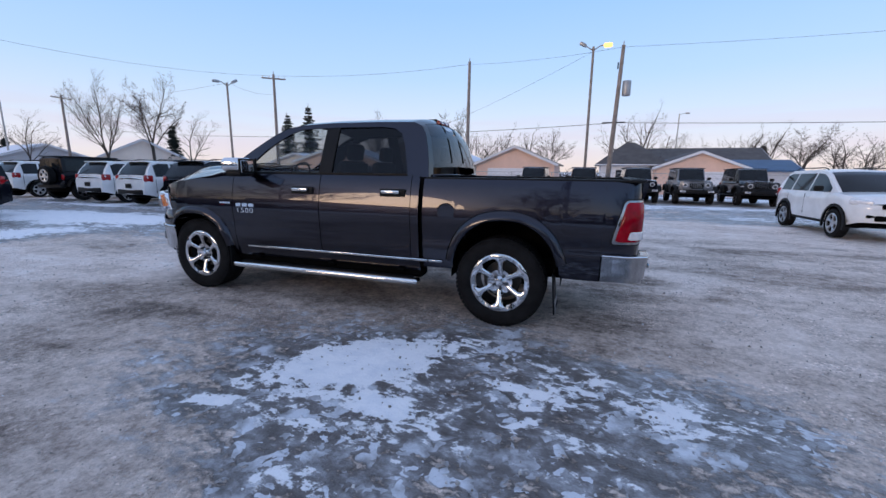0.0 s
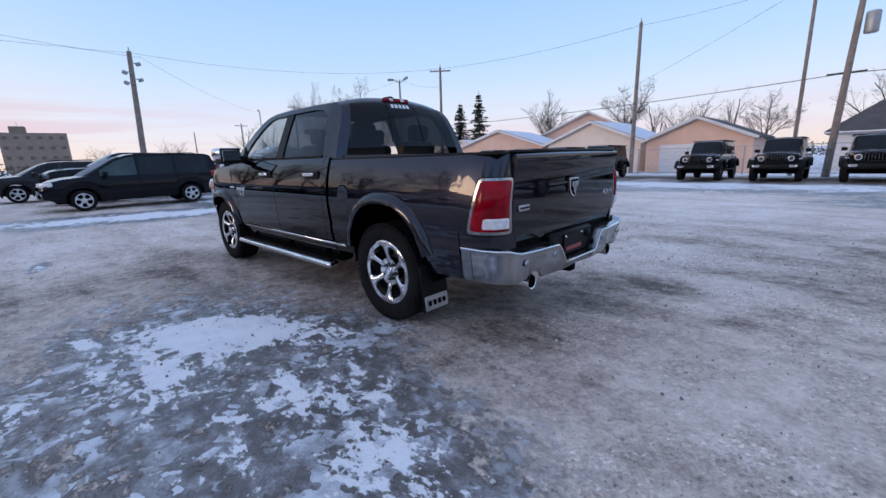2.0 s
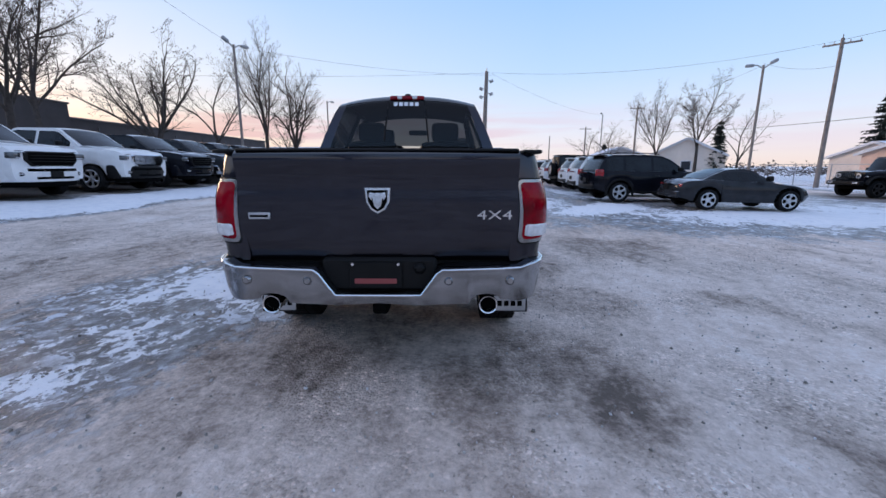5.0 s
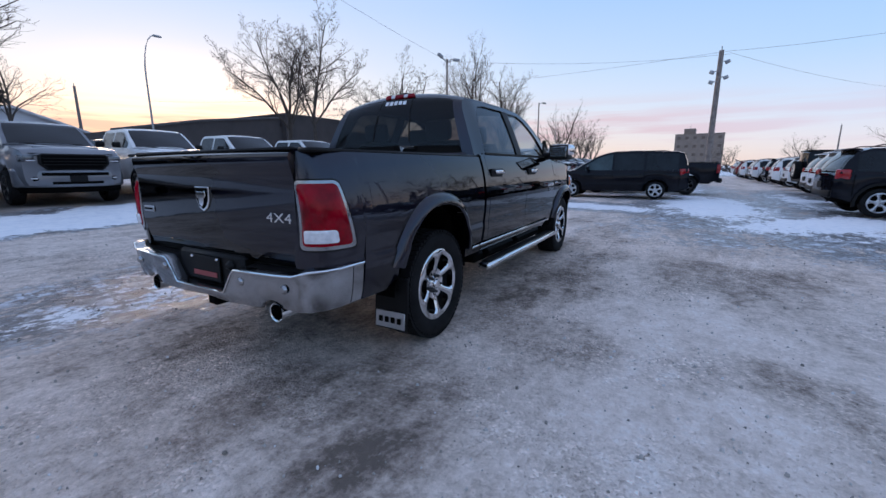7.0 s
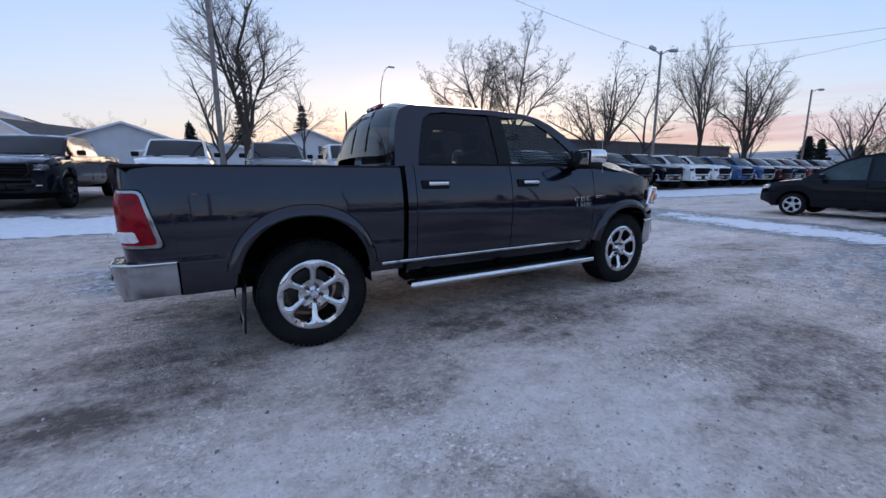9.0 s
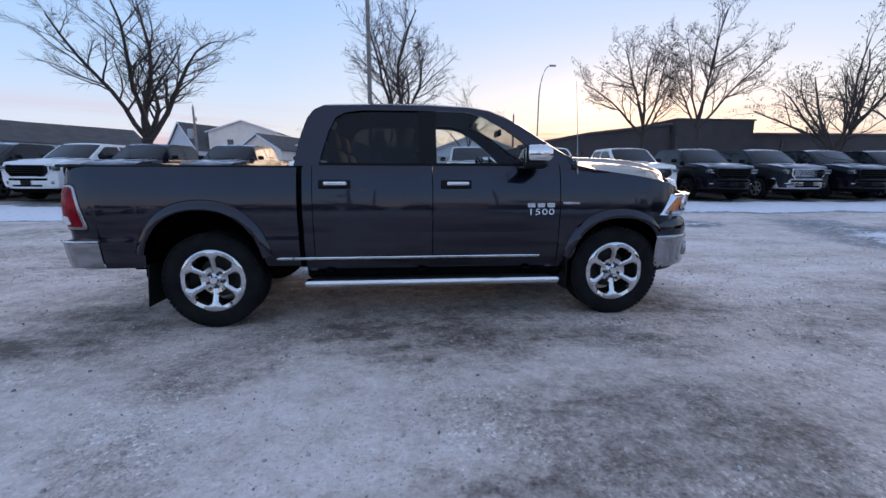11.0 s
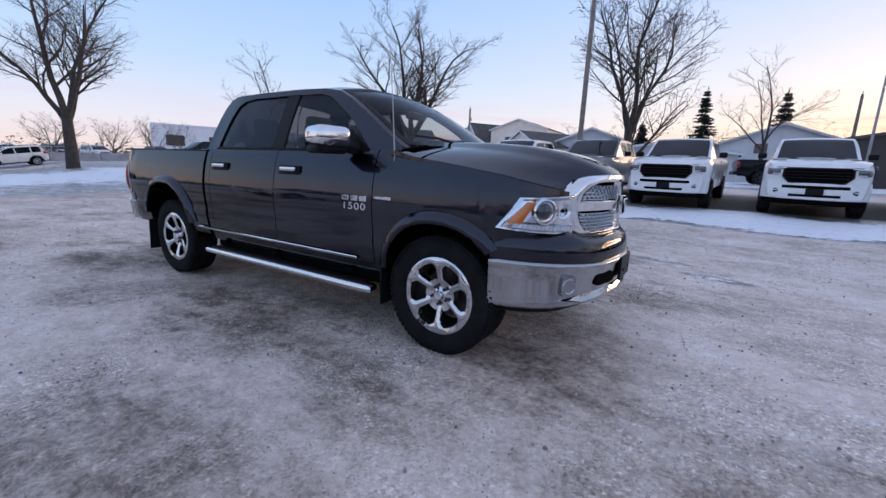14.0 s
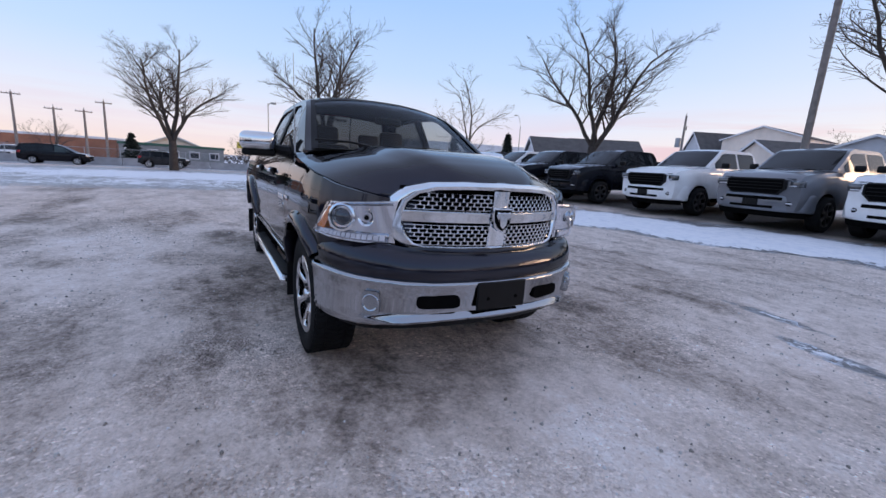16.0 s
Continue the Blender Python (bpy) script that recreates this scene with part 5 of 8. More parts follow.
        hb = P("high_beam", lathe([(0.046, 0.012), (0.038, 0.008), (0.026, -0.012), (0.0, -0.022)], 28), CHROME)
        hb.matrix_local = Matrix.Translation(c1) @ rot
        bulb = part("bulb", lathe([(0.0, 0.01), (0.012, 0.006), (0.014, -0.02)], 14), DARK, hb)
        lamp_bit(0.16, 0.94, 0.2, 0.24, 0.014, DARK, "lamp_divider")
    # grille
    gx = lambda y: 2.70 - 0.45 * y * y
    outer = [(0.0, 1.262), (0.25, 1.258), (0.42, 1.245), (0.54, 1.21), (0.615, 1.15), (0.645, 1.06), (0.645, 0.99), (0.62, 0.92), (0.575, 0.87), (0.5, 0.848), (0.25, 0.845), (0.0, 0.845)]
    inner = [(0.0, 1.208), (0.25, 1.206), (0.39, 1.198), (0.475, 1.175), (0.53, 1.13), (0.555, 1.06), (0.555, 1.0), (0.535, 0.945), (0.5, 0.905), (0.44, 0.89), (0.25, 0.888), (0.0, 0.888)]
    full = lambda c: c + [(-y, z) for y, z in c[-2:0:-1]]
    o, i2 = full(outer), full(inner)
    rows = []
    for t, out, low_out in ((1.0, -0.06, -0.06), (1.0, 0.0, -0.002), (0.85, 0.02, 0.006), (0.5, 0.026, 0.018), (0.15, 0.018, 0.026), (0.0, 0.002, 0.016), (0.0, -0.03, -0.03)):
        rows.append([(gx(i2[k][0] + (o[k][0] - i2[k][0]) * t) + out + (low_out - out) * smooth(1.0, 0.9, i2[k][1]), i2[k][0] + (o[k][0] - i2[k][0]) * t, i2[k][1] + (o[k][1] - i2[k][1]) * t) for k in range(len(o))])
    P("grille_surround", sheet(rows, close=True, flip=False), CHROME, "broad chrome grille surround")
    back = sheet([[(gx(y) - 0.045, y, z) for y in np.linspace(-0.56, 0.56, 15)] for z in np.linspace(0.87, 1.22, 6)])
    P("grille_back", back, DARK)
    cross = []
    for z, out in ((1.022, -0.03), (1.024, 0.002), (1.05, 0.008), (1.07, 0.016), (1.08, 0.018), (1.088, 0.008), (1.092, -0.03)):
        cross.append([(gx(y) + out, y, z) for y in np.linspace(-0.57, 0.57, 21)])
    P("grille_crossbar", sheet(cross), CHROME)
    post = []
    for y, out in ((-0.058, -0.03), (-0.054, 0.012), (0, 0.022), (0.054, 0.012), (0.058, -0.03)):
        post.append([(gx(y) + out + 0.07 * (z - 1.1), y * (1 if z > 1.05 else 1 + 0.35 * (1.05 - z) / 0.16), z) for z in np.linspace(0.885, 1.212, 7)])
    P("grille_post", sheet(post, flip=True), CHROME)
    edge_y = lambda z: interp([(0.88, 0.47), (0.92, 0.515), (1.0, 0.553), (1.08, 0.553), (1.14, 0.52), (1.2, 0.42)], z)
    for z0, n_row in ((1.098, 5), (0.898, 6)):
        for s in (1, -1):
            bm = bmesh.new()
            pitch = 0.0222
            for r in range(n_row):
                zc = z0 + pitch * r
                ys = np.linspace(0.06, edge_y(zc), 16)
                join(bm, sheet([[(gx(y) + out, s * y, zc + dz) for y in ys] for out, dz in ((-0.03, -0.004), (0.002, -0.0045), (0.011, -0.002), (0.011, 0.001), (0.004, 0.0035), (-0.03, 0.005))], flip=s < 0))
                if r == n_row - 1:
                    continue
                y = 0.064 + (0.0215 if r % 2 else 0.0)
                while y < min(edge_y(zc), edge_y(zc + pitch)) - 0.01:
                    foot, head = 0.0078, 0.0032
                    join(bm, sheet([[(gx(y) + out, s * (y + k), zc + dz) for k, dz in ((-foot, 0.002), (-head, pitch * 0.55), (-foot * 0.8, pitch - 0.003))] +
                                    [(gx(y) + out, s * (y + k), zc + dz) for k, dz in ((foot * 0.8, pitch - 0.003), (head, pitch * 0.55), (foot, 0.002))] for out in (-0.025, 0.004)], close=True, flip=s > 0))
                    b2 = bmesh.new()
                    vs = [b2.verts.new((gx(y) + 0.005, s * (y + k), zc + dz)) for k, dz in ((-foot, 0.002), (foot, 0.002), (head, pitch * 0.55), (foot * 0.8, pitch - 0.003), (-foot * 0.8, pitch - 0.003), (-head, pitch * 0.55))]
                    b2.faces.new(vs if s > 0 else vs[::-1])
                    join(bm, b2)
                    y += 0.043
            P("grille_mesh", bm, CHROME, "chrome honeycomb grille insert")
    sh = [(y * 0.95, z * 0.95 + 1.05) for y, z in shield]
    em = P("grille_emblem", slab(sh, 0.02, "x", 2.722, None, 0.004), CHROME, "chrome shield emblem")
    part("emblem_field", slab([(y * 0.86, (z - 1.05) * 0.86 + 1.05) for y, z in sh], 0.003, "x", 2.743), DARK, em)
    part("emblem_shape", slab([(y * 1.05, z * 1.05 + 1.05) for y, z in horned], 0.012, "x", 2.745, None, 0.003), CHROME, em)
    return truck


pickup = build_pickup()

# ---- parked vehicles: front towards +x in their own space ----
CAR_PAINTS = {}


def paint_of(key):
    table = {"white": (0.82, 0.82, 0.82), "black": (0.006, 0.0068, 0.0105), "grey": (0.07, 0.073, 0.08), "silver": (0.17, 0.18, 0.2), "blue": (0.02, 0.08, 0.22),
             "red": (0.16, 0.012, 0.014), "charcoal": (0.028, 0.03, 0.034), "navy": (0.012, 0.02, 0.045), "maroon": (0.06, 0.008, 0.012)}
    if key not in CAR_PAINTS:
        CAR_PAINTS[key] = deep_paint(key + "_car_paint", table[key]) if sum(table[key]) < 0.12 else car_paint(key + "_car_paint", table[key], 0.0 if key in ("white", "black", "red") else 0.4, 0.3, 0.08)
    return CAR_PAINTS[key]


def dusted(m):
    """Frost and blown snow lying on the level panels only, broken up by noise."""
    n, l = m.node_tree.nodes, m.node_tree.links
    b = n["Principled BSDF"]
    g = n.new("ShaderNodeNewGeometry")
    up = n.new("ShaderNodeSeparateXYZ")
    l.new(g.outputs["Normal"], up.inputs[0])
    level = ramp(n, l, up.outputs["Z"], [(0.82, (0, 0, 0)), (0.97, (1, 1, 1))]).outputs[0]
    patch = ramp(n, l, noise_node(n, l, 1.6, 6).outputs["Fac"], [(0.38, (0.1, 0.1, 0.1)), (0.62, (0.8, 0.8, 0.8))]).outputs[0]
    both = n.new("ShaderNodeMath")
    both.operation = "MULTIPLY"
    l.new(level, both.inputs[0])
    l.new(patch, both.inputs[1])
    old = b.inputs["Base Color"].links[0].from_socket
    k = n.new("ShaderNodeMix")
    k.data_type = "RGBA"
    l.new(both.outputs[0], k.inputs[0])
    l.new(old, k.inputs[6])
    k.inputs[7].default_value = (0.72, 0.76, 0.84, 1)
    l.new(k.outputs[2], b.inputs["Base Color"])
    return m


def deep_paint(name, color):
    """Dark lacquer with a faint film of dust low on the panels' grain."""
    m = surface(name, color, 0.08, 0.0, 0.25, 2.5, 9, 0, rough_vary=0.04, spec=0.2)
    return dusted(m)


SPECS = {
    "pickup": dict(xf=2.85, xr=-3.0, wheels=(1.84, -1.83), R=0.41, hw=1.0, z0=0.5, clear=0.5,
                   top=[(-3.0, 1.34), (-1.05, 1.36), (-0.98, 1.36), (1.2, 1.36), (1.4, 1.36), (2.2, 1.33), (2.62, 1.28), (2.8, 1.23), (2.85, 1.14)],
                   roof=[(-1.02, 1.36), (-0.95, 1.72), (-0.85, 1.86), (-0.7, 1.9), (0.5, 1.92), (0.75, 1.86), (1.45, 1.38)],
                   windows=[(-0.85, -0.02), (0.08, 1.15)], screen=(0.72, 1.43), rear=(-1.0, -0.86), nose=0.13, tail=0.05, shield=1.36, tumble=0.19),
    "suv": dict(xf=2.12, xr=-2.2, wheels=(1.34, -1.32), R=0.36, hw=0.93, z0=0.34, clear=0.34,
                top=[(-2.2, 1.0), (-2.1, 1.1), (0.9, 1.09), (1.15, 1.1), (1.7, 1.05), (1.98, 0.98), (2.12, 0.86)],
                roof=[(-2.12, 1.08), (-2.0, 1.34), (-1.82, 1.58), (-1.55, 1.66), (-0.4, 1.68), (0.2, 1.64), (0.5, 1.52), (1.15, 1.08)],
                windows=[(-1.8, -1.2), (-1.12, -0.2), (-0.12, 0.85)], screen=(0.32, 1.13), rear=(-2.1, -1.8), nose=0.2, tail=0.14, shield=1.09, tumble=0.19),
    "van": dict(xf=2.55, xr=-2.5, wheels=(1.62, -1.46), R=0.34, hw=0.98, z0=0.3, clear=0.3,
                top=[(-2.5, 1.05), (-2.4, 1.08), (1.0, 1.08), (1.45, 1.09), (2.05, 1.02), (2.4, 0.93), (2.55, 0.76)],
                roof=[(-2.46, 1.06), (-2.4, 1.4), (-2.3, 1.68), (-2.1, 1.75), (-0.5, 1.79), (0.25, 1.75), (0.65, 1.62), (1.55, 1.06)],
                windows=[(-2.15, -1.1), (-1.02, 0.02), (0.1, 1.1)], screen=(0.45, 1.52), rear=(-2.47, -2.24), nose=0.26, tail=0.1, shield=1.07, tumble=0.17),
    "jeep": dict(xf=2.05, xr=-2.1, wheels=(1.48, -1.48), R=0.41, hw=0.8, z0=0.55, clear=0.52,
                 top=[(-2.1, 1.2), (0.6, 1.22), (0.8, 1.24), (1.75, 1.2), (2.05, 1.17)],
                 roof=[(-2.1, 1.2), (-2.08, 1.76), (-2.0, 1.84), (0.25, 1.85), (0.42, 1.8), (0.72, 1.22)],
                 windows=[(-1.95, -1.2), (-1.1, -0.35), (-0.27, 0.5)], screen=(0.4, 0.71), rear=(-2.095, -2.06), nose=0.06, tail=0.03, shield=1.22, tumble=0.09),
    "coupe": dict(xf=1.95, xr=-1.95, wheels=(1.16, -1.15), R=0.315, hw=0.87, z0=0.25, clear=0.26,
                  top=[(-1.95, 0.72), (-1.7, 0.86), (-1.1, 0.9), (0.5, 0.84), (1.2, 0.78), (1.7, 0.66), (1.95, 0.48)],
                  roof=[(-1.35, 0.88), (-1.0, 1.05), (-0.6, 1.2), (-0.2, 1.23), (0.1, 1.18), (0.75, 0.84)],
                  windows=[(-0.75, 0.55)], screen=(0.1, 0.72), rear=(-1.3, -0.62), nose=0.38, tail=0.3, shield=0.86, tumble=0.2),
}


def simple_wheel(R, width, material, parent, x, y, spokes=5):
    t = part("tyre", tyre_mesh(R, width, R * 0.66, False, 22), TYRE, parent)
    t.matrix_local = pose(x, y, R, 0, 20 * x, 0 if y > 0 else 180)
    r = R * 0.68
    rim = part("rim", spoked_rim(r, spokes, r * 0.36, r * 0.88, 0.7, 0.02, 0.03, True), material, t)
    rim.matrix_local = pose(0, width / 2 - 0.012, 0)
    part("brake_disc", lathe([(0.0, 0.0), (r * 0.95, 0.0), (r * 0.95, -0.05)], 18), DARK, t)
    return t


VEHICLES = {}


def vehicle(kind, color, label, category, m, group="", rims=None, face="plain", trim=None):
    """A parked vehicle. The first of a kind and colour is built; later ones share its meshes."""
    key = (kind, color, face, trim)
    if key in VEHICLES:
        ob = copy_thing(VEHICLES[key], m)
        return tagged(ob, label, category, group)
    S = SPECS[kind]
    name = {"pickup": "parked_pickup", "suv": "parked_suv", "van": "minivan", "jeep": "off_roader", "coupe": "sports_car"}[kind]
    car = thing(name, label, category, group)
    paint = paint_of(color)
    xf, xr, hw = S["xf"], S["xr"], S["hw"]
    topz = lambda x: interp(S["top"], x)
    roofz = lambda x: interp(S["roof"], x)

    def taper(x):
        a = max(0, (x - (xf - 0.75)) / 0.75)
        b = max(0, ((xr + 0.55) - x) / 0.55)
        return S["nose"] * a ** 2.6 + S["tail"] * b ** 2.6

    def wid(x, f):
        return hw - taper(x) - 0.05 * (1 - smooth(0, 0.25, f)) - 0.06 * smooth(0.72, 1.0, f) ** 2

    def low(x):
        z = S["z0"] + 0.12 * smooth(xf - 0.5, xf, x) * (kind != "pickup") + 0.12 * smooth(xr + 0.5, xr, x)
        for cx in S["wheels"]:
            d = (x - cx) / (S["R"] + 0.085)
            if abs(d) < 1:
                z = max(z, S["R"] * 0.9 + (S["R"] + 0.1) * (1 - abs(d) ** 2.2) ** 0.5)
        return z
    extra = [c + s * (S["R"] + 0.084) for c in S["wheels"] for s in (-1, 1)]
    xs = xs_between(xr, xf, 0.12, extra + [c + d for c in S["wheels"] for d in (-0.42, -0.3, 0.3, 0.42)])
    fr = [0, 0.15, 0.35, 0.55, 0.75, 0.88, 0.96, 1.0]
    bm = bmesh.new()
    rows = []
    for x in xs:
        z0, z1 = low(x), topz(x)
        left = [(x, wid(x, f), z0 + (z1 - z0) * f) for f in fr]
        y1 = wid(x, 1)
        deck = [(x + (0.08 * (1 - t * t) if x > xf - 0.1 else 0), y1 * t, z1 + 0.05 * (1 - t * t) * (0 if kind in ("pickup", "jeep") and x < S["screen"][0] else 1)) for t in (0.75, 0.4, 0, -0.4, -0.75)]
        rows.append(left + deck + [(px, -py, pz) for px, py, pz in left[::-1]])
    sheet(rows, bm)
    k = len(fr)
    for end, flip in ((rows[0], True), (rows[-1], False)):
        bow = 0.1 * (1 if not flip else -0.4)
        grid = []
        for i in range(k):
            a, b = Vector(end[i]), Vector(end[-1 - i])
            grid.append([a.lerp(b, t) + Vector((bow * 4 * t * (1 - t), 0, 0)) for t in (0, 0.15, 0.35, 0.5, 0.65, 0.85, 1)])
        sheet(grid, bm, flip=not flip)
    bmesh.ops.remove_doubles(bm, verts=bm.verts, dist=1e-4)
    bmesh.ops.recalc_face_normals(bm, faces=bm.faces)
    part("body", bm, paint, car)
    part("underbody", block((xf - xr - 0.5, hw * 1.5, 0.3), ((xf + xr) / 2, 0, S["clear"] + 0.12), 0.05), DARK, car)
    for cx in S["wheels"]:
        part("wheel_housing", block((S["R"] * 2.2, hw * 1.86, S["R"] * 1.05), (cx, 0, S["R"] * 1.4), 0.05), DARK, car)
    # cabin
    r0, r1 = S["roof"][0][0], S["roof"][-1][0]
    bz = S["shield"]
    zt = max(z for _, z in S["roof"])

    def cy(x, z):
        return hw - 0.075 - S["tumble"] * (z - bz) / (zt - bz) - 0.06 * smooth(r1 - 0.6, r1, x)

    def shell(x, v, lift=0.0):
        z = roofz(x)
        bow = 0.14 * smooth(S["screen"][0] - 0.2, r1, x) - 0.05 * smooth(r0 + 0.3, r0, x)
        return Vector((x + bow * (1 - v * v), v * (cy(x, z) + lift), z + 0.03 * (1 - v * v) + lift))

    def strip(a, b, va, vb, lift=0.0, nv=8):
        return sheet([[shell(x, va + (vb - va) * i / nv, lift) for i in range(nv + 1)] for x in xs_between(a, b, 0.12, [p for p, _ in S["roof"]])])
    part("roof", strip(r0, r1, -1, 1), paint, car)
    part("windscreen", strip(S["screen"][0], S["screen"][1], -0.9, 0.9, 0.008), RIMED if kind == "van" else FARGLASS, car)
    part("rear_window", strip(S["rear"][0], S["rear"][1], -0.86, 0.86, 0.008), FARGLASS, car)
    for s in (1, -1):
        cols = [[(x, s * cy(x, bz - 0.04 + (roofz(x) - bz + 0.04) * f), bz - 0.04 + (roofz(x) - bz + 0.04) * f) for f in (0, 0.25, 0.5, 0.75, 1)] for x in xs_between(r0, r1, 0.1, [p for p, _ in S["roof"]])]
        part("cabin_side", sheet(cols, flip=s > 0), paint, car)
        for a, b in S["windows"]:
            cols = []
            for x in xs_between(a, b, 0.08):
                zt2 = min(roofz(x) - 0.075, zt - 0.1)
                if zt2 < bz + 0.04:
                    zt2 = bz + 0.02
                cols.append([(x, s * (cy(x, bz + 0.015 + (zt2 - bz - 0.015) * f) + 0.006), bz + 0.015 + (zt2 - bz - 0.015) * f) for f in (0, 0.5, 1)])
            part("side_window", sheet(cols, flip=s > 0), SKY_TINT_GLASS if kind == "van" and a > 0 else FARGLASS, car)
        mx = S["windows"][-1][1] - 0.12
        mir = part("wing_mirror", block((0.12, 0.2, 0.15), (mx, s * (hw + 0.1), bz + 0.1), 0.04, None, None, 2), BLACK if kind == "pickup" or trim != "body" else paint, car)
        for a, b in S["windows"]:
            if kind != "coupe" or s:
                part("door_seam", block((0.012, 0.012, bz - 0.06 - S["z0"] - 0.16), (a - 0.05, s * (hw - 0.004), (bz - 0.06 + S["z0"] + 0.16) / 2), 0.003), DARK, car)
        for a, b in S["windows"][-2:]:
            part("door_handle", block((0.18, 0.03, 0.035), (a + 0.12, s * (hw - 0.012), bz - 0.14), 0.01), BLACK if color != "white" else paint, car)
        # lamps
        yh = hw - S["nose"] - 0.02
        if kind == "jeep":
            h = part("headlight", lathe([(0, 0.02), (0.06, 0.015), (0.075, 0.0), (0.08, -0.03)], 20, "x"), HEAD_DARK, car)
            h.matrix_local = pose(xf + 0.075, s * 0.5, 0.99)
            part("halo_ring", lathe([(0.08, 0.0), (0.09, 0.02), (0.108, 0.015), (0.112, -0.02)], 20, "x"), WHITE_LENS, h)
            part("turn_lamp", block((0.05, 0.16, 0.035), (2.02, s * 0.8, 0.97), 0.012), WHITE_LENS, car)
            fg = part("fog_lamp", block((0.05, 0.26, 0.09), (xf + 0.3, s * 0.62, 0.68), 0.04, None, None, 2), WHITE_LENS, car)
            part("fog_glass", block((0.03, 0.19, 0.045), (xf + 0.318, s * 0.6, 0.685), 0.02), HEAD_DARK, fg)
            part("tail_lamp", block((0.06, 0.13, 0.22), (xr - 0.02, s * (hw - 0.06), 1.0), 0.02), RED_FAR, car)
        else:
            zl = 1.08 if kind == "pickup" else topz(xf - 0.25) - 0.1
            if kind == "pickup":
                h = part("headlight", block((0.2, 0.32, 0.15), (0, 0, 0), 0.03, None, None, 2), HEAD_DARK, car)
                h.matrix_local = pose(xf - 0.045, s * 0.745, zl, 0, 0, -s * 22)
                part("running_light", block((0.02, 0.24, 0.02), (0.1, 0, -0.045), 0.006), WHITE_LENS, h)
            else:
                h = part("headlight", block((0.42, 0.1, 0.13), (0, 0, 0), 0.04, None, None, 2), WHITE_LENS, car)
                h.matrix_local = pose(xf - 0.13, s * (yh + 0.03), zl, 0, 6, -s * 50)
            if kind == "pickup":
                tl = part("tail_lamp", block((0.14, 0.12, 0.36), (xr + 0.05, s * (hw - 0.08), 1.1), 0.03, None, None, 2), RED_FAR, car)
            elif kind == "coupe":
                tl = part("tail_lamp", block((0.12, 0.26, 0.1), (xr + 0.1, s * (hw - 0.34), 0.72), 0.03, None, None, 2), RED_FAR, car)
            else:
                tl = part("tail_lamp", block((0.3, 0.14, 0.26), (xr + 0.16, s * (hw - 0.13), bz - 0.06), 0.05, Matrix.Rotation(s * 0.45, 3, "Z"), None, 2), RED_FAR, car)
            if kind != "pickup":
                part("fog_lamp", block((0.05, 0.16, 0.07), (xf + 0.02, s * (yh - 0.1), S["z0"] + 0.26), 0.02), DARK if color == "white" else WHITE_LENS, car)
    # face
    zf = topz(xf - 0.1)
    if kind == "pickup":
        g = {"chrome": CHROME}.get(face, BLACK)
        gw, gh, gz = 1.2, 0.3, 1.01
        part("grille", slab([(-0.62, 1.15), (-0.55, 1.19), (0.55, 1.19), (0.62, 1.15), (0.63, 0.97), (0.5, 0.83), (-0.5, 0.83), (-0.63, 0.97)], 0.1, "x", xf + 0.02, None, 0.02), BLACK if face != "chrome" else CHROME, car)
        part("grille_mesh", slab([(-0.57, 1.155), (0.57, 1.155), (0.58, 0.98), (0.47, 0.86), (-0.47, 0.86), (-0.58, 0.98)], 0.02, "x", xf + 0.11, None, 0.004), DARK, car)
        if face == "chrome":
            for q in range(7):
                part("grille_bar", block((0.05, gw * 0.94, 0.022), (xf + 0.12, 0, gz - gh / 2 + 0.05 + q * 0.043), 0.008), CHROME, car)
        else:
            for zz in (0.95, 1.02, 1.09):
                part("grille_bar", block((0.03, gw * 0.92, 0.018), (xf + 0.125, 0, zz), 0.006), BLACK, car)
        bmat = {"chrome": DULL_CHROME, "body": paint, "black": BLACK}.get(trim, paint)

        def nose_band(z_rows, half, proud=0.0, step=25):
            """A strip round the nose: rows of (height, out) swept along the bumper's plan."""
            rows = []
            for y in np.linspace(-half, half, step):
                f = abs(y) / 0.99
                rows.append([(xf + 0.15 - 0.42 * f ** 3.2 + out + proud, y, z) for z, out in z_rows])
            if half > 0.97:
                rows = [[(2.37, -half - 0.012 - min(out, 0) * 0.3, z) for z, out in z_rows]] + rows + [[(2.37, half + 0.012 + min(out, 0) * 0.3, z) for z, out in z_rows]]
            b = sheet(rows)
            bmesh.ops.recalc_face_normals(b, faces=b.faces)
            if sum(f.normal.x for f in b.faces) < 0:
                bmesh.ops.reverse_faces(b, faces=b.faces)
            return b
        part("front_bumper", nose_band(((0.44, -0.1), (0.46, -0.02), (0.52, 0.012), (0.62, 0.018), (0.7, 0.012), (0.78, 0.002), (0.82, -0.012), (0.845, -0.05), (0.85, -0.12)), 0.985), bmat, car)
        part("bumper_opening", nose_band(((0.705, 0.002), (0.712, 0.018), (0.772, 0.01), (0.78, -0.006)), 0.6, 0.004, 13), DARK, car)
        part("lower_slot", nose_band(((0.515, -0.004), (0.522, 0.016), (0.575, 0.02), (0.582, 0.004)), 0.46, 0.004, 11), DARK, car)
        for s in (1, -1):
            pocket = part("bumper_pocket", lathe([(0, 0.012), (0.045, 0.012), (0.062, 0.006), (0.064, -0.03)], 14, "x"), DARK, car)
            pocket.matrix_local = pose(xf + 0.0, s * 0.76, 0.64, 0, 0, s * 32) @ Matrix.Diagonal((1, 1.9, 0.85, 1))
            part("fog_glass", block((0.02, 0.12, 0.03), (0.012, 0, 0.01), 0.006), WHITE_LENS, pocket)
        part("number_plate_holder", block((0.03, 0.32, 0.14), (xf + 0.18, 0, 0.64), 0.01), BLACK, car)
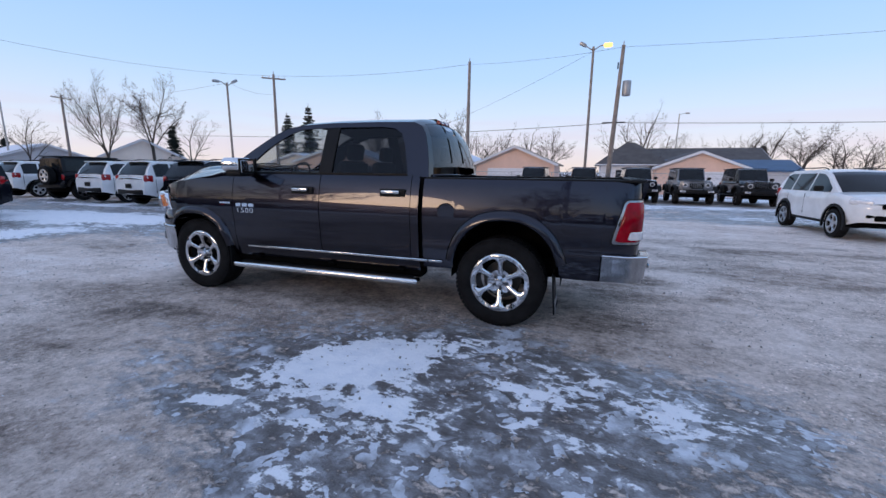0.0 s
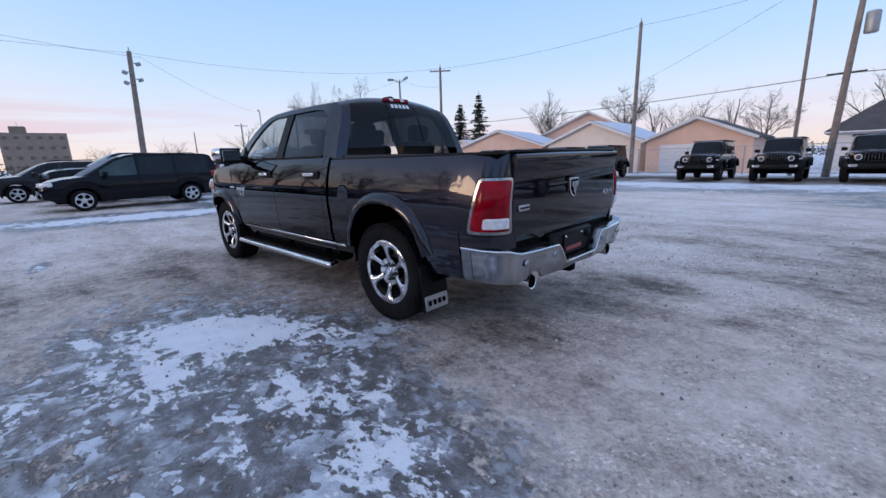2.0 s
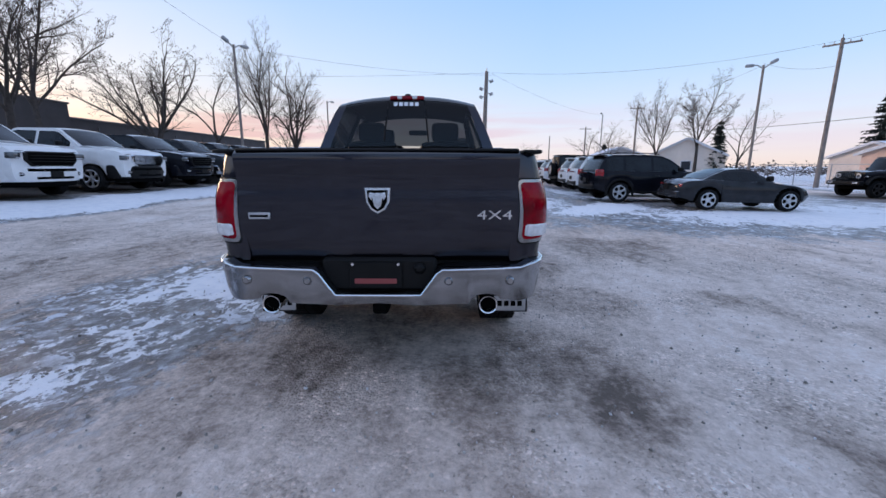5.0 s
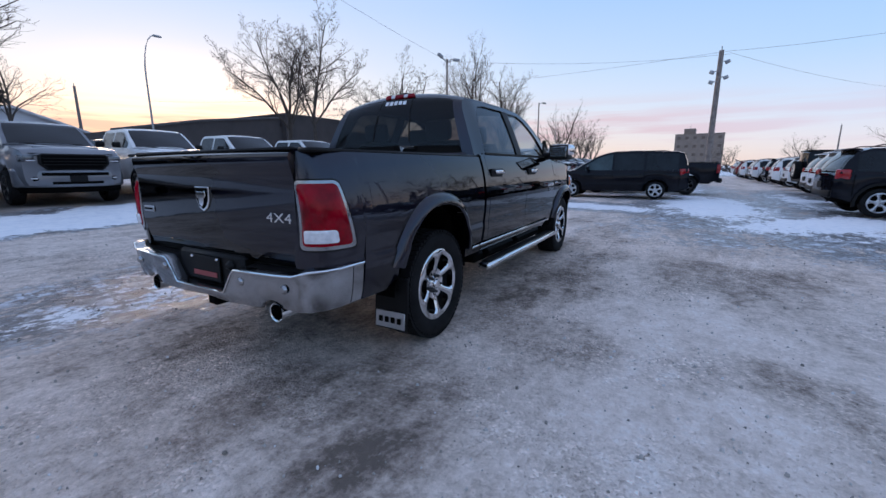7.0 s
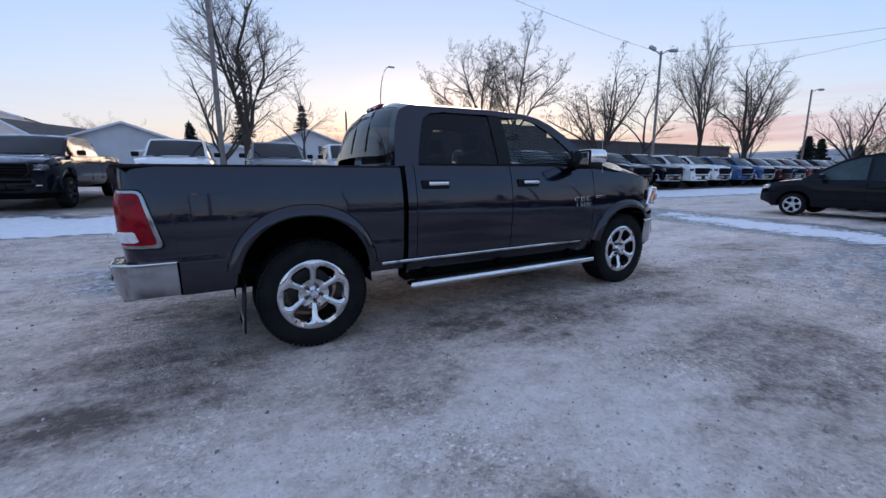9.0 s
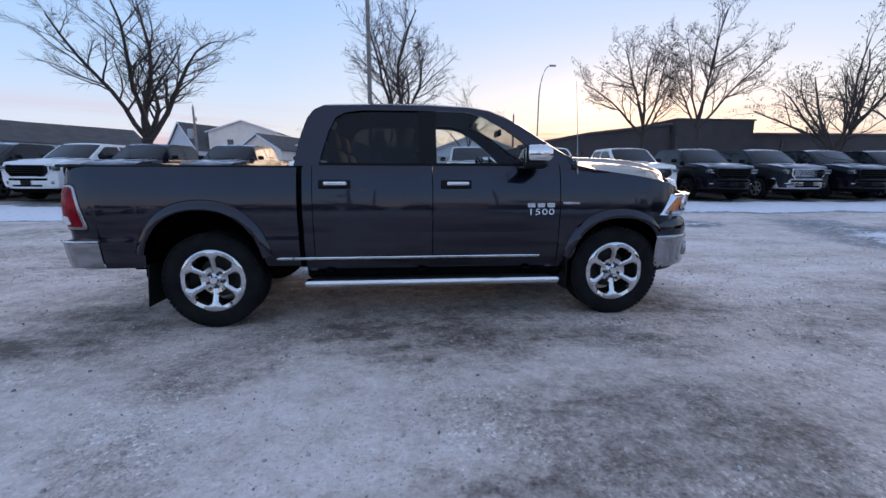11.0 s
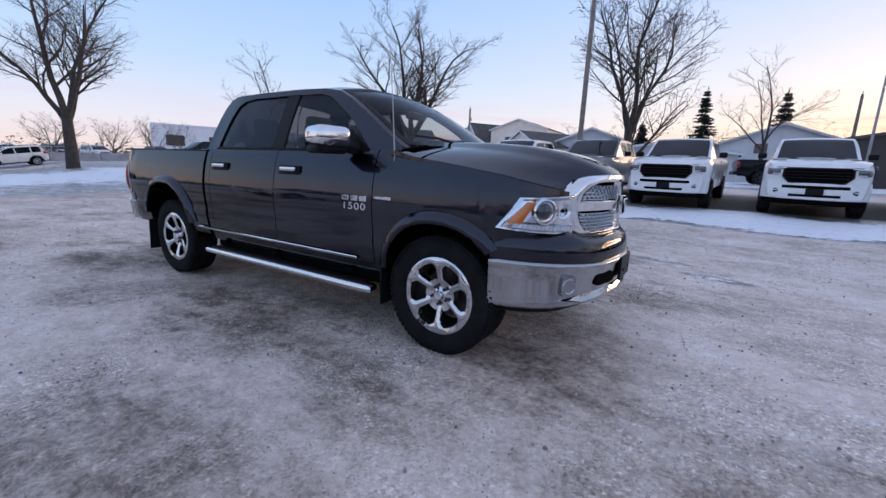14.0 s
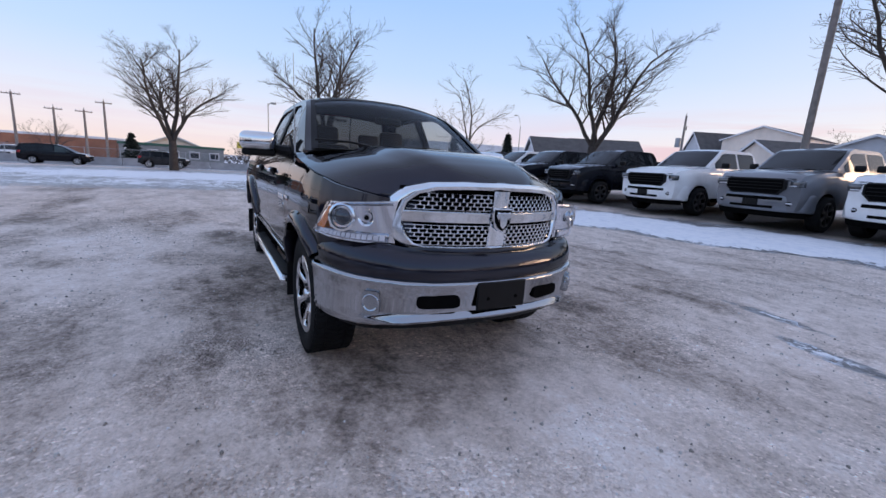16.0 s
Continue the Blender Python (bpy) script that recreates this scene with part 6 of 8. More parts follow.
        part("air_dam", nose_band(((0.32, -0.14), (0.36, -0.1), (0.46, -0.05)), 0.93), DARK, car)
        part("rear_bumper", block((0.22, 1.8, 0.2), (xr - 0.02, 0, 0.62), 0.06, None, None, 2), CHROME if trim == "chrome" else BLACK, car)
        part("bed_cover", block((1.85, 1.6, 0.03), (-1.98, 0, 1.37), 0.01), BLACK, car)
        for s in (1, -1):
            part("bonnet_bulge", block((1.15, 0.34, 0.05), (1.98, s * 0.42, 1.36), 0.022, Matrix.Rotation(0.07, 3, "Y"), None, 2), paint, car)
            part("bonnet_vent", block((0.3, 0.16, 0.02), (1.75, s * 0.44, 1.398), 0.006, Matrix.Rotation(0.07, 3, "Y")), DARK, car)
        part("bonnet_seam", block((0.02, 1.5, 0.012), (xf - 0.01, 0, 1.19), 0.004), DARK, car)
    elif kind == "jeep":
        gr = part("grille_panel", block((0.08, 1.25, 0.4), (xf + 0.04, 0, 0.98), 0.05, None, None, 2), paint, car)
        for q in range(7):
            part("grille_slot", block((0.03, 0.06, 0.26), (xf + 0.085, (q - 3) * 0.092, 0.99), 0.012), DARK, car)
        for q in range(8):
            part("grille_rib", block((0.02, 0.012, 0.27), (xf + 0.1, (q - 3.5) * 0.092, 0.99), 0.004), DULL_CHROME, car)
        part("front_bumper", block((0.26, 1.7, 0.2), (xf + 0.18, 0, 0.66), 0.05, None, None, 2), BLACK, car)
        part("winch_guard", tube([(xf + 0.3, -0.3, 0.74), (xf + 0.34, -0.24, 0.84), (xf + 0.34, 0.24, 0.84), (xf + 0.3, 0.3, 0.74)], 0.025), BLACK, car)
        for s in (1, -1):
            for cx in S["wheels"]:
                rows = []
                for i in range(13):
                    a = math.pi * (0.06 + 0.88 * i / 12)
                    px, pz = cx + 0.58 * math.cos(a), 0.46 + 0.56 * math.sin(a) ** 0.6
                    rows.append([(px, s * 0.78, pz), (px, s * 0.97, pz - 0.01), (px, s * 0.98, pz - 0.07), (px, s * 0.78, pz - 0.06)])
                fl = sheet(rows, close=True)
                bmesh.ops.recalc_face_normals(fl, faces=fl.faces)
                part("wheel_flare", fl, BLACK, car)
            part("side_step", block((1.8, 0.14, 0.06), (0, s * 0.86, 0.5), 0.02), BLACK, car)
        part("hard_top", block((2.35, 1.42, 0.04), (-0.9, 0, 1.875), 0.015), BLACK, car)
        sp = part("spare_tyre", tyre_mesh(0.4, 0.26, 0.26, False, 28), TYRE, car)
        sp.matrix_local = pose(xr - 0.17, 0, 1.05, 0, 0, 90)
        rm = part("spare_rim", spoked_rim(0.27, 5, 0.1, 0.23, 0.6, 0.02, 0.03), SILVER, sp)
        rm.matrix_local = pose(0, 0.12, 0)
        part("rear_bumper", block((0.2, 1.6, 0.18), (xr - 0.05, 0, 0.62), 0.05), BLACK, car)
    else:
        part("grille", block((0.08, (hw - S["nose"]) * 1.25, 0.12), (xf + 0.06, 0, zf - 0.12), 0.03, None, None, 2), DARK, car)
        part("front_intake", block((0.08, (hw - S["nose"]) * 1.5, 0.13), (xf + 0.05, 0, S["z0"] + 0.22), 0.04, None, None, 2), DARK, car)
        part("rear_bumper", block((0.14, hw * 1.5, 0.2), (xr + 0.02, 0, S["z0"] + 0.2), 0.06, None, None, 2), BLACK if kind == "suv" else paint, car)
        part("number_plate", block((0.02, 0.32, 0.16), (xr - 0.06, 0, S["z0"] + 0.42), 0.006), BLACK, car)
        if kind == "suv":
            part("sill", block((2.2, hw * 1.94, 0.1), (0.02, 0, S["z0"] + 0.04), 0.03), BLACK, car)
            for s in (1, -1):
                for cx in S["wheels"]:
                    rows = []
                    for i in range(13):
                        a = math.pi * (-0.06 + 1.12 * i / 12)
                        ring = []
                        for rr, yy in ((0.085, -0.03), (0.085, 0.012), (0.15, 0.008), (0.155, -0.03)):
                            ring.append((cx + (S["R"] + rr) * math.cos(a), s * (hw - 0.01 + yy), S["R"] * 0.93 + (S["R"] + rr) * math.sin(a)))
                        rows.append(ring)
                    tr = sheet(rows, close=True)
                    bmesh.ops.recalc_face_normals(tr, faces=tr.faces)
                    part("arch_trim", tr, BLACK, car)
                part("roof_rail", tube([(-1.6, s * 0.62, 1.68), (-1.4, s * 0.63, 1.74), (0.0, s * 0.63, 1.73), (0.15, s * 0.62, 1.68)], 0.016, 6), BLACK, car)
            part("rear_spoiler", block((0.25, 1.15, 0.04), (-1.82, 0, 1.64), 0.015, Matrix.Rotation(0.1, 3, "Y")), paint, car)
            part("rear_wiper", tube([(-2.17, 0.02, 1.12), (-2.1, 0.3, 1.2)], 0.01, 5), BLACK, car)
        if kind == "van":
            for s in (1, -1):
                part("door_rail", block((1.1, 0.015, 0.02), (-1.6, s * (hw - 0.005), 1.0), 0.004), BLACK, car)
                part("roof_rail", tube([(-1.9, s * 0.66, 1.74), (-1.7, s * 0.67, 1.79), (0.0, s * 0.67, 1.78), (0.2, s * 0.66, 1.73)], 0.018, 6), BLACK, car)
    rmat = rims or (BLACKRIM if kind == "jeep" or (kind == "pickup" and trim == "body") else SILVER)
    for cx in S["wheels"]:
        for s in (1, -1):
            simple_wheel(S["R"], 0.24 if kind != "pickup" else 0.27, rmat, car, cx, s * (hw - (0.115 if kind != "jeep" else 0.02)), 6 if kind == "pickup" else 5)
    VEHICLES[key] = car
    car.matrix_basis = m
    return car


def stand(x, y, turn):
    """On the ground at x, y, turned about z, leaning with the slope."""
    e = 1.0
    nx, ny = (ground_z(x + e, y) - ground_z(x - e, y)) / 2, (ground_z(x, y + e) - ground_z(x, y - e)) / 2
    n = Vector((-nx, -ny, 1)).normalized()
    q = Vector((0, 0, 1)).rotation_difference(n)
    return Matrix.Translation((x, y, ground_z(x, y) + 0.005)) @ q.to_matrix().to_4x4() @ Matrix.Rotation(radians(turn), 4, "Z")


def park_all():
    words = {"white": "white", "black": "black", "grey": "grey", "silver": "silver", "blue": "bright blue", "red": "red", "charcoal": "charcoal", "navy": "dark blue", "maroon": "dark red"}
    # the north row faces south, towards the lane
    row = [(-27.2, "black", "plain", "body"), (-24.0, "charcoal", "plain", "body"), (-20.8, "black", "plain", "chrome"), (-17.6, "black", "plain", "body"), (-14.4, "charcoal", "plain", "body"),
           (-11.2, "white", "plain", "body"), (-8.9, "black", "plain", "chrome"), (-5.9, "black", "plain", "body"), (-2.55, "white", "plain", "body"), (0.4, "silver", "plain", "body"), (3.0, "white", "plain", "body"),
           (6.1, "white", "plain", "body"), (9.3, "white", "chrome", "black"), (12.2, "black", "plain", "body"), (15.2, "charcoal", "chrome", "chrome"), (18.0, "black", "plain", "body"),
           (20.8, "black", "plain", "chrome"), (23.6, "white", "plain", "body"), (26.4, "white", "plain", "chrome"), (29.2, "blue", "plain", "body"), (32.0, "blue", "plain", "chrome"), (34.8, "maroon", "plain", "body"),
           (37.6, "navy", "plain", "chrome"), (40.4, "red", "plain", "body"), (43.2, "red", "plain", "body"), (46.0, "grey", "plain", "chrome"), (48.8, "white", "plain", "body"), (51.6, "maroon", "plain", "body"),
           (54.4, "navy", "plain", "chrome"), (57.2, "white", "plain", "body"), (60.0, "grey", "plain", "chrome"), (63, "white", "plain", "body"), (66, "silver", "plain", "body"), (69, "blue", "plain", "body"), (72.2, "white", "plain", "body"), (75.4, "grey", "plain", "chrome"), (78.6, "white", "plain", "body"), (81.8, "black", "plain", "body"),
           (85, "white", "plain", "body"), (88.2, "red", "plain", "body"), (91.4, "navy", "plain", "chrome"), (94.6, "white", "plain", "body"), (97.8, "silver", "plain", "body"), (101, "white", "plain", "body"), (105, "black", "plain", "body")]
    rnd = random.Random(11)
    for x, c, face, trim in row:
        y = interp([(-30, 13.6), (-8, 12.6), (12, 12.4), (24, 12.5), (40, 12.7), (70, 12.4), (115, 11.4)], x)
        tone = {"chrome": "with a chrome grille", "plain": "with a black grille"}[face]
        vehicle("pickup", c, f"{words[c]} crew cab pickup {tone}, parked in line", "pickup truck", stand(x - 0.5, y + rnd.uniform(-0.15, 0.15), -94 + rnd.uniform(-1.5, 1.5)), "pickups in the north row", None, face, trim)
    # the south row of off-roaders faces north
    for x, c in ((-10.6, "charcoal"), (-7.8, "silver"), (-5.2, "black"), (-2.3, "black"), (0.6, "black"), (6.2, "black"), (8.8, "black"), (11.4, "white"), (14.4, "black")):
        vehicle("jeep", c, f"{words[c]} boxy off-roader with slotted grille by the fence", "off-roader", stand(x, -21.6, 90 + rnd.uniform(-2, 2)), "off-roaders in the south row")
    # the east rows
    vehicle("van", "black", "black minivan with silver wheel covers parked across the lane", "minivan", stand(13.9, -0.12, 91), "", None, "plain", "body")
    vehicle("suv", "charcoal", "dark grey crossover parked beyond the minivan", "crossover", stand(21.3, 1.6, 92), "", None, "plain", "body")
    vehicle("pickup", "black", "black crew cab pickup with a black grille, parked behind the minivan", "pickup truck", stand(17.4, -0.75, 91), "", None, "plain", "body")
    vehicle("suv", "black", "black compact crossover with alloy wheels, tail to the lane", "crossover", stand(10.4, -7.9, -88), "crossovers in the east row")
    vehicle("suv", "white", "white compact crossover seen from behind, tail to the lane", "crossover", stand(13.3, -8.3, -92), "crossovers in the east row")
    vehicle("suv", "white", "white compact crossover seen from behind, tail to the lane", "crossover", stand(16.3, -8.7, -90), "crossovers in the east row")
    vehicle("jeep", "black", "black off-roader with a spare wheel on its tailgate", "off-roader", stand(19.4, -9.0, -88), "crossovers in the east row")
    for x, y, c in ((23.2, -9.2, "white"), (27.4, -9.2, "white"), (31.6, -9.4, "black"), (34.8, -9.0, "white"), (38.0, -9.2, "silver"), (42, -9, "white"), (46, -9, "red"), (50, -9, "white")):
        vehicle("suv", c, f"{words[c]} crossover far along the east row", "crossover", stand(x, y, -90 + rnd.uniform(-3, 3)), "crossovers in the east row")
    vehicle("coupe", "charcoal", "low dark grey two-seat sports car in profile", "sports car", stand(7.75, -9.4, -93))
    vehicle("suv", "white", "white compact crossover with black sills and mirrors", "crossover", stand(-8.8, -8.65, 90) @ Matrix.Diagonal((0.95, 0.95, 0.94, 1)), "", None, "plain", "black")
    for y, c in ((-21, "white"), (-8.5, "charcoal"), (9.5, "white"), (13.5, "black"), (17.2, "white"), (24, "silver"), (28.4, "white")):
        vehicle("suv", c, f"{words[c]} wagon parked across the road behind the fence", "car", stand(-60, y, 4), "cars across the road", None, "plain", "body")
    vehicle("pickup", "black", "dark pickup parked beyond the north row", "pickup truck", stand(7.4, 27, 5), "", None, "plain", "body")
    # on the road to the west
    vehicle("van", "black", "dark minivan on the road behind the snow verge", "minivan", stand(-47, -14.0, 90), "", None, "plain", "body")
    vehicle("suv", "charcoal", "dark grey off-road wagon on the road", "car", stand(-47, -5.6, 90), "", None, "plain", "body")
    vehicle("suv", "white", "white wagon on the road", "car", stand(-47, 7.2, -90), "", None, "plain", "body")


park_all()

# ---- buildings ----
SHINGLE = surface("roof_shingles", (0.09, 0.085, 0.085), 0.9, 0, 0.25, 1.5, 12, 0.4, 0.02)
PEACH = surface("peach_siding", (0.74, 0.5, 0.39), 0.8, 0, 0.1, 0.8, 20, 0.2, 0.01)
CREAM = surface("cream_siding", (0.76, 0.65, 0.56), 0.8, 0, 0.1, 0.8, 20, 0.2, 0.01)
PALE = surface("pale_siding", (0.5, 0.5, 0.52), 0.8, 0, 0.1, 0.8, 20, 0.2, 0.01)
WHITE = surface("white_trim", (0.68, 0.68, 0.7), 0.6, 0, 0.08, 1.5, 20, 0.1)
SHED = surface("dark_shed_cladding", (0.06, 0.05, 0.048), 0.8, 0, 0.2, 0.6, 14, 0.3, 0.02)
CONCRETE = surface("concrete_panels", (0.235, 0.185, 0.15), 0.85, 0, 0.12, 0.4, 10, 0.3, 0.02)
FAR_ROAD_GREY = surface("far_road_grey", (0.3, 0.31, 0.33), 0.85, 0, 0.2, 1.2, 14, 0.3, 0.02)
# the shop wall's shade is put into this darker grey
SHOPFRONT = surface("shaded_shop_wall", (0.2, 0.215, 0.22), 0.8, 0, 0.2, 0.8, 20, 0.2, 0.01)
GREEN = surface("green_fascia", (0.03, 0.1, 0.07), 0.6, 0, 0.15, 0.8, 20, 0.1)
BRICK = surface("brick_orange", (0.3, 0.13, 0.08), 0.85, 0, 0.2, 0.8, 16, 0.3, 0.01)
BLUE_ROOF = surface("blue_metal_roof", (0.05, 0.11, 0.2), 0.5, 0.2, 0.15, 0.8, 20, 0.1)
DULL_PANE = surface("dusty_pane", (0.15, 0.115, 0.095), 0.6, 0, 0.2, 1, 20, 0, spec=0.1)
PANE = surface("window_pane", (0.03, 0.035, 0.045), 0.08, 0, 0.2, 1, 20, 0, coat=0.5)


def gable_house(name, label, x, y, w, d, eave, ridge, wall, roof, turn=0, snowy=0.0, door=None, windows=(), category="garage", group=""):
    """A gabled house: gable to the front (local -y... +y side faces the lot); the ridge runs along d."""
    h = thing(name, label, category, group)
    z0 = -0.6
    gab = [(-w / 2, z0), (w / 2, z0), (w / 2, eave), (0, ridge), (-w / 2, eave)]
    part("wall", slab(gab, d, "y", -d), wall, h)
    over, th = 0.35, 0.14
    for s in (1, -1):
        slope = math.atan2(ridge - eave, w / 2)
        ln = math.hypot(w / 2, ridge - eave) + over
        b = block((ln, d + 0.7, th), (0, 0, 0), 0.02)
        mid = Vector((s * (w / 4 + over / 2 * math.cos(slope)), -d / 2, (eave + ridge) / 2 - over / 2 * math.sin(slope) + th / 2 + 0.02))
        bmesh.ops.transform(b, matrix=Matrix.Translation(mid) @ Matrix.Rotation(s * slope, 4, "Y"), verts=b.verts)
        rf = part("roof", b, roof, h)
        bb = block((ln, 0.05, 0.2), (0, 0, 0), 0.01)
        bmesh.ops.transform(bb, matrix=Matrix.Translation(mid + Vector((0, d / 2 + 0.37, -0.05))) @ Matrix.Rotation(s * slope, 4, "Y"), verts=bb.verts)
        part("barge_board", bb, WHITE, rf)
        if snowy and (s < 0 or snowy > 0.9):
            sn = block((ln * 0.93, d + 0.5, 0.07), (0, 0, 0), 0.03)
            bmesh.ops.transform(sn, matrix=Matrix.Translation(mid + Vector((0, 0, 0.09))) @ Matrix.Rotation(s * slope, 4, "Y"), verts=sn.verts)
            part("roof_snow", sn, SNOW, rf)
    if door:
        dw, dh = door
        dr = part("garage_door", block((dw, 0.08, dh), (0, 0.01, dh / 2 + z0 + 0.5), 0.02), WHITE, h)
        for q in range(1, 4):
            part("door_seam", block((dw - 0.05, 0.03, 0.025), (0, 0.05, z0 + 0.5 + dh * q / 4), 0.004), PALE, dr)
    for wx, wz, ww, wh in windows:
        wf = part("window", block((ww + 0.16, 0.08, wh + 0.16), (wx, 0.01, wz), 0.02), WHITE, h)
        part("pane", block((ww, 0.03, wh), (wx, 0.055, wz), 0.005), PANE, wf)
    h.matrix_basis = pose(x, y, ground_z(x, y), 0, 0, turn)
    return h


def hip_house(name, label, x, y, w, d, eave, top, wall, roof, windows=()):
    """A square house under a pyramid roof with wide eaves."""
    h = thing(name, label, "house")
    part("wall", block((w, d, eave + 0.6), (0, -d / 2, (eave - 0.6) / 2), 0.02), wall, h)
    b = bmesh.new()
    o, ridge = 0.45, 0.08 * w
    low = [b.verts.new(p) for p in ((-w / 2 - o, o, eave - 0.12), (w / 2 + o, o, eave - 0.12), (w / 2 + o, -d - o, eave - 0.12), (-w / 2 - o, -d - o, eave - 0.12))]
    rim = [b.verts.new(v.co + Vector((0, 0, 0.14))) for v in low]
    peak = [b.verts.new((-ridge, -d / 2, top)), b.verts.new((ridge, -d / 2, top))]
    b.faces.new(low)
    for i in range(4):
        b.faces.new((low[i], low[(i + 1) % 4], rim[(i + 1) % 4], rim[i]))
    for q in ((rim[0], rim[1], peak[1], peak[0]), (rim[1], rim[2], peak[1]), (rim[2], rim[3], peak[0], peak[1]), (rim[3], rim[0], peak[0])):
        b.faces.new(q)
    bmesh.ops.recalc_face_normals(b, faces=b.faces)
    part("roof", b, roof, h)
    part("gutter", block((w + 0.95, 0.08, 0.1), (0, 0.47, eave - 0.06), 0.02), WHITE, h)
    for wx, wz, ww, wh in windows:
        wf = part("window", block((ww + 0.16, 0.08, wh + 0.16), (wx, 0.01, wz), 0.02), WHITE, h)
        part("pane", block((ww, 0.03, wh), (wx, 0.055, wz), 0.005), PANE, wf)
    h.matrix_basis = pose(x, y, ground_z(x, y))
    return h


gable_house("garage", "peach stucco garage with a shallow gable", 3.4, -31, 6.6, 7, 2.35, 3.75, PEACH, SHINGLE, 0, 0, (4.6, 2.1), group="garages along the lane")
gable_house("garage", "cream garage with snow on its roof", 12.0, -33, 8.4, 8, 2.5, 4.2, CREAM, SHINGLE, 0, 0.5, None, [(1.8, 1.4, 0.9, 0.8)], group="garages along the lane")
gable_house("garage", "peach garage with a snowy roof behind parked off-roaders", 22.0, -33, 9.4, 9, 2.5, 4.1, PEACH, SHINGLE, 12, 1.0, None, group="garages along the lane")
hip_house("house", "pale house with a dark pyramid roof", -6.1, -35, 5.0, 6, 2.5, 4.5, WHITE, SHINGLE, [(0.8, 1.5, 0.9, 1.0)])
gable_house("garage", "peach garage with white barge boards", -10.9, -33.5, 6.2, 7, 2.2, 3.4, PEACH, SHINGLE, 0, 0, (4.2, 2.0), group="garages along the lane")
gable_house("house", "brick house with a brown roof between the garages", 18.5, -46, 12, 9, 3.6, 6.4, PEACH, SHINGLE, 30, 0, None, [(-2, 2, 1, 1)], "house")
gable_house("house", "grey-roofed bungalow behind the fence", -18.5, -46, 9, 13, 2.6, 4.4, CREAM, SHINGLE, 90, 0, None, [(1, 1.5, 1, 1)], "house")
gable_house("shed", "long low shed with a blue metal roof", -18.5, -39, 5, 9, 2.2, 3.0, PALE, BLUE_ROOF, 90, 0, None, (), "shed")
gable_house("house", "pale house with snow on its roof, far east", 46, -30, 8, 9, 2.8, 4.8, CREAM, SHINGLE, 60, 1.0, None, [(0, 1.6, 1, 1)], "house")
gable_house("house", "low house with snow on its roof, far east", 58, -27, 9, 9, 2.6, 4.2, PALE, SHINGLE, 80, 1.0, None, (), "house")
gable_house("house", "white bungalow behind the south lane", 30.5, -37, 7, 8, 2.4, 3.6, CREAM, SHINGLE, 10, 1.0, None, (), "house")
gable_house("house", "pale two-storey house with a low gable", -27.5, 70, 11, 9, 7.6, 9.4, CREAM, SHINGLE, 180, 0, None, [(-3, 5.8, 1, 1.1), (2, 5.8, 1, 1.1)], "house")
gable_house("house", "house with a steep dark roof", -37.5, 70, 8, 9, 4.5, 9.0, PALE, SHINGLE, 150, 0, None, [(0, 3, 1, 1)], "house")
gable_house("house", "bluish bungalow with a shallow roof", -9, 48, 11, 8, 3.4, 5.4, PALE, SHINGLE, 180, 0, None, (), "house")
gable_house("house", "small dark-roofed house at the edge of the lot", -17, 46, 7, 8, 3.2, 5.0, CREAM, SHINGLE, 150, 0, None, (), "house")
gable_house("house", "white house with dark roof west of the trees", -36, 40, 9, 8, 3.0, 5.2, PALE, SHINGLE, 140, 0, None, (), "house")
gable_house("house", "white gabled house beyond the north row", -32, 30, 6, 8, 2.8, 4.4, WHITE, SHINGLE, 150, 0, None, (), "house")
gable_house("house", "white house with a broad grey shingle roof", 8.6, 47, 10, 8, 3.6, 5.4, WHITE, SHINGLE, 180, 0, None, [(-1.6, 3.2, 1.0, 0.9), (1.6, 3.2, 1.0, 0.9)], "house", "w")
gable_house("shed", "low grey shed beyond the north row", -1.0, 38, 12, 5, 2.2, 3.0, PALE, SHINGLE, 180, 0, None, (), "shed", "w")


def long_shed():
    """The dark shed behind the north row: its gable end rises from the west, then a level eave runs east."""
    s = thing("long_shed", "long dark shed with a shallow gabled end", "shed")
    prof = [(10.5, -0.5), (10.5, 4.0), (17.0, 5.2), (25.2, 6.2), (25.2, 5.4), (76.0, 5.6), (76.0, -0.5)]
    part("wall", slab(prof, 16, "y", 34), SHED, s)
    part("roof_edge", tube([(10.3, 33.9, 4.02), (17.0, 33.9, 5.26), (25.3, 33.9, 6.27)], 0.12, 6), SHINGLE, s)
    part("eave", tube([(33.4, 33.9, 5.45), (76.2, 33.9, 5.65)], 0.12, 6), SHINGLE, s)
    part("raised_bay", block((7.9, 12, 7.1), (29.4, 39.4, 3.05), 0.05), SHED, s)
    part("bay_coping", block((8.1, 12.2, 0.14), (29.4, 39.4, 6.66), 0.03), SHINGLE, s)
    for k in range(7):
        part("wall_post", block((0.12, 0.1, 5.0), (37 + 6 * k, 33.93, 2.4), 0.02), SHINGLE, s)
    s.matrix_basis = pose(0, 0, 0)


long_shed()


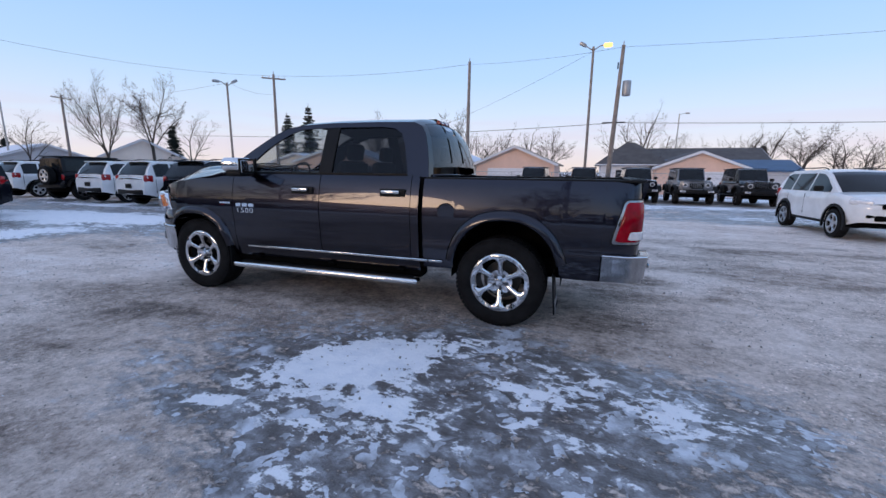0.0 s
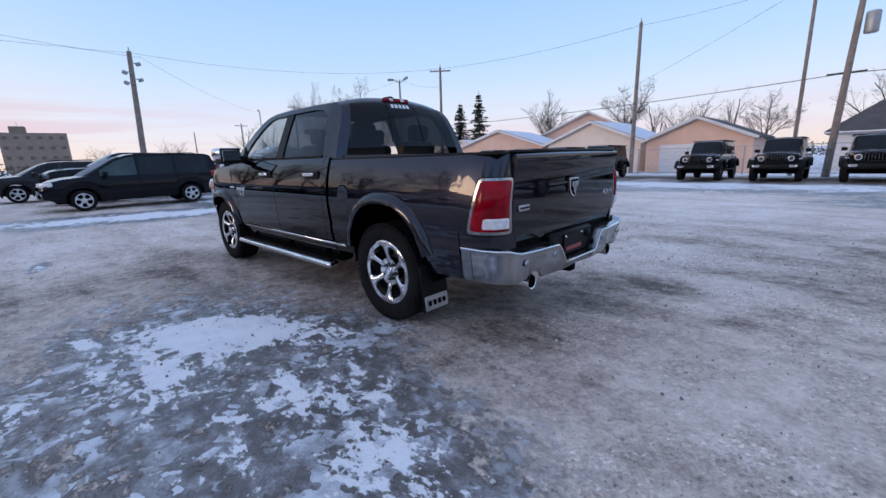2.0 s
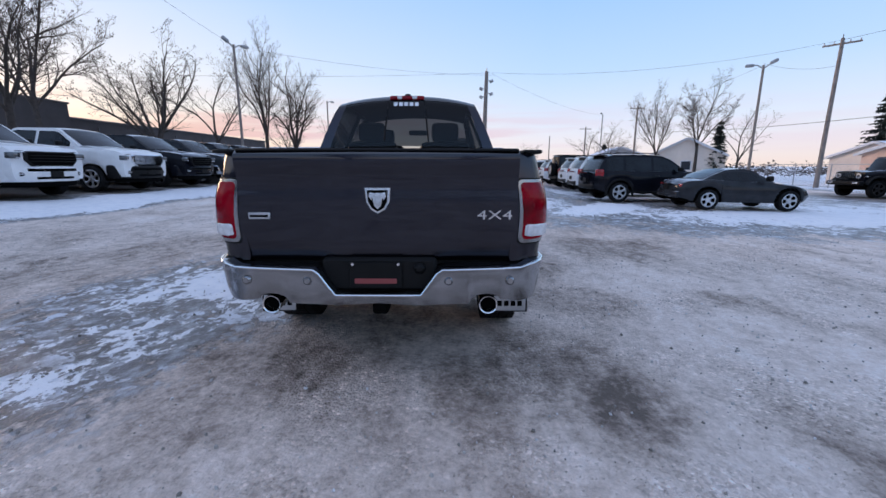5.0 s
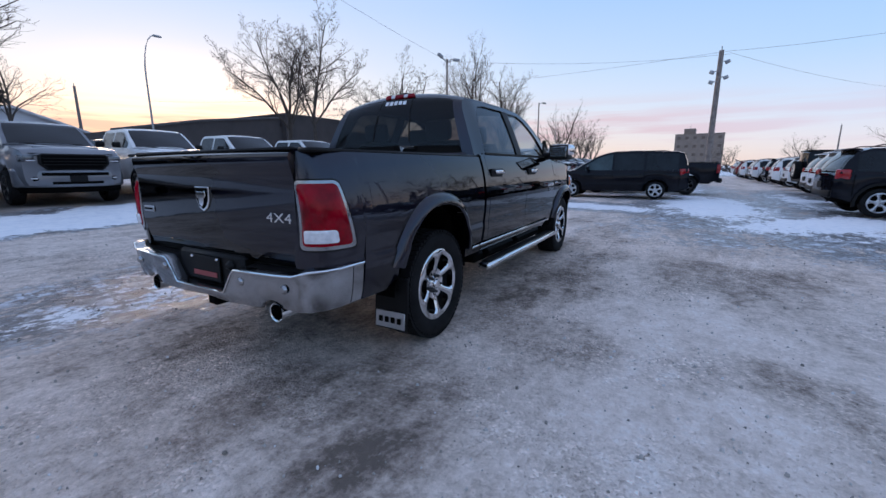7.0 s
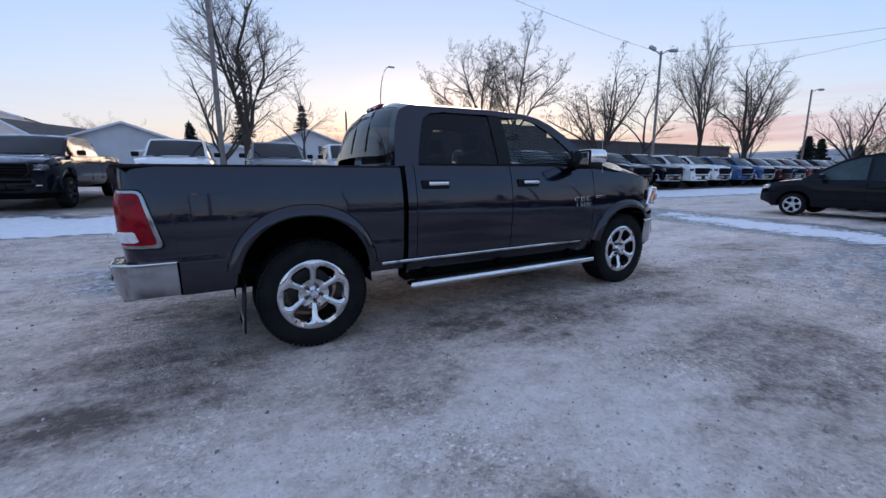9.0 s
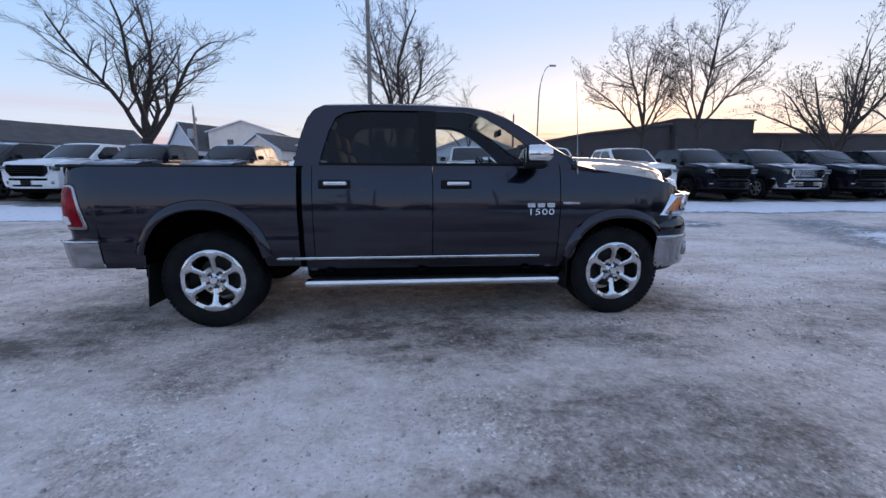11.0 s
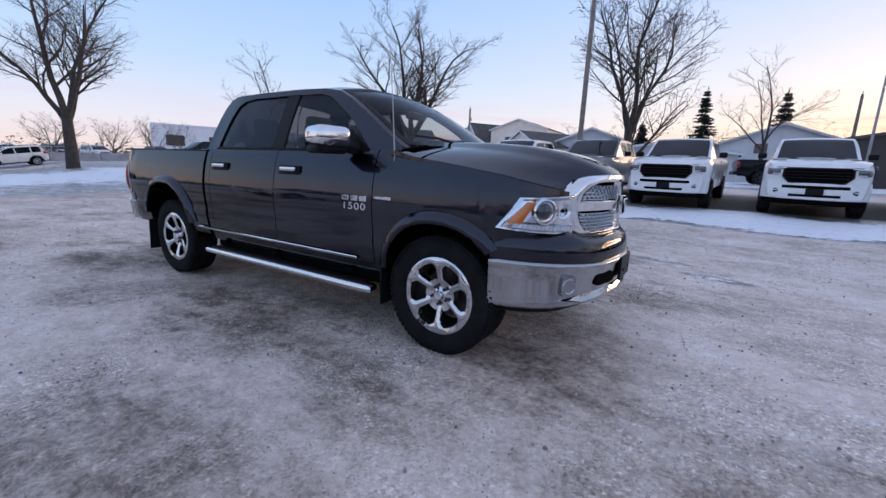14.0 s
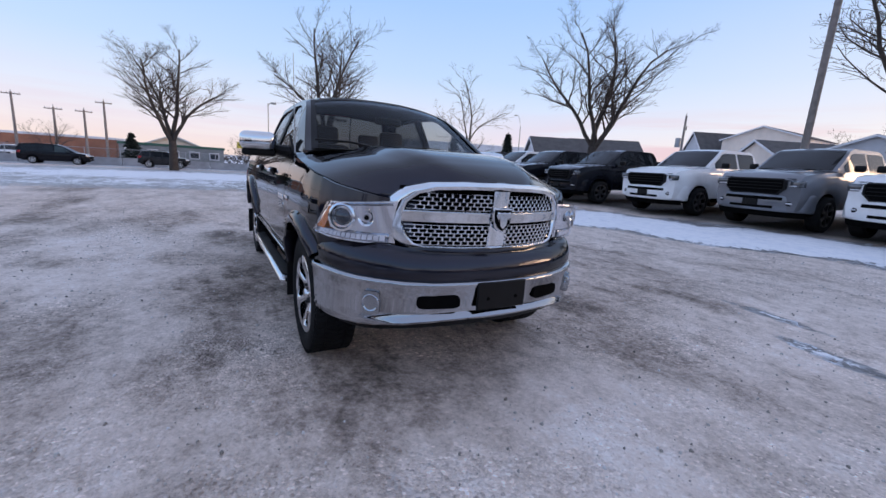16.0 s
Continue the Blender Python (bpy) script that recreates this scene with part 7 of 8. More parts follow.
def flat_block(name, label, x, y, w, d, h, wall, turn, cat, rows=0, cols=0, extra=None, band=None, frame_of=WHITE):
    b = thing(name, label, cat)
    part("wall", block((w, d, h + 1), (0, 0, h / 2 - 0.5), 0.05), wall, b)
    part("parapet", block((w + 0.3, d + 0.3, 0.35), (0, 0, h), 0.05), WHITE if band is None else band, b)
    for i in range(rows):
        for j in range(cols):
            wf = part("window", block((w / cols * 0.5, 0.1, h / rows * 0.4), (-w / 2 + w * (j + 0.5) / cols, -d / 2 - 0.02, h * (i + 0.55) / rows), 0.02), frame_of, b)
            part("pane", block((w / cols * 0.42, 0.05, h / rows * 0.32), (-w / 2 + w * (j + 0.5) / cols, -d / 2 - 0.08, h * (i + 0.55) / rows), 0.01), PANE if frame_of == WHITE else DULL_PANE, wf)
    if extra:
        ex, ew, eh = extra
        part("penthouse", block((ew, d * 0.5, eh), (ex, 0, h + eh / 2), 0.05), wall, b)
        part("mast", tube([(ex, 0, h + eh), (ex, 0, h + eh + 2.5)], 0.1, 5), STEEL, b)
    b.matrix_basis = pose(x, y, ground_z(x, y), 0, 0, turn)
    return b


flat_block("office_block", "beige four-storey block with a rooftop plant room", 300, -8.9, 25, 24, 19.6, CONCRETE, -93, "building", 4, 6, (-5.5, 6, 3.6), CONCRETE, CONCRETE)
flat_block("warehouse", "pale flat warehouse beyond the north row", 92, 31, 16, 10, 4.0, PALE, -90, "building", 1, 6)
flat_block("warehouse", "low white building west of the lot", -75, 47, 32, 12, 5.6, WHITE, 68, "building", 1, 5)
flat_block("shop", "single-storey shop with a green fascia", -74, -6.2, 13, 10, 2.7, SHOPFRONT, 90, "shop", 1, 5, None, GREEN)
flat_block("warehouse", "long orange-brown building across the road", -85, -21.5, 15, 10, 3.4, BRICK, 84, "building", 0, 0)
gable_house("shop", "shop with a shallow beige gable and green eaves", -73.6, -6.5, 7.5, 9, 2.75, 4.3, CREAM, GREEN, -90, 0, None, (), "shop")


def sign_tower(x, y):
    t = thing("sign", "yellow roadside sign with unreadable lettering", "sign")
    part("post", tube([(0, 0, 0), (0, 0, 3.2)], 0.08, 8), STEEL, t)
    part("board", block((0.2, 2.2, 0.9), (0, 0, 3.4), 0.03), surface("yellow_sign", (0.6, 0.5, 0.08), 0.5), t)
    part("lettering_bar", block((0.03, 1.7, 0.2), (0.12, 0, 3.5), 0.005), DARK, t)
    t.matrix_basis = pose(x, y, ground_z(x, y))


sign_tower(-68, 3.2)


# ---- poles, lamps, wires ----


def wood_pole(x, y, top, label, arm=None, lean=(0, 0), r=0.14, transformer=False, fittings=False):
    z0 = ground_z(x, y)
    p = thing("utility_pole", label, "utility pole")
    lx, ly = lean
    part("mast", tube([(0, 0, -0.3), (lx * 0.4, ly * 0.4, (top - z0) * 0.4), (lx, ly, top - z0)], [r * 1.15, r, r * 0.75], 10), POLE, p)
    h = top - z0
    if arm:
        w, turn, down = arm
        a = part("crossarm", block((w, 0.09, 0.11), (lx, ly, h - down), 0.01, Matrix.Rotation(radians(turn), 3, "Z")), POLE, p)
        for q in (-0.45, -0.2, 0.2, 0.45):
            part("insulator", lathe([(0, 0.16), (0.03, 0.15), (0.045, 0.06), (0.03, 0)], 8, "z", at=(lx + q * w * math.cos(radians(turn)), ly + q * w * math.sin(radians(turn)), h - down + 0.05)), WHITE, a)
    part("pole_top_pin", tube([(lx, ly, h), (lx, ly, h + 0.25)], 0.035, 6), STEEL, p)
    if fittings:
        for q, (dz, side) in enumerate(((0.75, -1), (1.35, 1), (1.75, -1), (2.0, 1))):
            part("bracket", tube([(lx, ly, h - dz), (lx + 0.1, ly + side * 0.32, h - dz + 0.06)], 0.03, 5), STEEL, p)
            part("flood_lamp", block((0.26, 0.3, 0.22), (lx + 0.12, ly + side * 0.42, h - dz), 0.05, Matrix.Rotation(0.4 * side, 3, "X"), None, 2), STEEL, p)
    if transformer:
        part("transformer", lathe([(0, -0.45), (0.24, -0.45), (0.26, -0.4), (0.26, 0.4), (0.22, 0.46), (0, 0.48)], 16, "z", at=(lx * 0.8 - 0.45, ly * 0.8, h - 2.6)), STEEL, p, "grey can transformer")
        part("cutout", block((0.08, 0.08, 0.4), (lx * 0.9 + 0.2, ly, h - 1.2), 0.02), BLACK, p)
    p.matrix_basis = pose(x, y, z0)
    return p


def lamp_post(x, y, top, label, reach, turn, material=POLE, lit=False, curved=False, r=0.1, twin=False):
    z0 = ground_z(x, y)
    h = top - z0
    p = thing("street_lamp", label, "street lamp")
    if curved:
        pts = [(0, 0, -0.2), (0, 0, h * 0.45), (0.0, 0, h * 0.7)]
        for k in range(1, 7):
            a = math.pi / 2 * k / 6
            pts.append((reach * (1 - math.cos(a)), 0, h * 0.7 + h * 0.3 * math.sin(a)))
        part("mast", tube(pts, [r] * 2 + [r * 0.8] * 2 + [r * 0.5] * 5, 8), material, p)
        part("lamp_head", block((0.5, 0.2, 0.12), (reach + 0.18, 0, h), 0.04, None, None, 2), STEEL, p)
    else:
        part("mast", tube([(0, 0, -0.2), (0, 0, h)], [r, r * 0.75], 8), material, p)
        part("bracket", tube([(0, 0, h - 0.25), (reach * 0.6, 0, h + 0.02), (reach, 0, h + 0.05)], 0.04, 6), STEEL, p)
        m = STEEL
        if lit:
            m, n, l, b = nodes_of("sodium_lamp_lens")
            b.inputs["Base Color"].default_value = (1, 0.55, 0.15, 1)
            b.inputs["Emission Color"].default_value = (1, 0.5, 0.12, 1)
            b.inputs["Emission Strength"].default_value = 2.2
        if twin:
            part("bracket", tube([(0, 0, h - 0.25), (-reach * 0.5, 0, h - 0.02), (-reach * 0.8, 0, h + 0.1)], 0.04, 6), STEEL, p)
            part("lamp_head", block((0.5, 0.26, 0.22), (-reach * 0.95, 0, h + 0.18), 0.08, Matrix.Rotation(0.5, 3, "Y"), None, 2), STEEL, p, "unlit flood lamp head")
        part("lamp_head", block((0.55, 0.28, 0.2 if not lit else 0.26), (reach + 0.2, 0, h + 0.03), 0.08, None, None, 2), m, p, "glowing orange lamp head" if lit else "")
    p.matrix_basis = pose(x, y, z0, 0, 0, turn)
    return p


wood_pole(7.0, -28.9, 9.9, "weathered wooden power pole behind the garages", None, (-0.1, 0.1))
wood_pole(32.3, -3.9, 8.85, "leaning wooden pole with fittings at its top", None, (-1.6, 0.0), 0.19, fittings=True)
wood_pole(24.75, -27.3, 9.7, "tall wooden pole with a crossarm", (2.0, 40, 0.35), (-0.15, 0.1))
wood_pole(-3.75, -25.4, 9.3, "leaning wooden pole with a grey transformer", None, (-0.35, 0.0), 0.15, True)
wood_pole(53.3, -26.8, 9.2, "far wooden pole with a crossarm", (2.2, 100, 0.3))
wood_pole(70, -25.5, 7.9, "far wooden pole with a crossarm", (2.2, 100, 0.3))
wood_pole(100, -26.7, 8.4, "far thin wooden pole", None)
wood_pole(-1.7, 15.4, 13.5, "tall bare wooden pole behind the north row", None, (0.0, 0.2), 0.1)
wood_pole(13.4, 47.5, 8.8, "distant thin pole north of the lot", None)
wood_pole(-21, 40, 8.0, "distant pole with a small transformer", None, (0, 0), 0.13, True)
wood_pole(-60, -20.4, 6.6, "pole with crossarms across the road", (1.6, 90, 0.2))
wood_pole(-60, -17.0, 5.4, "pole with crossarms across the road", (1.6, 90, 0.2))
wood_pole(-60, -14.3, 5.4, "pole with crossarms across the road", (1.6, 90, 0.2))
wood_pole(-60, -12.4, 6.6, "pole with crossarms across the road", (1.6, 90, 0.2))
lamp_post(-2.3, -26.3, 9.6, "tall lamp post with a lit orange sodium lamp", 0.7, 180, POLE, True, twin=True)
lamp_post(25.5, -22.8, 8.2, "wooden lamp post with twin heads on short brackets", 0.6, 60, POLE, twin=True)
lamp_post(60, -24.6, 8.9, "steel lamp post far along the lot", 0.9, 150, STEEL)
lamp_post(24.1, 13.6, 9.1, "wooden lamp post with twin heads beside the north row", 0.6, -30, POLE, twin=True)
lamp_post(50, 14.6, 9.3, "lamp post far along the north row", 0.9, -20, POLE)
lamp_post(10.2, 27.8, 9.6, "curved steel street lamp behind the north row", 0.8, 0, STEEL, False, True, 0.065)
lamp_post(-38, 33, 8.8, "curved steel street lamp by the west trees", 2.2, 160, STEEL, False, True, 0.065)
lamp_post(-45, 4.1, 7.0, "thin straight lamp post by the road", 0.35, 90, STEEL, False, False, 0.06)
lamp_post(-14, -62, 9.5, "far straight street lamp beyond the houses", 0.8, 180, STEEL)


def wire(name, a, b, sag, r, label):
    a, b = Vector(a), Vector(b)
    pts = [a.lerp(b, t) - Vector((0, 0, sag * 4 * t * (1 - t))) for t in [i / 20 for i in range(21)]]
    return solo(name, tube(pts, r, 5), WIRE, label, "cable", "overhead wires")


wire("cable", (24.7, -27.2, 9.6), (31, -4.4, 8.8), 0.8, 0.008, "thin overhead power wire")
wire("cable", (7, -28.8, 9.7), (24.7, -27.2, 9.6), 0.35, 0.01, "thin overhead power wire")
wire("cable", (7, -28.8, 9.7), (-4.1, -25.4, 9.2), 0.2, 0.008, "thin overhead power wire")
wire("cable", (-4.1, -25.4, 9.2), (-45, -27, 10.2), 0.5, 0.008, "thin overhead power wire")
wire("cable", (-2.3, -26.3, 9.3), (10.5, -30.5, 5.0), 0.2, 0.008, "slack service wire to the garages")
wire("cable", (-3.9, -25.4, 4.6), (45, -27.4, 5.2), 0.7, 0.018, "thick sagging telephone cable")
wire("cable", (-3.9, -25.4, 4.6), (-60, -27, 5.0), 0.5, 0.018, "thick sagging telephone cable")
wire("cable", (-4.6, -25.4, 4.62), (-3.2, -25.45, 4.62), 0.0, 0.05, "cable splice closure on the telephone line")
wire("cable", (31, -4.4, 8.8), (25.5, 60, 10.0), 1.2, 0.008, "thin overhead power wire")
wire("cable", (31, -4.4, 8.7), (60, -24.6, 8.8), 0.6, 0.008, "thin overhead power wire")
wire("cable", (25.5, -22.8, 8.3), (24.7, -27.2, 8.0), 0.3, 0.008, "thin overhead power wire")
wire("cable", (25.5, -22.8, 8.2), (53.3, -26.8, 9.0), 0.5, 0.008, "thin overhead power wire")
wire("cable", (-1.7, 15.6, 13.0), (24.1, 13.6, 9.0), 0.5, 0.008, "thin overhead power wire")
wire("cable", (24.1, 13.6, 9.0), (31, -4.4, 8.6), 0.4, 0.008, "thin overhead power wire")


# ---- chain-link fence at the road and along the south ----


def mesh_fence(name, label, a, b, h, step=3.0, gap=0.45):
    f = thing(name, label, "fence")
    a, b = Vector((*a, 0)), Vector((*b, 0))
    L = (b - a).length
    for k in range(int(L / step) + 1):
        p = a.lerp(b, k * step / L)
        z = ground_z(p.x, p.y)
        part("post", tube([(p.x, p.y, z - 0.1), (p.x, p.y, z + h)], 0.035, 6), STEEL, f)
    for z in (0.1, h - 0.04):
        part("rail", tube([a.lerp(b, t) + Vector((0, 0, z + ground_z(*a.lerp(b, t).xy))) for t in (0, 0.25, 0.5, 0.75, 1)], 0.022, 5), STEEL, f)
    verts, faces = [], []
    k = int(L / gap)
    for i in range(k):
        for s in (1, -1):
            p, q = a.lerp(b, i / k), a.lerp(b, min(1, max(0, (i + s * h / gap) / k)))
            d = (b - a).normalized() * 0.006
            o = len(verts)
            za, zb = ground_z(p.x, p.y) + 0.08, ground_z(q.x, q.y) + h - 0.05
            verts += [(*(p - d).xy, za), (*(p + d).xy, za), (*(q + d).xy, zb), (*(q - d).xy, zb)]
            faces.append((o, o + 1, o + 2, o + 3))
    me = mesh_from("wire_mesh", verts, faces)
    tagged(part("wire_mesh", me, STEEL, f), kind="stuff")
    return f


def far_road_strip():
    """Barrier-shaped segments added to stand in for the far road's grey strip."""
    b = thing("far_road_strip", "grey strip of the far road, built as low barrier segments", "barrier")
    prof = [(-0.3, -0.2), (0.3, -0.2), (0.3, 0.1), (0.14, 0.34), (0.09, 0.82), (-0.09, 0.82), (-0.14, 0.34), (-0.3, 0.1)]
    for k in range(16):
        y = -30 + 4.06 * k
        seg = part("segment", slab(prof, 4.0, "y", 0.0, None, 0.015), FAR_ROAD_GREY, b)
        seg.matrix_local = pose(-51.2, y, ground_z(-51.2, y + 2))


far_road_strip()
mesh_fence("fence", "grey chain-link fence along the road", (-52, -40), (-52, 44), 1.8)
mesh_fence("fence", "chain-link fence behind the off-roaders", (-24, -27.5), (30, -27.5), 1.7, 3.0, 0.35)


# ---- trees ----


def bare_tree(seed, height, trunk_h, trunk_r, limbs, spread, dense=1.0, leaves=0.0, fine=True):
    """A leafless tree: a trunk that forks into limbs, which bow outwards and then rise, set with boughs, branches and fine twigs."""
    rnd = random.Random(seed)
    wood_v, wood_f, twig_v, twig_f = [], [], [], []

    def tubing(pts, r0, r1, twig):
        V, F = (twig_v, twig_f) if twig else (wood_v, wood_f)
        n = 3 if r0 < 0.035 else 5 if r0 < 0.1 else 8
        o = len(V)
        last = len(pts) - 1
        for i, p in enumerate(pts):
            d = (pts[min(i + 1, last)] - pts[max(i - 1, 0)]).normalized()
            u = d.cross(Vector((0.31, 0.17, 0.93)) if abs(d.z) < 0.9 else Vector((1, 0, 0))).normalized()
            w = d.cross(u)
            r = r0 + (r1 - r0) * i / last
            for k in range(n):
                a = 2 * math.pi * k / n
                V.append(p + r * (math.cos(a) * u + math.sin(a) * w))
        for i in range(last):
            for k in range(n):
                a, b = o + i * n + k, o + i * n + (k + 1) % n
                F.append((a, b, b + n, a + n))

    def seeds(p):
        for _ in range(2):
            o = len(twig_v)
            c = p + Vector((rnd.uniform(-0.1, 0.1), rnd.uniform(-0.1, 0.1), rnd.uniform(-0.1, 0.03)))
            a = rnd.uniform(0, 3.1)
            for dx, dz in ((-0.032, 0), (0, -0.06), (0.032, 0), (0, 0.035)):
                twig_v.append(c + Vector((dx * math.cos(a), dx * math.sin(a), dz)))
            twig_f.append((o, o + 1, o + 2, o + 3))

    def branch(p, d, r, length, level):
        """level 0: limb, 1: bough, 2: branch, 3: twig"""
        steps = (7, 5, 3, 2)[level]
        lift = (0.015, 0.035, 0.04, 0.03)[level]
        sway = (0.13, 0.17, 0.2, 0.22)[level]
        pts, ways = [p], [d]
        for i in range(steps):
            d = (d + Vector((rnd.gauss(0, sway), rnd.gauss(0, sway), rnd.gauss(0, sway * 0.6) + lift))).normalized()
            pts.append(pts[-1] + d * length / steps)
            ways.append(d)
        tubing(pts, r, r * (0.25, 0.3, 0.4, 0.6)[level], level > 1)
        if level == 3 or (level == 2 and not fine):
            if leaves and rnd.random() < leaves:
                seeds(pts[-1])
            if level == 3:
                return
        count = ((11, 8, 6)[level] if fine else (8, 6, 4)[level]) * dense
        for k in range(int(count + rnd.random())):
            if level == 2 and not fine and k % 2:
                continue
            f = (0.22 + 0.78 * (k + rnd.random()) / count) if level == 0 else (0.12 + 0.88 * (k + rnd.random()) / count)
            f = min(f, 0.995) * steps
            q = int(f)
            at = pts[q].lerp(pts[q + 1], f - q)
            way = ways[q + 1]
            side = way.cross(Vector((rnd.gauss(0, 1), rnd.gauss(0, 1), rnd.gauss(0, 1)))).normalized()
            side.z = side.z * 0.6 + 0.1
            spring = rnd.uniform(0.7, 1.25)
            share = f / steps
            long = length * (rnd.uniform(0.42, 0.62), rnd.uniform(0.36, 0.6), rnd.uniform(0.4, 0.75))[level] * (1.0 - 0.45 * share)
            thick = max(0.0075, r * (1 - 0.72 * share) * rnd.uniform(0.42, 0.6))
            branch(at, (way + side * spring).normalized(), thick, long, level + 1)

    top = Vector((0, 0, trunk_h))
    mid = top * 0.5 + Vector((rnd.uniform(-0.06, 0.06), rnd.uniform(-0.06, 0.06), 0))
    tubing([Vector((0, 0, -0.2)), Vector((0, 0, 0.25)), mid, top], trunk_r * 1.25, trunk_r * 0.85, False)
    crown_h = height - trunk_h
    for k in range(limbs):
        a = 2 * math.pi * (k + rnd.uniform(-0.25, 0.25)) / limbs + seed
        tilt = (0.15 if k == 0 else rnd.uniform(0.35, 1.0)) * spread
        d = Vector((math.cos(a) * tilt, math.sin(a) * tilt, 1)).normalized()
        start = top - Vector((0, 0, rnd.uniform(0, 0.25) * trunk_h if k else 0))
        branch(start, d, trunk_r * (0.62 if k == 0 else rnd.uniform(0.4, 0.58)), crown_h * (0.92 if k == 0 else rnd.uniform(0.72, 0.95)), 0)
    wood, crown = mesh_from("trunk", wood_v, wood_f), mesh_from("crown", twig_v, twig_f)
    wood.shade_smooth()
    wood.materials.append(BARK)
    crown.materials.append(TWIG)
    return wood, crown


TREES = [bare_tree(1, 10.5, 3.9, 0.2, 5, 1.0, 1.0, 0.22), bare_tree(2, 11, 3.0, 0.22, 5, 0.95, 1.0, 0.06), bare_tree(3, 9.5, 2.0, 0.24, 5, 1.2, 0.9, 0.3, False),
         bare_tree(14, 12, 3.0, 0.3, 5, 1.0, 1.05, 0.0), bare_tree(5, 8.5, 1.6, 0.2, 6, 1.1, 1.0, 0.7, False), bare_tree(6, 9, 2.6, 0.14, 4, 0.9, 1.0, 0.0, False), bare_tree(15, 8.5, 1.5, 0.18, 6, 1.3, 0.9, 0.4, False)]


def tree(kind, x, y, height, turn, label, width=1.0):
    wood, crown = TREES[kind]
    t = thing("tree", label, "tree", "bare winter trees")
    part("trunk", wood, BARK, t)
    part("crown", crown, TWIG, t)
    top = max(v.co.z for v in crown.vertices)
    s = height / top
    t.matrix_basis = pose(x, y, ground_z(x, y), 0, 0, turn) @ Matrix.Diagonal((s * width, s * width, s, 1))
    return t


BIG, SLIM, OLD = "large bare deciduous tree with a forked trunk", "slender leafless tree with fine upright twigs", "spreading leafless tree with dry seed clusters"
for kind, x, y, h, turn, label, width in (
        (0, 13.4, 18.5, 9.6, 40, OLD, 0.95), (1, -0.4, 19.2, 11.5, 10, BIG, 1.05), (3, -13.6, 19.0, 11.0, 80, BIG, 1.15), (5, 6.6, 40, 10.2, 0, SLIM, 1.1), (5, -33, 22.2, 10.6, 60, SLIM, 1.15),
        (0, 21.4, 25, 13.2, 200, OLD, 0.8), (4, 34, 26, 12.5, 20, OLD, 1.0), (2, 36, 27.5, 12.2, 110, OLD, 0.9), (5, 31, 19, 9.5, 100, SLIM, 1.2), (1, 34.0, 16.0, 13.6, 0, BIG, 0.75), (3, 42, 16.2, 12.2, 40, BIG, 0.95), (6, 48, 19, 7.5, 70, SLIM, 0.95),
        (2, 68.5, 16, 12.0, 130, OLD, 0.9), (6, 77, 18, 9.5, 10, OLD, 0.9), (6, 84, 16, 11.0, 70, OLD, 0.9), (6, 95, 16, 10.5, 70, OLD, 1.0), (3, -40, -4.4, 12.2, 30, BIG, 1.25), (3, -37.5, 8.4, 16.0, 200, BIG, 1.05), (6, -57, 12.5, 5.6, 10, OLD, 1.2), (6, -56, 17.5, 5.2, 70, OLD, 1.3), (6, -59, 23, 6.0, 120, OLD, 1.2), (6, -62, 3.0, 5.4, 30, OLD, 1.2), (6, -48, 21, 4.6, 30, OLD, 1.0),
        (1, 46, -26.2, 11.8, 0, SLIM, 0.7), (0, 45.5, -30.8, 12.6, 140, BIG, 0.75), (5, 47, -37, 9.5, 20, SLIM, 1.0), (5, 55, -24, 8.0, 70, SLIM, 1.0), (2, 6.0, -55, 8.6, 0, OLD, 0.95), (0, 2.5, -56, 7.8, 50, OLD, 1.0),
        (2, -6.8, -41, 9.0, 30, OLD, 0.85), (3, 31.5, -60, 12.0, 90, BIG, 0.9), (0, 19, -60, 12.0, 150, BIG, 0.9), (2, -18.9, -51, 7.8, 60, OLD, 1.0), (0, -24.5, -51, 7.6, 110, OLD, 1.1), (6, -30, -52, 6.5, 20, OLD, 1.2),
        (6, -36, -50, 6.6, 50, OLD, 1.3), (2, -21.5, -54, 8.2, 10, OLD, 1.1), (6, -27.5, -49, 7.0, 200, OLD, 1.3), (6, -40, -47, 6.4, 150, OLD, 1.3), (6, -11, -50, 7.2, 20, OLD, 1.2), (2, 10, -57, 9.0, 20, OLD, 1.0), (6, -14, -53, 6.5, 80, OLD, 1.0), (2, 14, -58, 9.5, 200, OLD, 1.0), (6, -58, -17, 5.2, 20, OLD, 1.1), (6, -45, 30, 6.0, 0, OLD, 1.3),
        (6, 2, 52, 7.0, 40, OLD, 1.1), (6, -12, 55, 7.5, 10, OLD, 1.2), (6, 12, 56, 7.0, 90, OLD, 1.2), (5, 75, -28, 9, 0, SLIM, 1.0), (6, 66, -30, 7, 0, OLD, 1.2), (6, 90, -20, 7, 60, OLD, 1.2), (6, 100, -10, 6, 60, OLD, 1.2),
        (6, 100, 22, 9, 60, OLD, 1.2), (6, 115, 22, 9, 160, OLD, 1.2), (2, -1.2, 14.6 + 12, 8.0, 10, OLD, 1.0)):
    tree(kind, x, y, h, turn, label, width)


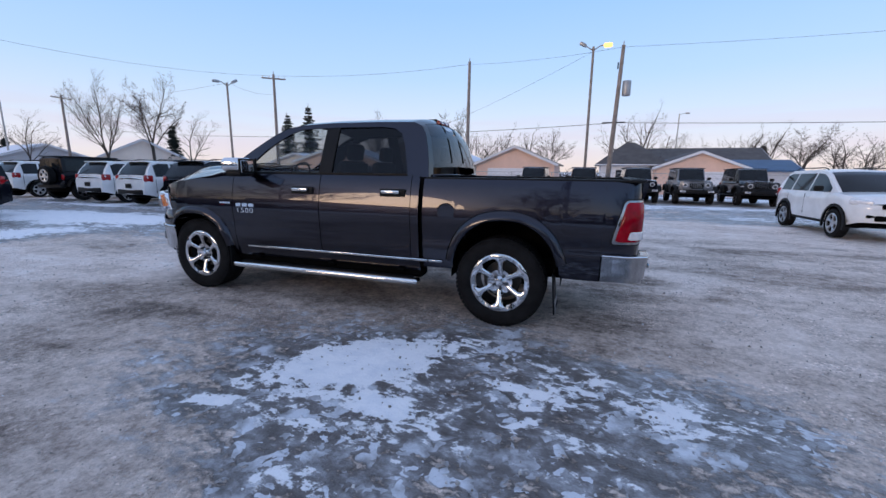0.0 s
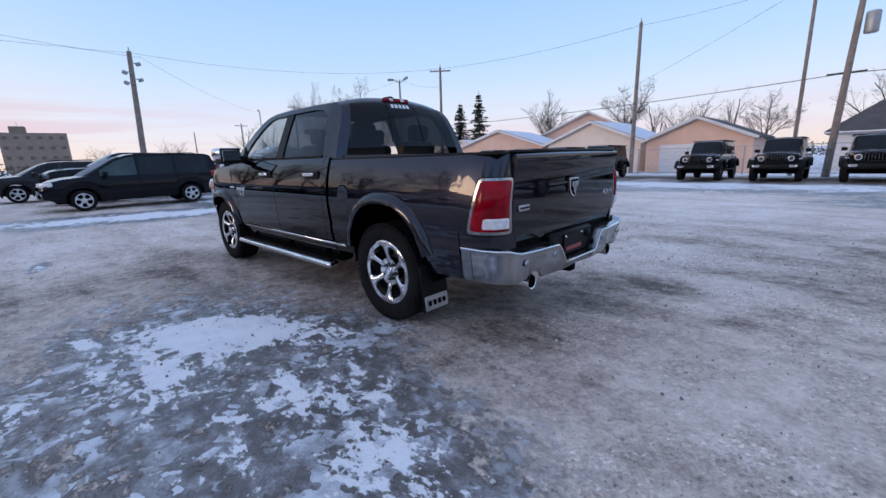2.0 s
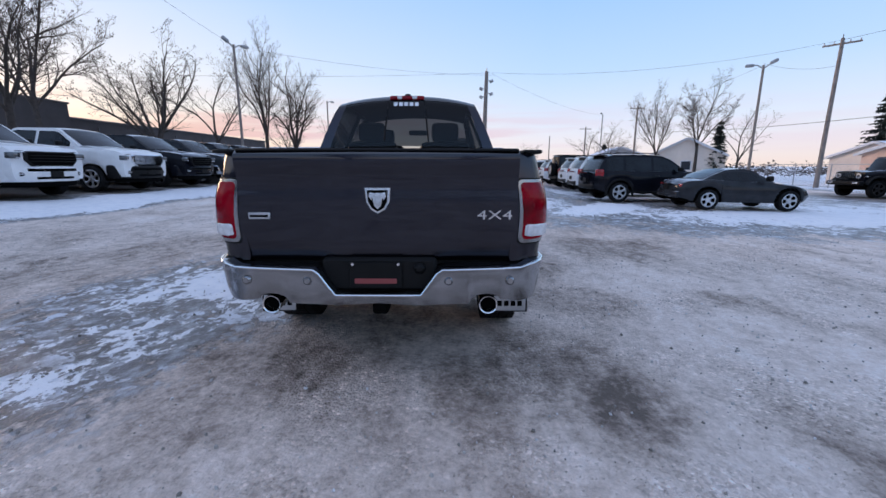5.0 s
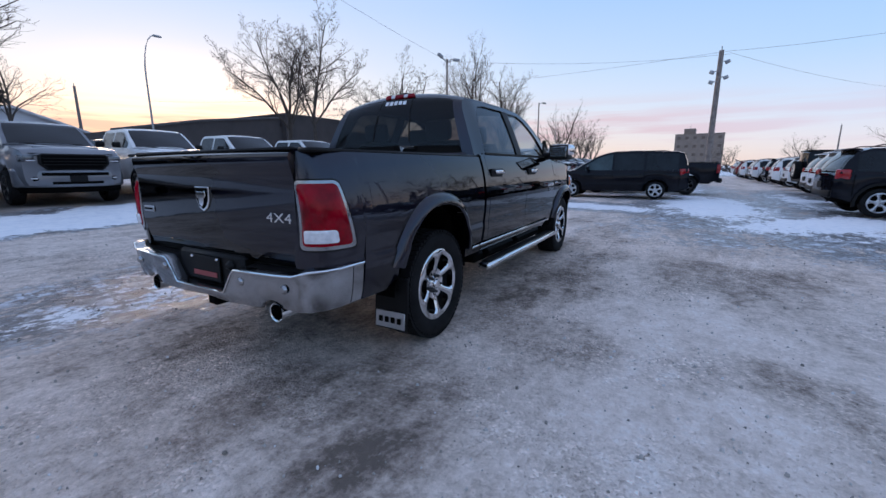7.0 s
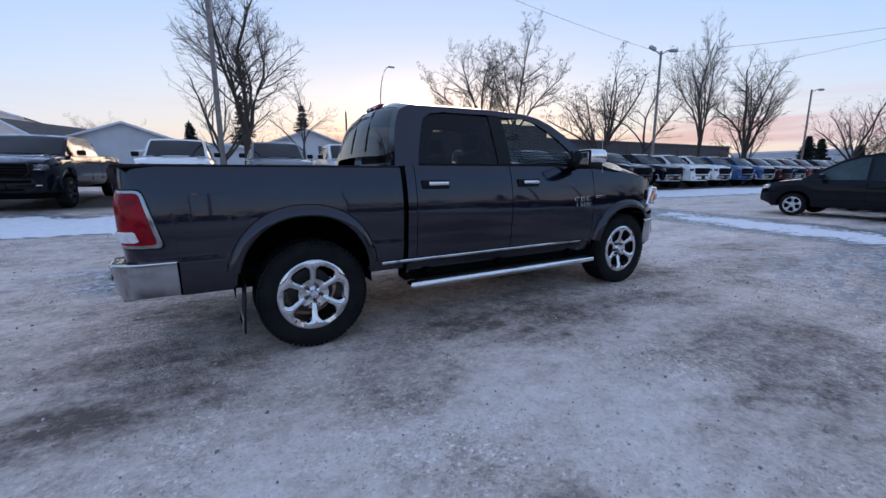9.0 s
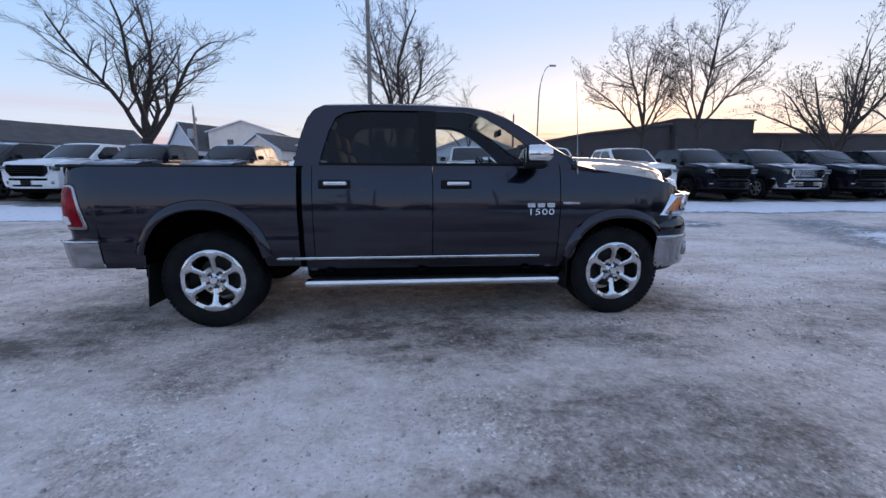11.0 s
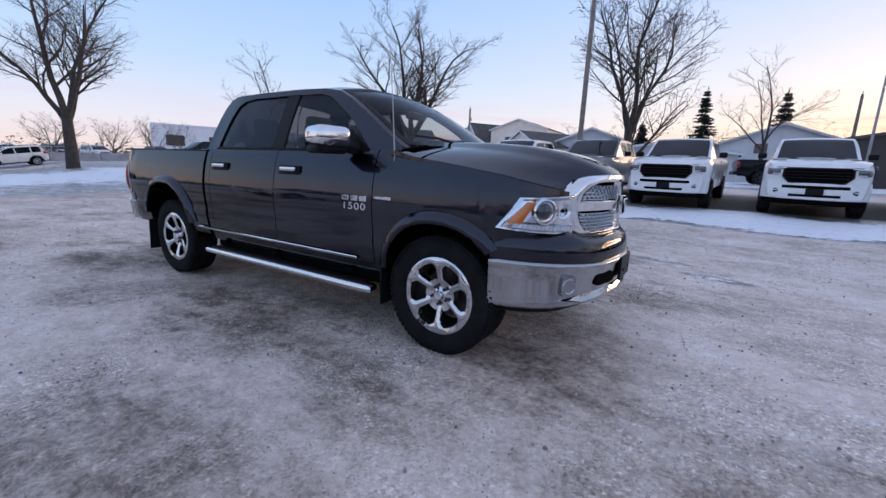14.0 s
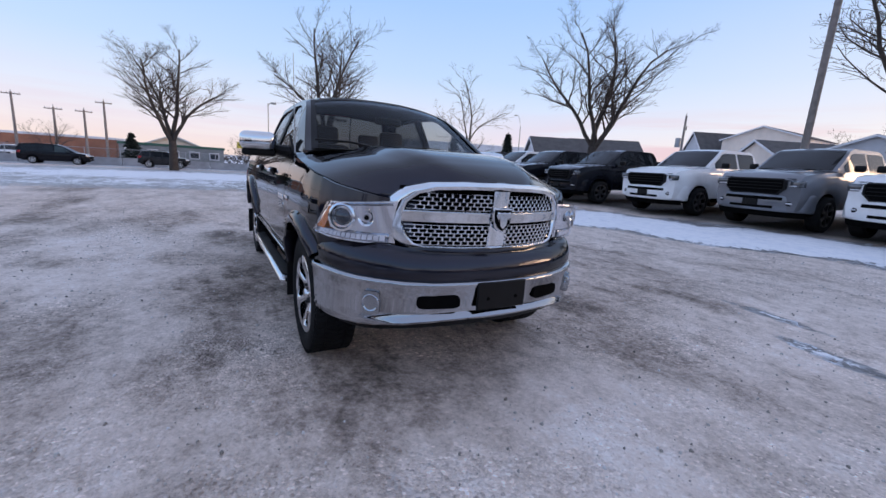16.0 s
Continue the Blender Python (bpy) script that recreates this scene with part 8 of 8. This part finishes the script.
def spruce(x, y, h, r, seed):
    rnd = random.Random(seed)
    t = thing("spruce", "dark green spruce with drooping branches", "spruce")
    part("trunk", tube([(0, 0, -0.2), (0, 0, h * 0.5), (0, 0, h)], [h * 0.016, h * 0.01, 0.01], 6), BARK, t)
    verts, faces = [], []
    levels = 30
    lean = rnd.uniform(-0.02, 0.02)
    for i in range(levels):
        z = h * (0.1 + 0.88 * (i + rnd.uniform(-0.3, 0.3)) / levels)
        reach = r * (1 - i / levels) ** 0.9 + 0.1
        for k in range(8):
            a = rnd.uniform(0, 6.283)
            L = reach * rnd.uniform(0.45, 1.15)
            out = Vector((math.cos(a), math.sin(a), 0))
            for q in range(6):
                f = (q + 0.6) / 6
                c = out * (L * f) + Vector((lean * z, 0, z - 0.32 * L * f + 0.18 * L * f * f))
                for _ in range(4):
                    w = (out * 0.7 + Vector((rnd.uniform(-1, 1), rnd.uniform(-1, 1), rnd.uniform(-0.9, 0.15)))).normalized() * (0.24 + 0.2 * L * (1.2 - f))
                    e = Vector((rnd.uniform(-1, 1), rnd.uniform(-1, 1), rnd.uniform(-0.4, 0.4))).normalized() * 0.11
                    o = len(verts)
                    verts += [c - e, c + e, c + w]
                    faces.append((o, o + 1, o + 2))
    for k in range(10):
        c = Vector((lean * h, 0, h * (0.93 + 0.08 * k / 10)))
        w = Vector((rnd.uniform(-0.12, 0.12), rnd.uniform(-0.12, 0.12), 0.16))
        o = len(verts)
        verts += [c + Vector((-0.03, 0, 0)), c + Vector((0.03, 0, 0)), c + w]
        faces.append((o, o + 1, o + 2))
    me = mesh_from("needles", verts, faces)
    part("crown", me, NEEDLE, t)
    t.matrix_basis = pose(x, y, ground_z(x, y))


for x, y, h, r, sd in ((38.0, -45, 9.6, 3.0, 1), (34.2, -45, 10.6, 2.8, 2), (2.0, 50, 9.6, 2.0, 3), (-3.2, 45, 5.6, 1.5, 4), (8.6, 50, 9.0, 2.0, 5), (-30, 25.1, 4.4, 1.1, 18), (74, 17, 4.5, 1.6, 19), (-56, 34, 6.5, 2.0, 7), (58, 17, 5.0, 1.5, 9), (66, 18.5, 5.0, 1.6, 10),
                       (-22, -55, 5.5, 2.0, 11), (-9.5, -44, 3.6, 1.2, 12), (70, -29, 5.5, 1.6, 13), (45, -33, 7.0, 1.6, 16), (-60, -10, 4.0, 1.6, 17)):
    spruce(x, y, h, r, sd)


def far_woods():
    """A low ragged band of far trees and shrubs round the horizon."""
    rnd = random.Random(8)
    verts, faces = [], []
    for k in range(9000):
        a = rnd.uniform(0, 6.283)
        d = rnd.uniform(85, 190)
        x, y = d * math.cos(a), d * math.sin(a)
        h = (1.7 + 2.6 * (0.5 + 0.5 * noise.noise(Vector((x * 0.03, y * 0.03, 1))))) * rnd.uniform(0.3, 1)
        z = ground_z(x, y)
        for _ in range(7):
            c = Vector((x + rnd.uniform(-1.1, 1.1), y + rnd.uniform(-1.1, 1.1), z + h * rnd.random() ** 1.7))
            o = len(verts)
            for _ in range(3):
                verts.append(c + Vector((rnd.uniform(-1, 1), rnd.uniform(-1, 1), rnd.uniform(-0.7, 0.7))) * 0.42)
            faces.append((o, o + 1, o + 2))
    me = mesh_from("far_woods", verts, faces)
    me.materials.append(TWIG)
    tagged(new("far_woods", me), "low band of distant bare shrubs and trees", "trees", kind="stuff")


far_woods()
